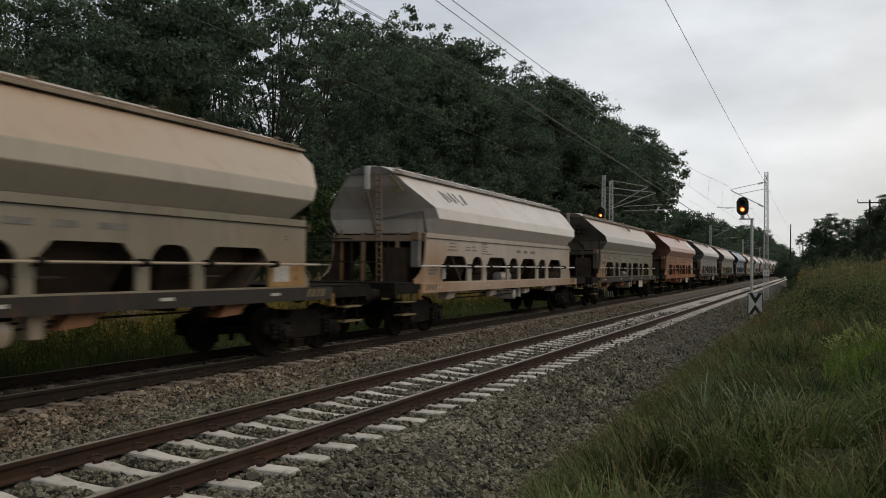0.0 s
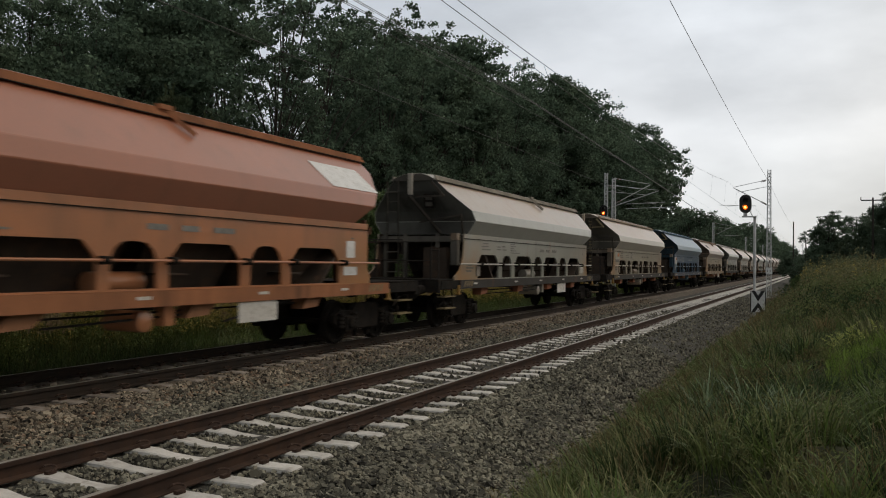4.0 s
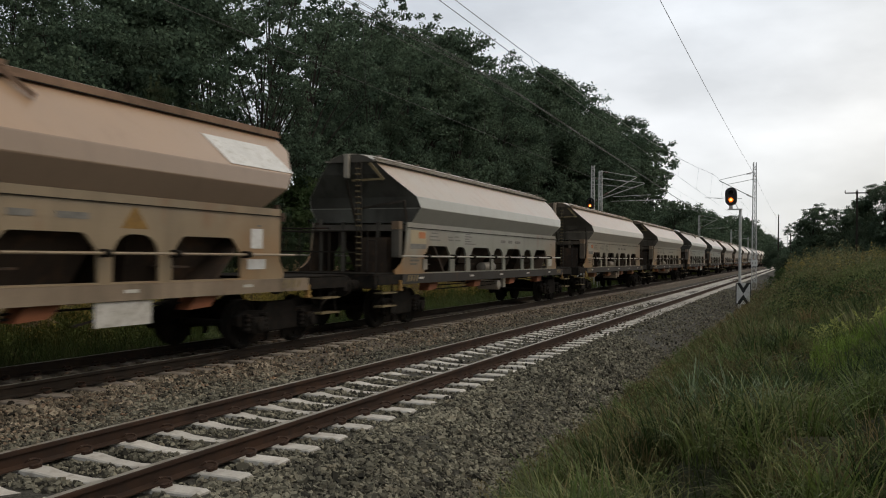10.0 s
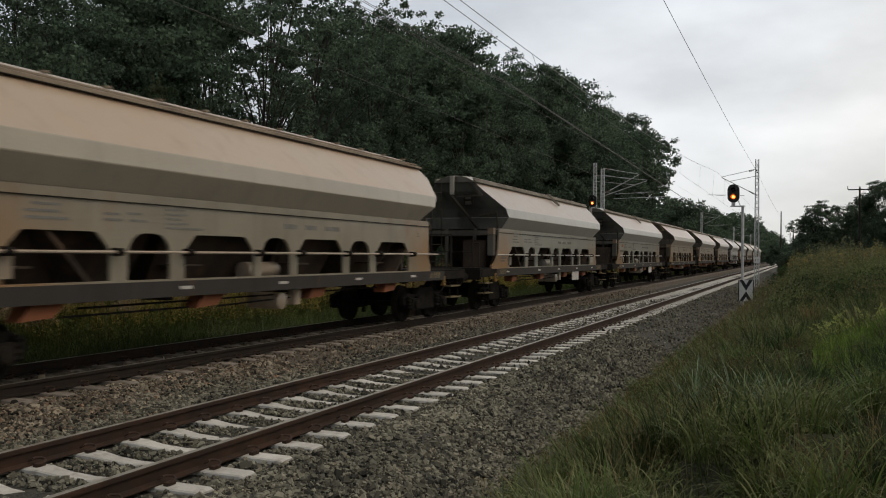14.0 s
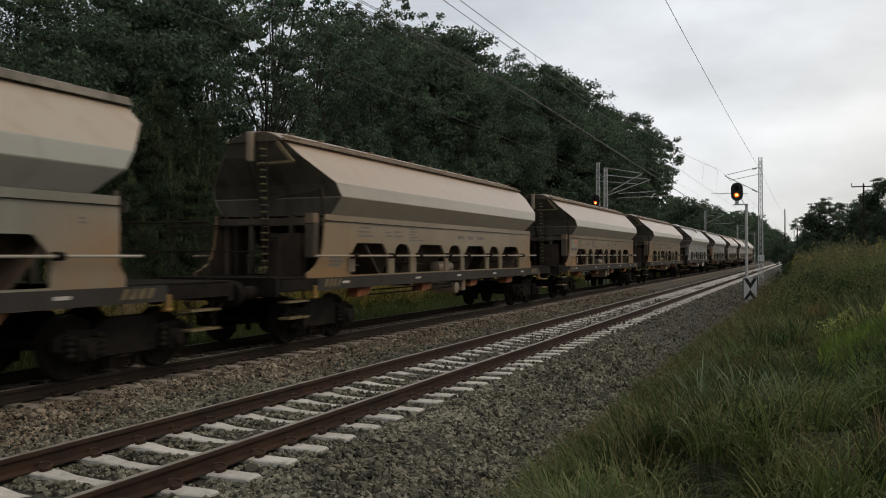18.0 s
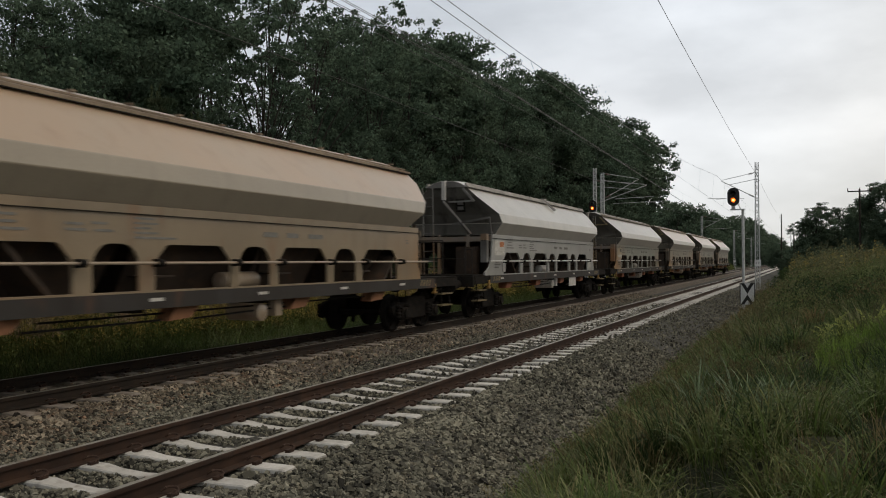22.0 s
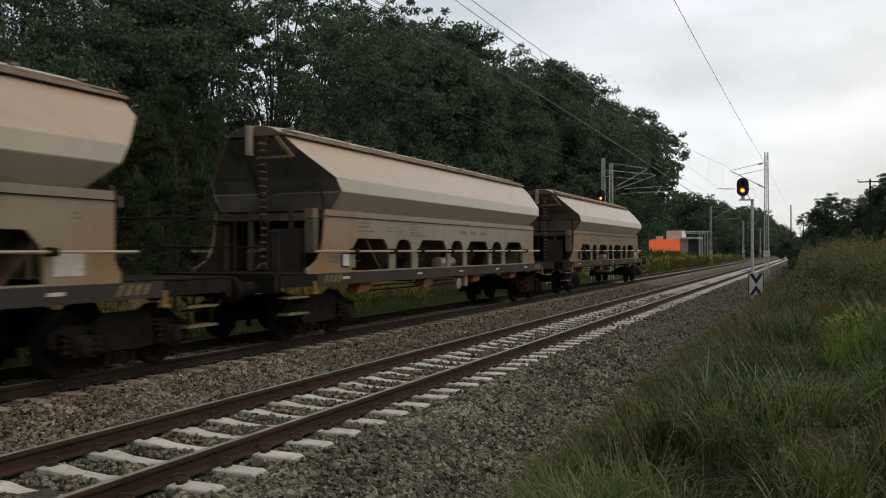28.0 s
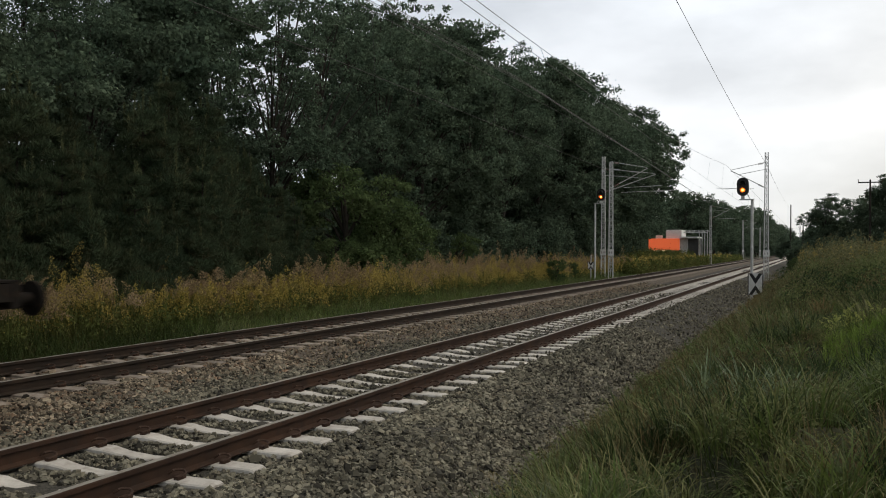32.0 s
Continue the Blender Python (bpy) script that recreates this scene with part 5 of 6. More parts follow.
def clumped(n_lobes, clumps, per, centre, radii, rng, lobe=0.4, clump=0.5):
    """Leaf points in clumps over the lobes of a crown, with gaps between them."""
    d = rng.normal(size=(n_lobes * 4, 3))
    d /= np.linalg.norm(d, axis=1)[:, None]
    d = d[d[:, 2] > -0.85][:n_lobes]
    R = np.array(radii)
    lobes = np.array(centre) + d * R * rng.uniform(0.45, 0.78, (len(d), 1))
    size = lobe * radii[0] * rng.uniform(0.75, 1.25, len(d))
    e = rng.normal(size=(len(d), clumps, 3)) + d[:, None] * 0.7
    e /= np.linalg.norm(e, axis=2)[..., None]
    c = lobes[:, None] + e * (size[:, None] * rng.uniform(0.35, 1.0, (len(d), clumps)))[..., None] * np.array([1, 1, 0.85])
    c = c.reshape(-1, 3)
    u = rng.normal(size=(len(c), per, 3))
    u *= (rng.uniform(0, 1, (len(c), per)) ** 0.42 * rng.lognormal(0, 0.16, (len(c), per)) / np.linalg.norm(u, axis=2))[..., None]
    p = c[:, None] + u * (clump * rng.uniform(0.6, 1.25, len(c)))[:, None, None] * np.array([1, 1, 0.6])
    return p.reshape(-1, 3), lobes, c


def tree(name, height, spread, seed, mat, label, leaf=0.2, lobes=22, clumps=16, per=60, crown_low=0.32, clump=0.55):
    r = np.random.default_rng(seed)
    t = thing(name, label, "tree", group="trees along the railway")
    bm = bmesh.new()
    knots = [Vector((0.12 * math.sin(k * 1.3 + seed), 0.12 * math.cos(k * 1.7 + seed), height * k * 0.14 - 0.3)) for k in range(7)]
    for k in range(6):
        bar(bm, knots[k], knots[k + 1], 0.21 * (1 - k / 6.6), 9, 0.21 * (1 - (k + 1) / 6.6))
    part("trunk", bm, M_BARK, t, smooth=50)
    cz = height * (crown_low + 1) / 2
    rad = (spread, spread, height * (1 - crown_low) / 2)
    pts, heads, centres = clumped(lobes, clumps, per, (0, 0, cz), rad, r, 0.42, clump)
    bm = bmesh.new()
    for c in heads:
        c = Vector(c)
        z = max(height * 0.16, min(c.z * 0.62, height * 0.72))
        a = Vector((0, 0, z))
        m = a.lerp(c, 0.5) + Vector((0, 0, 0.25))
        bar(bm, a, m, 0.060, 5, 0.040, cap=False)
        bar(bm, m, c, 0.040, 5, 0.02, cap=False)
        near = centres[np.argsort(((centres - np.array(c)) ** 2).sum(1))[:6]]
        for q in near:
            bar(bm, c, q, 0.016, 4, 0.006, cap=False)
    part("branchwork", bm, M_BARK, t)
    v, f = leaf_cloud(pts, leaf, r)
    o = new("crown", raw_mesh("crown", v, f, mat))
    o.parent = t
    return t


def young_pine(seed, height, label):
    """A bushy young conifer: tiers of drooping, feathery boughs and upright pale shoots at the top."""
    r = np.random.default_rng(seed)
    t = thing("young_pine", label, "tree", group="young conifers beside the track")
    bm = bmesh.new()
    bar(bm, (0, 0, -0.3), (0, 0, height * 0.95), 0.08, 7, 0.015)
    part("trunk", bm, M_BARK, t)
    twigs, boughs = bmesh.new(), []
    z = 0.3
    while z < height * 0.93:
        k0, n = r.uniform(0, math.tau), 5 if z < height * 0.6 else 4
        for k in range(n):
            a = k0 + k * math.tau / n + r.normal(0, 0.25)
            reach = ((height - z) * 0.36 + 0.10) * r.uniform(0.65, 1.15)
            end = Vector((math.cos(a) * reach, math.sin(a) * reach, z + reach * 0.42))
            bar(twigs, (0, 0, z), end, 0.016, 4, 0.006, cap=False)
            m = 1 if reach < 0.6 else 2
            for q in range(m):
                u = 1 - 0.45 * q
                boughs.append((end.x * u, end.y * u, z + reach * 0.42 * u, r.uniform(0.26, 0.50) * (0.45 + 0.55 * min(1, (height - z) / 3))))
        z += r.uniform(0.36, 0.52)
    part("branchwork", twigs, M_BARK, t)
    B = np.array(boughs)
    per = 400
    d = r.normal(size=(len(B), per, 3))
    d /= np.linalg.norm(d, axis=2)[..., None]
    base = B[:, None, :3] + d * (B[:, 3:] * r.uniform(0.55, 1.0, (len(B), per)))[..., None] * np.array([1.15, 1.15, 0.62])
    dr = d * 0.7 + np.array([0, 0, 0.75]) + r.normal(0, 0.35, d.shape)
    groups = [("needles", base.reshape(-1, 3), dr.reshape(-1, 3), 0.15, M_PINE)]
    # upright shoots: the leader and the tips of the upper boughs
    top = B[B[:, 2] > height * 0.35]
    feet = np.concatenate([np.array([[0, 0, height * 0.90, 0.3]]), top[r.permutation(len(top))[:34]]])
    long = np.concatenate([[0.75], r.uniform(0.2, 0.6, len(feet) - 1)])
    u = r.uniform(0, 1, (len(feet), 90, 1))
    base = feet[:, None, :3] + np.array([0, 0, 1.0]) * (u * long[:, None, None] + (feet[:, 3] * 0.45)[:, None, None]) + r.normal(0, 0.012, (len(feet), 90, 3))
    dr = r.normal(0, 0.5, (len(feet), 90, 3)) + np.array([0, 0, 0.9])
    groups.append(("new_growth", base.reshape(-1, 3), dr.reshape(-1, 3), 0.085, M_SHOOT))
    for name, base, dr, size, mat in groups:
        dr = dr / np.linalg.norm(dr, axis=1)[:, None]
        side = np.cross(dr, r.normal(size=dr.shape))
        side /= np.linalg.norm(side, axis=1)[:, None]
        ln = size * r.uniform(0.7, 1.35, (len(base), 1))
        V = np.stack([base - side * 0.011, base + side * 0.011, base + dr * ln], 1).reshape(-1, 3)
        o = new(name, raw_mesh(name, V, np.arange(len(V)).reshape(-1, 3), mat))
        o.parent = t
    return t


def put(proto, first, m, s=1.0):
    """Places the prototype itself once, and copies of it after that."""
    if proto.name not in first:
        first.add(proto.name)
        proto.matrix_basis = m @ Matrix.Scale(s, 4)
        return proto
    return copy_thing(proto, m @ Matrix.Scale(s / proto.scale[0], 4))


placed = set()
KINDS = [
    tree("oak_tree", 15.5, 4.8, 11, M_OAK, "tall dark green oak with a dense uneven crown", 0.165, 26, 20, 100, 0.06),
    tree("oak_tree", 17.5, 4.6, 12, M_OAK, "tall oak with a ragged crown against the sky", 0.165, 24, 19, 62, 0.20),
    tree("alder_tree", 16.5, 3.8, 13, M_ALDER, "slender dark alder with gaps in its crown", 0.15, 22, 18, 58, 0.22),
    tree("alder_tree", 14.0, 4.4, 14, M_ALDER, "dark bushy alder leafed down to the ground", 0.16, 28, 20, 100, -0.04),
    tree("birch_tree", 16.5, 4.2, 16, M_ALDER, "thin-crowned tree that lets the sky through", 0.16, 28, 12, 44, 0.04, 0.42),
    tree("oak_tree", 15.0, 4.8, 17, M_OAK, "dark tree of the wood, also added out of view against low sky", 0.46, 24, 14, 15, -0.04, 0.7),
    tree("oak_tree", 17.0, 5.4, 18, M_OAK, "broad dark oak at the end of the wood", 0.27, 34, 17, 44, 0.27, 0.62),
]
OWN = (15.5, 17.5, 16.5, 14.0, 16.5, 15.0, 17.0)
thicket = tree("hazel_shrub", 4.6, 2.6, 15, M_ALDER, "dark shrub in the shade of the wood", 0.17, 16, 16, 46, -0.25, 0.45)
rt = random.Random(21)


def tree_height(x, y):
    """Height of the wood along the track, higher the farther it stands back."""
    h = float(np.interp(y, [0, 15, 20, 25, 40, 52, 77, 108, 125, 140], [11.0, 12.0, 13.6, 15.0, 17.8, 19.7, 21.9, 22.2, 21.6, 20.0]))
    return h * (5.83 - x) / 22.3


y = 3.0
while y < 122:
    x, k = -16.5 - 0.09 * max(0, y - 78) + rt.uniform(-1.2, 1.2), 4 if 27 < y < 44 else 2 if 57 < y < 70 else rt.choice((0, 3, 3, 2))
    put(KINDS[k], placed, pose(x, y, -0.5, 0, 0, rt.uniform(0, 360)), tree_height(x, y) * rt.uniform(0.86, 1.0) * (0.93 if k == 2 else 1) / OWN[k])
    y += rt.uniform(4.2, 5.6)
y = 2.0
while y < 132:
    x, k = -22.0 + rt.uniform(-1.5, 1.5), rt.choice((0, 1, 1, 2))
    if 33 < y < 58:
        k = 4
        y += 1.0
    put(KINDS[k], placed, pose(x, y, -0.5, 0, 0, rt.uniform(0, 360)), tree_height(x, y) * rt.uniform(0.78, 0.96) / OWN[k])
    y += rt.uniform(5.0, 6.6)
put(KINDS[6], placed, pose(-18.6, 126, -0.5, 0, 0, 40), 1.34)
for x, y in ((-19.2, 123), (-19.8, 128), (-18.8, 117)):
    put(thicket, placed, pose(x, y, -0.5, 0, 0, 30 * x), 1.15)
put(KINDS[6], placed, pose(-17.2, 117, -0.5, 0, 0, 140), 1.22)
y = 5.0
while y < 122:
    for x in (-14.8 - 0.10 * max(0, y - 78) if y > 30 else -17.2, -18.6, -24.5):
        put(thicket, placed, pose(x + rt.uniform(-0.7, 0.7), y + rt.uniform(-1, 1), -0.5, 0, 0, rt.uniform(0, 360)), rt.uniform(0.75, 1.15) * (1.25 if x < -20 else 1))
    y += rt.uniform(3.0, 4.2)

PINES = [young_pine(31, 6.2, "bushy young pine with pale upright shoots"), young_pine(32, 5.2, "dull green young pine in the weeds"), young_pine(33, 7.4, "taller young pine with feathery shoots")]
for x, y, k, s in ((-13.6, 9.0, 0, 1.0), (-12.6, 11.4, 1, 1.0), (-14.2, 13.2, 0, 1.05), (-13.6, 16.1, 0, 1.08), (-12.3, 16.4, 1, 0.95), (-14.6, 18.4, 2, 0.94), (-11.9, 18.6, 1, 0.86), (-13.4, 20.5, 0, 1.12), (-13.7, 22.0, 2, 1.08), (-11.8, 21.4, 1, 0.92), (-13.6, 23.8, 2, 1.0), (-11.9, 24.4, 1, 0.80), (-13.6, 25.9, 0, 0.96), (-12.2, 27.2, 1, 0.76), (-13.8, 28.4, 1, 0.92), (-12.2, 14.0, 1, 0.84), (-14.8, 15.0, 2, 0.9), (-15.0, 25.6, 2, 0.85), (-12.6, 29.6, 1, 0.60)):
    put(PINES[k], placed, pose(x, y, -0.5, 0, 0, rt.uniform(0, 360)), s)
bushes = [tree("leafy_bush", 5.4, 2.0, 41, M_BUSH, "fresh green leafy bush before the dark wood", 0.13, 20, 16, 46, -0.1, 0.36)]
for x, y, a, s in ((-12.7, 31.8, 0, 1.26), (-12.3, 34.0, 90, 1.02), (-12.7, 36.4, 130, 0.92), (-12.0, 30.0, 60, 0.60), (-13.2, 39.6, 250, 0.8), (-13.0, 45.0, 20, 0.7), (-9.0, 52.0, 60, 0.36), (-9.6, 57.5, 160, 0.30), (5.45, 39.0, 200, 0.30)):
    put(bushes[0], placed, pose(x, y, -0.5 if x < 0 else 0.12, 0, 0, a), s)
# undergrowth and trees deeper in the wood
for x, y in ((-27, 41.5), (-27.5, 53.5)):
    put(KINDS[4], placed, pose(x, y, -0.5, 0, 0, 47 * y), tree_height(x, y) * 0.72 / OWN[4])
y = 22.0
while y < 128:
    put(thicket, placed, pose(-27 + rt.uniform(-1, 1), y, -0.5, 0, 0, rt.uniform(0, 360)), rt.uniform(1.3, 1.7))
    if y > 66:
        put(KINDS[5], placed, pose(-29.5 + rt.uniform(-1, 1), y + 1.5, -0.5, 0, 0, rt.uniform(0, 360)), tree_height(-29, y) * 0.72 / OWN[5])
    y += rt.uniform(3.6, 4.6)
# unseen big trees added beside the camera's stand, across the tracks, for shade
for x, y, h in ((-12.6, 5.0, 15), (-13.0, -2.0, 16), (-12.2, -9.0, 15), (-12.8, -16.0, 16), (-18.5, 8.0, 17), (-19, 0, 18), (-19, -9, 18)):
    put(KINDS[0], placed, pose(x, y, -0.5, 0, 0, rt.uniform(0, 360)), h / OWN[0])
# wood far down the line and on the near side
for x, y, h in ((-24, 240, 16), (-29, 255, 18), (-20, 250, 12), (-26, 285, 19), (-22, 300, 17), (-18, 290, 12), (-25, 330, 21), (-21, 345, 20), (-16, 335, 14), (-19, 390, 20), (-15, 400, 19), (-11, 385, 13), (-12, 440, 18), (-14.5, 430, 20), (-9, 465, 16), (-8.5, 510, 15), (-30, 220, 14), (-34, 235, 18), (-40, 250, 20), (-36, 290, 20), (-33, 330, 21), (-30, 390, 22), (-24, 450, 22), (-17, 520, 20), (-10, 580, 18), (-27, 205, 9), (-33, 200, 12), (-23, 315, 17), (-20, 325, 16), (-17.5, 360, 18), (-15.5, 375, 17), (-14, 415, 18), (-12.5, 400, 14), (-11, 450, 17), (-9.5, 490, 17), (-7.5, 540, 16), (-5.5, 600, 15), (-30, 300, 18), (-27, 345, 20), (-34, 262, 19), (-31, 275, 19), (-28, 268, 18), (-24, 275, 17), (-21, 280, 16), (-38, 275, 20), (-42, 290, 21), (-26, 310, 19), (-19, 310, 16), (-35, 310, 20), (-31, 350, 22), (-17, 345, 17), (-22, 318, 19.6), (-20, 358, 21), (-18, 380, 21.8), (-16.2, 400, 22), (-15, 425, 22), (-13.6, 445, 20), (-12, 455, 17), (-9.6, 560, 15), (-22, 240, 18.5), (-19.5, 250, 17.5), (-25.5, 236, 19), (-28.5, 244, 20)):
    k = 5
    put(KINDS[k], placed, pose(x, y, -0.5, 0, 0, rt.uniform(0, 360)), h / OWN[k])
for x, y, k, s in ((7.5, 120, 0, 0.60), (7.3, 123, 3, 0.50), (9.2, 126, 3, 0.42), (10.9, 125, 2, 0.58), (12.6, 116, 0, 0.61), (14.6, 105, 0, 0.73), (16.4, 100, 3, 0.80), (18.0, 112, 3, 0.85), (20.0, 104, 3, 0.90), (11.6, 128, 3, 0.46), (13.6, 124, 3, 0.58), (5.6, 180, 5, 0.40), (9.4, 200, 5, 0.60), (3.6, 290, 5, 0.50), (-2, 420, 5, 0.70), (5, 430, 5, 0.75), (8, 300, 5, 0.60)):
    put(KINDS[k], placed, pose(x, y, 0.6, 0, 0, rt.uniform(0, 360)), s)
for x, y, s in ((-31, 215, 1.5), (-26, 225, 1.5), (-21, 232, 1.4), (-17, 262, 1.6), (-13.5, 275, 1.5), (-12, 310, 1.7), (-9.5, 350, 1.7), (-8.5, 400, 2.0), (-6.5, 470, 2.2), (-3.5, 560, 2.4), (4.5, 260, 1.2), (3.8, 220, 1.1), (6.4, 150, 0.8), (8.0, 112, 0.7), (10.0, 109, 0.8), (12.0, 106, 0.8), (14.0, 98, 0.8), (15.8, 90, 0.9), (18.0, 86, 0.9), (5.2, 330, 1.5), (1.5, 600, 2.5), (3.3, 122, 0.75), (4.4, 112, 0.62), (7.2, 118, 1.15), (8.8, 121, 1.15), (10.6, 119, 1.15), (12.4, 112, 1.1)):
    put(thicket, placed, pose(x, y, -0.5 if x < 0 else 0.1, 0, 0, rt.uniform(0, 360)), s)
# unseen trees added along the bank and behind the stand, blocking low sky
for x, y in ((34, 100), (36.5, 93), (39, 86), (34, 79), (36.5, 72), (39, 65), (34, 58), (36.5, 51), (39, 44), (34, 37), (36.5, 30), (39, 23), (34, 16), (36.5, 9), (39, 2), (34, -5), (36.5, -12), (39, -19), (17, -27), (18, -36), (16.5, -45), (17.5, -55), (17, -66), (18, -78), (-14.5, -26), (-15.5, -35), (-14.5, -45), (-15.5, -56), (-15, -68), (-15.5, -80), (16, -92), (-15, -94)):
    put(KINDS[5], placed, pose(x, y, 0.3, 0, 0, rt.uniform(0, 360)), rt.uniform(0.7, 0.9))

# tall weeds and goldenrod beyond the far track
def weed_spots(n, x0, x1, y0, y1, power=1.6):
    return np.stack([rng.uniform(x0, x1, n), y0 + (y1 - y0) * rng.uniform(0, 1, n) ** power], 1)


p = weed_spots(24000, -13.8, -9.3, 5, 80)
blades("tall_weeds", p, (0.45 + 0.75 * np.clip((-7.0 - p[:, 0]) / 2.6, 0, 1)) * (0.7 + 0.5 * patch(p, 1.6, 1)) * rng.lognormal(0, 0.2, len(p)), 0.018, M_WEED, "tall yellow-green weeds beyond the far track", 0.5, 3, 0.14)
p = weed_spots(28000, -9.8, -6.7, 5, 70)
# nearer grass takes the dark turf colour to imitate the train's shade
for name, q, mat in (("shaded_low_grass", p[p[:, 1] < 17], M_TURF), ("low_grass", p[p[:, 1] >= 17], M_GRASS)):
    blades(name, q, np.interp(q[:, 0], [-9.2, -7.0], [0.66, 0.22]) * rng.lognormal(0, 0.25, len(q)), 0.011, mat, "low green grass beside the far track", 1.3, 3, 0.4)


def plumes(name, spots, height, mat, label, per=60, r0=0.16, low=0.60, floret=0.034, kind="wildflowers"):
    """Stems whose tops carry loose, uneven plumes of small florets."""
    n = len(spots)
    h = height * rng.lognormal(0, 0.15, n)
    u = rng.beta(1.3, 1.2, (n, per))
    z = (land(spots[:, 0]) + knoll(spots))[:, None] + h[:, None] * (low + (1 - low) * u)
    r = r0 * rng.lognormal(0, 0.25, (n, 1)) * (1.08 - u) ** 0.8 * np.sqrt(rng.uniform(0.05, 1, (n, per)))
    a = rng.uniform(0, math.tau, (n, per))
    lean = rng.normal(0, 0.14, (n, 2))
    P = np.stack([spots[:, :1] + r * np.cos(a) + lean[:, :1] * u * u, spots[:, 1:] + r * np.sin(a) + lean[:, 1:] * u * u, z], -1).reshape(-1, 3)
    v, f = slivers(P, floret, rng, 0.3)
    return tagged(new(name, raw_mesh(name, v, f, mat)), label, kind, kind="stuff")


def rise(p):
    """Height of the weeds: low beside the track, uneven behind."""
    return np.clip((-7.2 - p[:, 0]) / 2.4, 0.25, 1) * (0.62 + 0.5 * patch(p, 1.7, 4)) * np.interp(p[:, 1], [8, 26], [0.80, 1.0])


p = weed_spots(3200, -13.0, -9.3, 6, 80)
p = p[p[:, 1] > 12 + 10 * rng.uniform(0, 1, len(p))]
plumes("goldenrod", p, 1.42 * rise(p), M_GOLDEN, "soft yellow goldenrod plumes beyond the far track", 130, 0.24, 0.34, 0.057)
p = weed_spots(2700, -13.4, -9.2, 6, 80)
p = p[patch(p, 2.0, 8) > np.interp(p[:, 1], [10, 26], [0.62, 0.42])]
plumes("faded_goldenrod", p, 1.70 * rise(p), M_FADED, "faded brown-pink weed plumes beyond the far track", 115, 0.24, 0.74, 0.052)
p = weed_spots(4500, -13.4, -9.1, 6, 80)
plumes("weed_foliage", p, 0.92 * rise(p), M_WEED, "dull green weed leaves beyond the far track", 32, 0.22, 0.10, 0.09, "weeds")
p = weed_spots(16, -10.4, -9.6, 14.2, 15.8, 1.0)
plumes("tall_goldenrod", p, 1.7, M_GOLDEN, "taller yellow weeds that stand out of the field", 260, 0.26, 0.5, 0.03)
# the weeds thin out down the line
p = weed_spots(5000, -14.5, -7.4, 72, 190, 1.2)
plumes("distant_weeds", p, 1.15, M_WEED, "dull green and yellow weeds far down the line", 22, 0.36, 0.0, 0.20, "weeds")
p = weed_spots(2600, -26, -12, 100, 148, 1.0)
plumes("weeds_before_shop", p, 1.9, M_WEED, "dull green and yellow weeds before the shop", 22, 0.4, 0.0, 0.22, "weeds")
p = weed_spots(900, -14.5, -7.8, 72, 170, 1.2)
plumes("distant_goldenrod", p, 1.35, M_GOLDEN, "yellow weeds far down the line", 50, 0.36, 0.4, 0.10)

# bank on the near side
def bank_spots(n, x0, x1, y0, y1, power=1.7):
    return np.stack([x0 + (x1 - x0) * rng.uniform(0, 1, n), y0 + (y1 - y0) * rng.uniform(0, 1, n) ** power], 1)


def tufts(n, x0, x1, y0, y1, per, r, power=1.7, where=None):
    """Spots, headings and sizes of blades that fan out from tufts."""
    c = bank_spots(n, x0, x1, y0, y1, power)
    if where is not None:
        c = c[where(c)]
        n = len(c)
    a = rng.uniform(0, math.tau, (n, per))
    d = r * rng.lognormal(0, 0.3, (n, 1)) * np.sqrt(rng.uniform(0, 1, (n, per)))
    p = np.stack([c[:, :1] + d * np.cos(a), c[:, 1:] + d * np.sin(a)], -1).reshape(-1, 2)
    g = np.clip(rng.lognormal(0, 0.25, (n, 1)) * rng.lognormal(0, 0.28, (n, per)), 0.4, 1.45).reshape(-1)
    keep = ((p[:, 0] - 5.83) ** 2 + p[:, 1] ** 2 > 5.5) & (p[:, 0] > 2.9)
    return p[keep], a.reshape(-1)[keep], g[keep]


xs, ys = np.linspace(3.2, 12.0, 64), np.concatenate([np.arange(2.2, 20, 0.16), np.arange(20, 46, 0.4)])
gx, gy = np.meshgrid(xs, ys)
p = np.stack([gx, gy], -1).reshape(-1, 2)
fade = np.clip((12.0 - p[:, 0]) / 2.5, 0, 1) * np.clip((46 - p[:, 1]) / 8, 0, 1)
i = np.arange(len(ys) - 1)[:, None] * len(xs) + np.arange(len(xs) - 1)[None]
tagged(new("bank_soil", raw_mesh("bank_soil", np.column_stack([p, land(p[:, 0]) - 0.05 + knoll(p) * fade]), np.stack([i, i + 1, i + len(xs) + 1, i + len(xs)], -1).reshape(-1, 4), M_EARTH)), "dark humped soil of the grassy bank", "ground", kind="structure")
p = bank_spots(42000, 2.95, 9.5, 2.6, 45)
p = p[(p[:, 0] - 5.83) ** 2 + p[:, 1] ** 2 > 4.0]
blades("bank_turf", p, 0.14 * (0.3 + 0.7 * edge(p)) * (0.6 + 0.8 * patch(p, 0.9, 2)) * rng.lognormal(0, 0.3, len(p)), 0.010, M_TURF, "matted dark green turf on the bank", 1.5, 2, 0.5)


def around(c, *spots):
    """Nearness to the middles of some patches (x, y, half width, half length), from 0 to 1."""
    v = np.zeros(len(c))
    for x, y, a, b in spots:
        v = np.maximum(v, np.exp(-((c[:, 0] - x) / a) ** 2 - ((c[:, 1] - y) / b) ** 2))
    return v


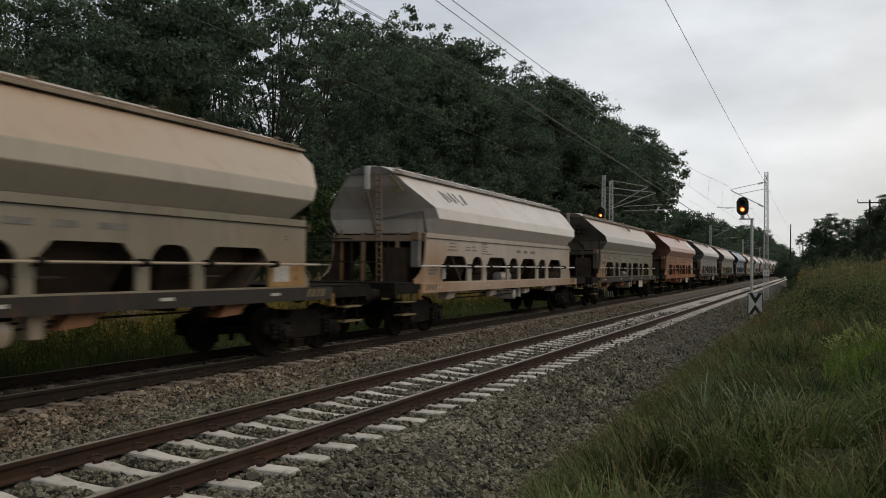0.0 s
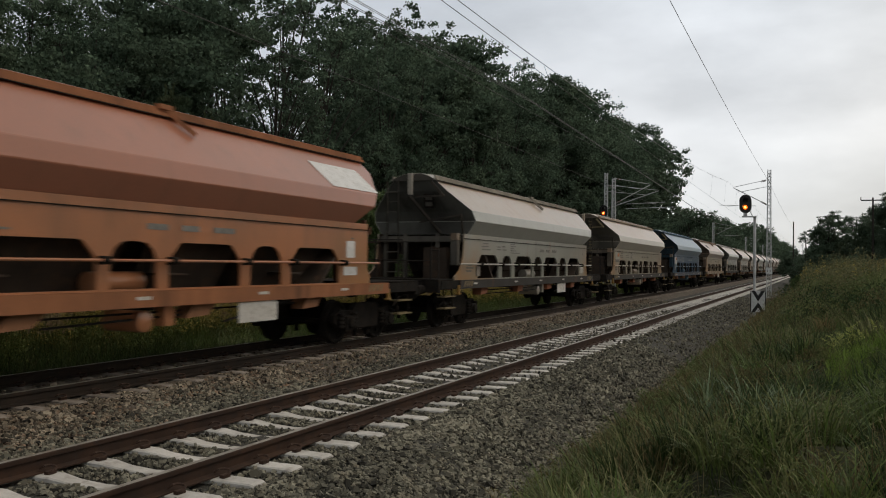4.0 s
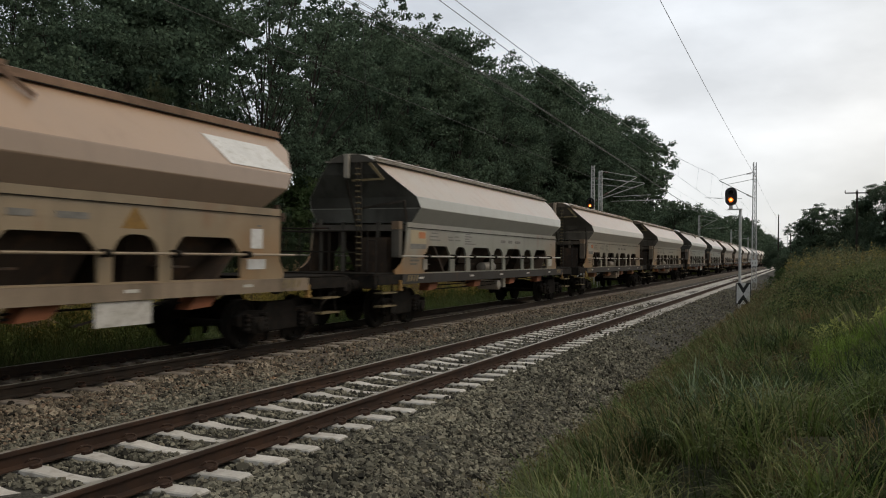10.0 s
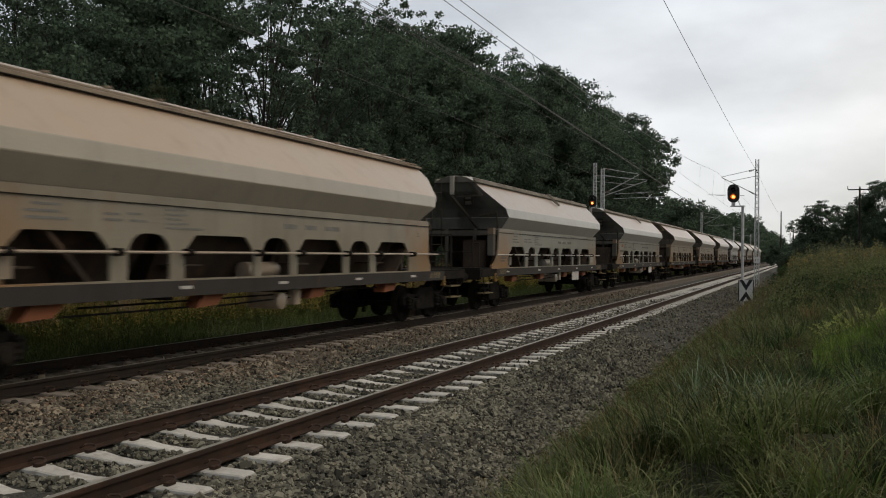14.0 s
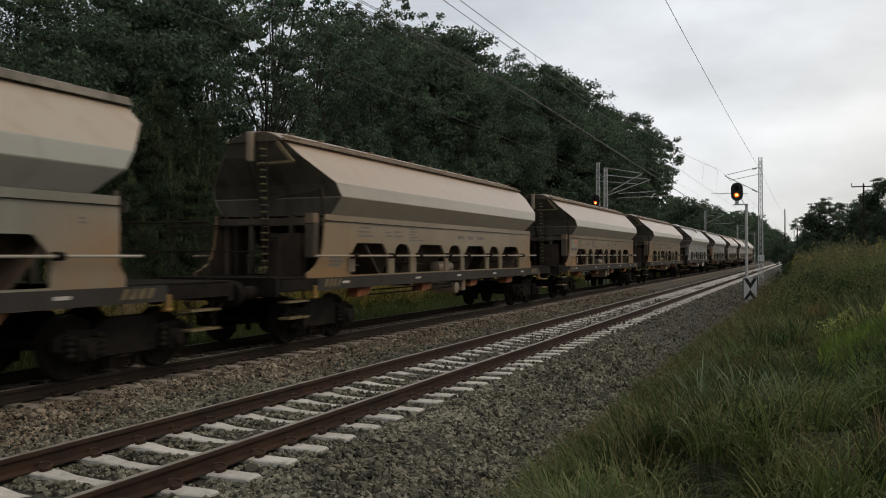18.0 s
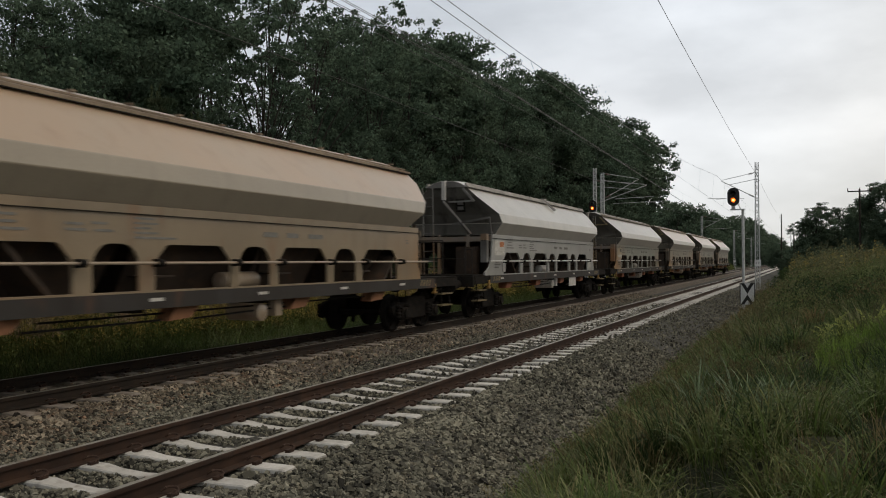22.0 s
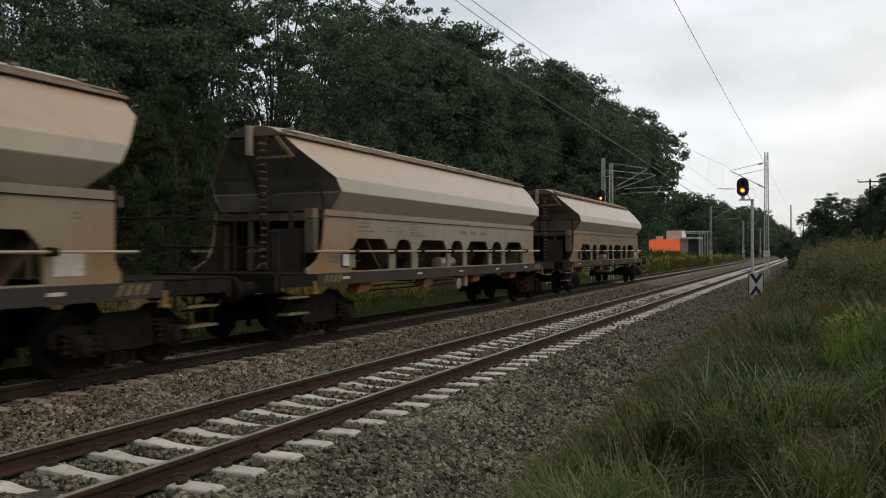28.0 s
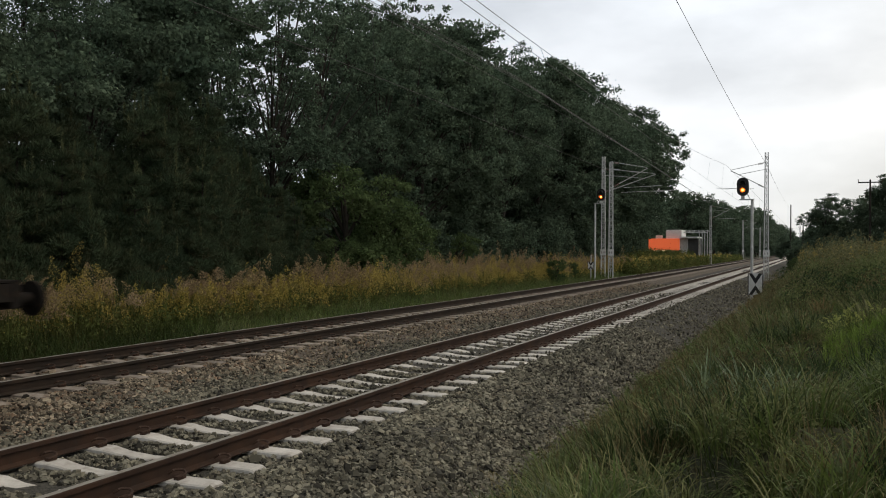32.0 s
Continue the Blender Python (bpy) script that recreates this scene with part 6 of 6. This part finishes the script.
def tussocks(name, n, area, spots, per, r, height, width, mat, label, bend, lean, floor=0.0, power=1.3, avoid=((6.0, 11.2, 0.9, 1.4), (7.5, 14.2, 1.5, 2.0))):
    """Dense tufts that stand apart, thick in the patches named and thin elsewhere; each has its own size."""
    c = bank_spots(n, *area, power)
    near = around(c, *spots) if spots else np.ones(n)
    c = c[rng.uniform(0, 1, n) < np.maximum(near, floor) * (1 - around(c, *avoid))]
    c = c[((c[:, 0] - 5.83) ** 2 + c[:, 1] ** 2 > 9) & (c[:, 0] > 3.05 + 0.12 * np.sin(c[:, 1] * 2.3))]
    m = len(c)
    size = rng.uniform(0.55, 1.3, (m, 1)) * (0.45 + 0.55 * edge(c))[:, None]
    a = rng.uniform(0, math.tau, (m, per))
    d = r * size * np.sqrt(rng.uniform(0, 1, (m, per)))
    p = np.stack([c[:, :1] + d * np.cos(a), c[:, 1:] + d * np.sin(a)], -1).reshape(-1, 2)
    h = (height * size * rng.uniform(0.55, 1.15, (m, per))).reshape(-1)
    foot = np.repeat(land(c[:, 0]) + knoll(c), per)
    return blades(name, p, h, width, mat, label, bend, 6, lean, base=foot, heading=a.reshape(-1))


BANK = (3.1, 9.5, 3.2, 27)
tussocks("bank_grass", 1500, BANK, [(3.9, 7.0, 0.5, 2.0), (4.6, 5.4, 0.7, 1.2), (4.3, 11.5, 0.5, 3.0), (6.4, 10.0, 0.8, 1.5), (7.2, 6.5, 0.8, 1.2)], 72, 0.17, 0.50, 0.011, M_GRASS, "arching green grass tussocks on the bank", 1.9, 0.30, 0.24)
# dark tussocks placed where the hollow should look shaded
tussocks("dark_sedge", 1050, BANK, [(5.9, 11.0, 0.8, 1.6), (6.3, 9.0, 0.45, 0.9),  (5.0, 12.0, 0.5, 1.4), (6.9, 11.0, 0.8, 1.2), (5.2, 6.9, 0.35, 0.5), (4.0, 9.2, 0.3, 0.7), (6.2, 6.2, 0.4, 0.5), (3.9, 5.8, 0.5, 1.2), (4.5, 7.6, 0.3, 0.5), (6.9, 8.4, 0.4, 0.6)], 80, 0.20, 0.56, 0.012, M_SEDGE, "dark green sedge tussocks that paint the shade of a bank hollow", 1.3, 0.25, 0.05, avoid=())
tussocks("pale_grass", 760, BANK, [(4.15, 6.2, 0.35, 1.1), (4.9, 5.6, 0.5, 0.8), (5.6, 5.9, 0.5, 0.7), (5.0, 7.6, 0.4, 0.8)], 46, 0.12, 0.60, 0.0095, M_PALE, "long pale blades that arch over the bank grass", 2.3, 0.35, 0.05)
tussocks("reed_grass", 420, BANK, [(5.15, 9.6, 0.42, 1.0), (5.45, 8.4, 0.32, 0.8), (5.7, 7.4, 0.25, 0.6), (4.85, 10.6, 0.3, 0.7)], 42, 0.13, 0.66, 0.016, M_REED, "bluish broad-bladed grass tussocks on the bank", 1.3, 0.18, 0.02)
tussocks("dry_tussock_grass", 800, BANK, [(4.45, 8.4, 0.5, 1.1), (4.9, 7.2, 0.5, 0.6), (6.5, 7.6, 0.7, 0.9), (6.3, 5.9, 0.5, 0.7), (7.0, 9.8, 0.5, 0.8), (3.6, 15.0, 0.35, 6.0), (7.4, 8.8, 0.8, 1.2)], 60, 0.17, 0.46, 0.009, M_DRY, "withered brownish grass tussocks on the bank", 1.9, 0.40, 0.10)
tussocks("mid_grass", 900, (3.6, 13.0, 13, 48), [(4.6, 20, 0.7, 5), (8.6, 24, 1.2, 3), (5.2, 34, 0.7, 6), (7.4, 14.5, 0.9, 1.5), (9.5, 15, 1.5, 3)], 46, 0.22, 0.60, 0.014, M_GREYWEED, "yellow-green grass farther along the bank", 1.3, 0.28, 0.05, 1.2)
tussocks("edge_grass", 700, (3.1, 5.0, 9, 48), [(3.55, 13, 0.45, 4), (3.7, 24, 0.55, 8), (4.0, 40, 0.7, 12)], 40, 0.20, 0.46, 0.010, M_DRY, "withered brown grass along the ballast edge", 1.5, 0.45, 0.05, 1.2)
tussocks("dark_hollow_grass", 700, (4.4, 13.0, 15, 40), [(5.4, 15, 0.8, 2.0), (7.8, 18, 1.6, 1.2), (7.8, 25, 1.6, 1.8), (5.6, 25, 0.7, 2.0), (6.0, 31, 1.0, 2.0)], 50, 0.24, 0.55, 0.015, M_SEDGE, "grass in the hollows of the bank, dark green to imitate shade", 1.2, 0.28, 0.06, 1.2, ())
p = np.stack([rng.uniform(3.0, 13.0, 22000), rng.uniform(-11, 3.2, 22000)], 1)
blades("trodden_turf", p, 0.15, 0.015, M_GRASS, "short trodden grass round the stand", 1.4, 2, 0.6)
p = np.concatenate([scatter(1.3, 3.0, -9, 3.5, 2500), off_rails(scatter(-1.3, 1.3, -8, 2.5, 2500), 0)])
blocks("stones_behind", off_sleepers(p, 0, FA), 0.024, M_STONE, "grey crushed stones of the near track")
p, a, g = tufts(300, 3.0, 9.0, 3.0, 40, 12, 0.2)
blades("dry_stalks", p, 0.40 * g * (0.4 + 0.6 * edge(p)), 0.006, M_STRAW, "dry straw-coloured stalks in the bank grass", 1.5, 5, 0.45, heading=a)
p = bank_spots(9000, 2.95, 4.6, 3.0, 40, 1.5)
blades("dry_edge_grass", p, 0.16 * rng.lognormal(0, 0.35, len(p)), 0.006, M_STRAW, "withered low grass along the ballast edge", 1.7, 3, 0.6)
p = bank_spots(2600, 3.3, 9.0, 4.0, 26, 1.2)
p = p[patch(p, 1.0, 3) > 0.45]
plumes("bank_herbs", p, 0.30, M_HERB, "low leafy herbs in the bank grass", 70, 0.16, 0.05, 0.03, "weeds")
p = bank_spots(800, 3.2, 6.0, 8.5, 30, 1.3)
p = p[patch(p, 1.2, 6) > 0.55]
plumes("withered_weeds", p, 0.45 * (0.4 + 0.6 * edge(p)), M_BROWN, "brown withered weeds along the ballast edge", 46, 0.13, 0.3, 0.030, "weeds")


def mounds(name, n, x0, x1, y0, y1, height, mat, label, leaf, per, seed):
    """Rounded masses of tall weeds, leafy from the ground to the top."""
    c = bank_spots(n, x0, x1, y0, y1, 1.3)
    c = c[(c[:, 1] > 19) | (c[:, 0] < 5.6)]
    r = rng.uniform(0.5, 1.25, len(c))
    clear = (c[:, 0] - 0.85 * r > 5.83 - 0.05 * c[:, 1]) | (c[:, 1] > 42)
    c, r = c[clear], r[clear]
    n = len(c)
    d = rng.normal(size=(n, per, 3))
    d /= np.linalg.norm(d, axis=2)[..., None]
    d[..., 2] = np.abs(d[..., 2])
    q = rng.uniform(0.72, 1.08, (n, per, 1)) * d
    hgt = height * rng.uniform(0.4, 1.35, n)
    P = np.stack([c[:, :1] + q[..., 0] * r[:, None], c[:, 1:] + q[..., 1] * r[:, None], (land(c[:, 0]) + knoll(c))[:, None] + q[..., 2] * hgt[:, None]], -1).reshape(-1, 3)
    v, f = slivers(P, leaf, rng, 0.6)
    return tagged(new(name, raw_mesh(name, v, f, mat)), label, "weeds", kind="stuff")


mounds("bank_weeds", 90, 5.4, 15.0, 34, 100, 1.25, M_YWEED, "rounded masses of tall weeds on the bank", 0.09, 700, 1)
mounds("near_bank_weeds", 34, 4.6, 11.0, 22, 40, 0.95, M_HERB, "dull green rounded weeds on the bank", 0.05, 1800, 4)
mounds("grey_green_weeds", 46, 4.9, 12.0, 24, 62, 1.15, M_GREYWEED, "grey-green feathery weeds on the bank", 0.055, 1900, 2)
mounds("dark_leafy_weeds", 40, 4.6, 11.0, 22, 60, 0.95, M_SEDGE, "dark leafy weeds on the bank", 0.07, 1200, 5)
mounds("brown_weeds", 34, 3.9, 12.0, 20, 80, 0.85, M_BROWN, "browned seed heads of weeds on the bank", 0.05, 1200, 3)
p = bank_spots(2600, 5.4, 15.0, 34, 105, 1.2)
p = p[patch(p, 2.4, 5) > 0.30]
plumes("tall_bank_weeds", p, np.interp(p[:, 0], [4.6, 6.0, 8.0, 11.0], [0.6, 1.5, 1.35, 0.95]) * (0.75 + 0.4 * patch(p, 2.0, 3)), M_GREYWEED, "tall feathery weeds along the bank", 70, 0.34, 0.15, 0.075, "weeds")
p = bank_spots(190, 5.2, 14.0, 30, 90, 1.0)
p = p[patch(p, 3.0, 2) > 0.5]
plumes("bank_goldenrod", p, 1.45, M_GOLDEN, "yellow flowering weeds on the bank", 50, 0.2, 0.6, 0.05)
p = bank_spots(150, 6.1, 9.2, 14.4, 16.6, 1.0)
plumes("yellow_mustard", p, 0.36, M_MUSTARD, "bright yellow-green flowering weeds on the bank", 44, 0.07, 0.55, 0.03)
p = bank_spots(9000, 6.0, 9.0, 12.4, 16.0, 1.0)
blades("bright_lawn", p, 0.22, 0.010, M_LAWN, "bright green grass below the flowering weeds", 1.2, 3, 0.3)


# ---------------------------------------------------------------- masts, signals, wires
def lattice_mast(label, x, y, h, arm_x, z0=-0.5, turn=1):
    t = thing("overhead_line_mast", label, "mast", pose(x, y, z0), group="overhead line masts")
    for s in (-1, 1):
        bm = bmesh.new()
        w0, w1 = 0.16, 0.10
        beam(bm, (0.0, s * w0 * 0.2, 0), (0.0, s * w1 * 0.2, h), 0.02, 0.02)
        loft(bm, [[Vector((dx + s * w, dy, z)) for dx, dy in ((-0.035, -0.06), (0.035, -0.06), (0.035, 0.06), (-0.035, 0.06))] for z, w in ((0, w0), (h, w1))])
        part("leg", bm, M_SILVER, t)
    k = 0
    z = 0.6
    bm = bmesh.new()
    while z < h - 0.2:
        w = 0.16 - 0.06 * z / h
        beam(bm, (-w, 0, z), (w, 0, z + 0.45), 0.010, 0.03)
        beam(bm, (w, 0.03, z), (-w, 0.03, z + 0.45), 0.010, 0.03)
        z += 0.45
    tagged(part("lacing", bm, M_SILVER, t), kind="stuff")
    bm = bmesh.new()
    box(bm, -0.4, -0.3, -0.3, 0.4, 0.3, 0.15)
    part("foot", bm, M_SLEEPER_OLD, t)
    d = arm_x - x
    sgn = 1 if d > 0 else -1
    bm = bmesh.new()
    bar(bm, (0, 0, 6.75 - z0 - 0.5), (d * 0.86, 0, 8.1 - z0 - 0.5), 0.03, 8)
    part("cantilever_arm", bm, M_SILVER, t)
    bm = bmesh.new()
    bar(bm, (0, 0, 8.65 - z0 - 0.5), (d * 0.84, 0, 8.15 - z0 - 0.5), 0.022, 6)
    bar(bm, (0, 0, 8.15 - z0 - 0.5), (d * 0.66, 0, 7.80 - z0 - 0.5), 0.022, 6)
    part("top_tie", bm, M_SILVER, t)
    bm = bmesh.new()
    bar(bm, (d * 0.3, 0, 6.75 - z0 - 0.5), (d * 1.2, 0, 6.85 - z0 - 0.5), 0.02, 6)
    bar(bm, (d * 0.75, 0, 6.80 - z0 - 0.5), (d * 1.0, 0, 6.25 - z0), 0.014, 6)
    part("registration_arm", bm, M_SILVER, t)
    for k in range(2):
        bm = bmesh.new()
        for q in range(5):
            z = 0
            c = Vector((sgn * (0.25 + q * 0.07), 0, (6.75 + (0.25 + q * 0.07) / abs(d) * 1.5 if k == 0 else 8.62 - (0.25 + q * 0.07) / abs(d) * 0.55) - z0 - 0.5))
            bar(bm, c - Vector((0.02, 0, 0)), c + Vector((0.02, 0, 0)), 0.07, 10)
        part("insulator", bm, M_INSUL, t, "brown ribbed insulator")
    bm = bmesh.new()
    box(bm, -0.2, -0.12, 1.85, 0.24, -0.1, 2.3)
    plate = part("number_plate", bm, M_WHITE, t, "white plate with dark bars")
    bm = bmesh.new()
    for dx, dz in ((-0.12, 1.95), (0.06, 1.95)):
        box(bm, dx + 0.01, -0.126, dz + 0.05, dx + 0.06, -0.121, dz + 0.19)
    part("plate_marking", bm, M_TEXT, plate)
    return t


lattice_mast("galvanised lattice mast with a catenary arm beside the near track", 2.85, 65, 9.35, 0.0)
lattice_mast("galvanised lattice mast with a catenary arm before the wood", -7.5, 61, 8.6, TRACK_B)
lattice_mast("lattice mast behind the farther signal", -9.2, 66, 9.6, TRACK_B)
lattice_mast("distant overhead line mast beside the near track", 2.9, 255, 9.3, 0.0)
for y in (127, 190, 255):
    lattice_mast("distant overhead line mast beside the far track", -7.5, y, 8.6, TRACK_B)
lattice_mast("overhead line mast beside the far track", -7.5, -55, 8.6, TRACK_B)


def colour_light(label, x, y, z_ground, top, side):
    """A colour light signal: post, bracket, oval head with hoods, one amber lamp lit."""
    t = thing("railway_signal", label, "railway signal", pose(x, y, z_ground), group="colour light signals")
    h = top - z_ground
    bm = bmesh.new()
    bar(bm, (0, 0, -0.4), (0, 0, h - 1.0), 0.065, 12)
    part("post", bm, M_SILVER, t, smooth=40)
    bm = bmesh.new()
    box(bm, min(-0.56 * side, 0.08 * side), -0.16, h - 1.05, max(-0.56 * side, 0.08 * side), 0.16, h - 1.0)
    box(bm, -0.42 * side - 0.08, -0.1, h - 1.0, -0.42 * side + 0.08, 0.1, h - 0.85)
    bar(bm, (-0.10 * side, 0.1, h - 1.0), (-0.30 * side, 0.1, h - 0.6), 0.02, 6)
    part("bracket", bm, M_SILVER, t)
    c = -0.42 * side
    bm = bmesh.new()
    out = []
    for k in range(20):
        a = k * math.tau / 20
        out.append((0.27 * math.cos(a), 0.16 * (1 if math.sin(a) > 0 else -1) * (math.sin(a) != 0) + 0.27 * math.sin(a)))
    loft(bm, [[Vector((c + p, yy, h - 0.42 + q)) for p, q in out] for yy in (-0.06, 0.0, 0.16)])
    head = part("signal_head", bm, M_BLACK, t, "black oval signal head")
    for z, lit in ((h - 0.26, False), (h - 0.58, True)):
        bm = bmesh.new()
        arc = [math.pi * (-0.1 + 1.2 * k / 16) for k in range(17)]
        loop = [(math.cos(q) * 0.125, math.sin(q) * 0.125) for q in arc] + [(math.cos(q) * 0.137, math.sin(q) * 0.137) for q in arc[::-1]]
        loft(bm, [[Vector((c + px, yy, z + pz)) for px, pz in loop] for yy in (-0.32, -0.06)])
        part("hood", bm, M_BLACK, head)
        bm = bmesh.new()
        rings = [[Vector((c + r * math.cos(k * math.tau / 16), yy, z + r * math.sin(k * math.tau / 16))) for k in range(16)] for yy, r in ((-0.062, 0.10), (-0.085, 0.075), (-0.095, 0.03))]
        loft(bm, rings)
        lens = part("lens", bm, M_AMBER if lit else M_BLACK, head, "lit amber lens" if lit else "dark lens")
        if lit:
            bm = bmesh.new()
            loft(bm, [[Vector((c + r * math.cos(k * math.tau / 12), yy, z + r * math.sin(k * math.tau / 12))) for k in range(12)] for yy, r in ((-0.09, 0.055), (-0.105, 0.05), (-0.112, 0.03))])
            part("lens_core", bm, M_CORE, head, "bright core of the amber light")
    return t


def kilometre_board(parent, x, y, z, w, h):
    """White board with black triangles."""
    bm = bmesh.new()
    box(bm, x - w / 2, y - 0.02, z, x + w / 2, y, z + h)
    board = part("warning_board", bm, M_WHITE, parent, "white board with black triangles")
    bm = bmesh.new()
    for tri in ([(0.06, 1), (0.5, 0.50), (0.94, 1), (0.70, 1), (0.5, 0.77), (0.30, 1)], [(0.06, 0), (0.5, 0.46), (0.94, 0), (0.70, 0), (0.5, 0.22), (0.30, 0)]):
        loft(bm, [[Vector((x - w / 2 + w * a, yy, z + h * b)) for a, b in tri] for yy in (y - 0.030, y - 0.0205)])
    for bx in ((0, 0, 0.06, 1), (0.94, 0, 1, 1)):
        box(bm, x - w / 2 + w * bx[0], y - 0.026, z, x - w / 2 + w * bx[2], y - 0.0205, z + h)
    part("board_triangles", bm, M_BLACK, board)


near_signal = colour_light("colour light signal showing amber beside the near track", 3.28, 42, -0.5, 5.2, 1)
kilometre_board(near_signal, 0.17, -0.08, 0.22, 0.68, 1.0)
far_signal = colour_light("colour light signal showing amber before the wood", -8.42, 60, -0.5, 6.13, -1)
post = thing("warning_board_post", "small white warning board with black triangles", "sign", pose(-8.71, 60, -0.5))
bm = bmesh.new()
bar(bm, (0, 0, -0.2), (0, 0, 1.9), 0.04, 8)
part("post", bm, M_SILVER, post)
kilometre_board(post, 0, -0.05, 0.85, 0.45, 0.55)


def wire(name, pts, r, label, mat=None):
    cu = bpy.data.curves.new(name, "CURVE")
    cu.dimensions, cu.bevel_depth, cu.bevel_resolution = "3D", r, 1
    sp = cu.splines.new("POLY")
    sp.points.add(len(pts) - 1)
    for q, p in zip(sp.points, pts):
        q.co = (*p, 1)
    cu.materials.append(mat or M_WIRE)
    return tagged(new(name, cu), label, "wire", group="overhead wires")


def sagging(x, z, sag, y0=-60, y1=400, span=62, phase=3, zig=0.0):
    pts = []
    for k in range(int((y1 - y0) / 6) + 1):
        y = y0 + k * 6
        u = ((y - phase) % span) / span
        pts.append((x + zig * math.cos(math.tau * (y - phase) / (2 * span)), y, z - sag * 4 * u * (1 - u)))
    return pts


for x, low, sag in ((0.0, 15.0, 1.6), (TRACK_B, 20.0, 0.25)):
    wire("contact_wire", sagging(x, 6.22, 0.05, zig=0.15), 0.0065, "copper contact wire over the track")
    wire("messenger_wire", [(p[0], p[1], 8.1 - sag * (1 - ((p[1] - low) / 50) ** 2) if abs(p[1] - low) < 50 else 8.1) for p in sagging(x, 8.1, 0.0)], 0.0075, "sagging messenger wire over the track", M_WIRE_PALE if x == 0 else M_WIRE)
    for k in range(26):
        y = 10 + k * 9.0
        top = 8.1 - sag * (1 - ((y - low) / 50) ** 2) if abs(y - low) < 50 else 8.1
        wire("dropper", [(x + 0.15 * math.cos(math.tau * (y - 3) / 124), y, 6.22), (x, y, top)], 0.004, "thin dropper between the wires")
wire("feeder_wire", sagging(2.85, 7.95, 0.25), 0.008, "feeder wire along the mast tops")
for x, z, dz in ((-7.0, 9.57, 0.017), (-7.0, 9.63, 0.017), (-7.6, 10.15, 0.008), (-7.6, 10.21, 0.008)):
    wire("feeder_wire", [(x, y, z + dz * (y - 24) if y < 40 else z + dz * 16 - 0.02 * (y - 40)) for y in range(-60, 130, 5)], 0.010, "feeder wire before the wood")


def wooden_pole(x, y, h, z0, arm, label):
    t = thing("utility_pole", label, "pole", pose(x, y, z0), group="utility poles")
    bm = bmesh.new()
    bar(bm, (0, 0, -0.5), (0, 0, h), 0.12, 10, 0.085)
    part("pole", bm, M_BARK, t)
    if arm:
        bm = bmesh.new()
        beam(bm, (-arm, 0, h - 0.25), (arm, 0, h - 0.25), 0.12, 0.12)
        part("cross_arm", bm, M_BARK, t)
        for q in (-arm, 0, arm):
            bm = bmesh.new()
            bar(bm, (q, 0, h - 0.2), (q, 0, h + 0.12), 0.05, 8, 0.03)
            part("insulator", bm, M_INSUL, t)
    return t


wooden_pole(11.5, 100, 8.4, 0.9, 1.15, "dark wooden utility pole with a cross-arm")
wooden_pole(2.7, 150, 9.3, 0.0, 0, "dark pole down the line")
wooden_pole(4.4, 170, 7.0, 0.0, 0, "dark pole down the line")


# ---------------------------------------------------------------- the orange shop with its shed
def shop():
    t = thing("roadside_building", "low building with an orange front and white roof", "building", pose(-20.4, 150, -0.5))
    def block(name, mat, label, *c):
        bm = bmesh.new()
        box(bm, *c)
        return part(name, bm, mat, t, label)
    block("wall", M_WEATHERED, "weathered grey-brown wall", 0.25, 0, -0.5, 5.35, 7, 2.196)
    block("fascia", M_FASCIA, "orange fascia lit from within", 0.15, -0.3, 2.20, 5.35, 7, 4.22)
    block("roof_box", M_WHITE, "white roof box", 3.0, 0.6, 4.224, 5.6, 6, 5.75)
    block("roof_hatch", M_LABEL, "pale roof hatch", 1.2, 0.6, 4.224, 2.2, 2, 4.8)
    block("sign_strip", M_TUBE, "lit strip below the fascia", 1.0, -0.36, 1.92, 3.6, -0.05, 2.15)
    block("annex_wall", M_SILVER, "grey annex wall", 5.36, 0.0, -0.5, 6.7, 6, 4.30)
    block("annex_roof", M_WHITE, "white canopy roof", 5.45, -1.2, 4.304, 8.5, 6, 4.55)
    block("shed_wall", M_GREY, "dark grey shed wall", 6.71, 0.5, -0.5, 8.4, 5, 4.2)
    for k in range(4):
        block("frame_post", M_SILVER, "", 8.6 + 0.42 * k, 0.1 * k, -0.5, 8.72 + 0.42 * k, 0.1 * k + 0.14, 5.6 + 0.12 * (k % 2))
    block("frame_rail", M_SILVER, "", 6.0, 0.16, 5.2, 10.0, 0.30, 5.34)
    block("frame_rail", M_SILVER, "", 6.0, 2.16, 5.5, 10.0, 2.30, 5.64)
    for k in range(5):
        block("frame_stub", M_SILVER, "", 6.2 + 0.75 * k, 0.16, 5.344, 6.32 + 0.75 * k, 0.30, 5.7)


shop()


# ---------------------------------------------------------------- what moves
def motions():
    for i, w in enumerate(train):
        walk(w, [(t, pose(TRACK_B, TAIL0 + i * PITCH - travelled(t), RAISE_B)) for t in range(33)])
    for a in axles:
        walk(a, [(k / FPS, Matrix.Translation(a.location) @ Matrix.Rotation(travelled(k / FPS) / 0.46, 4, "X")) for k in range(32 * FPS + 1)])


motions()
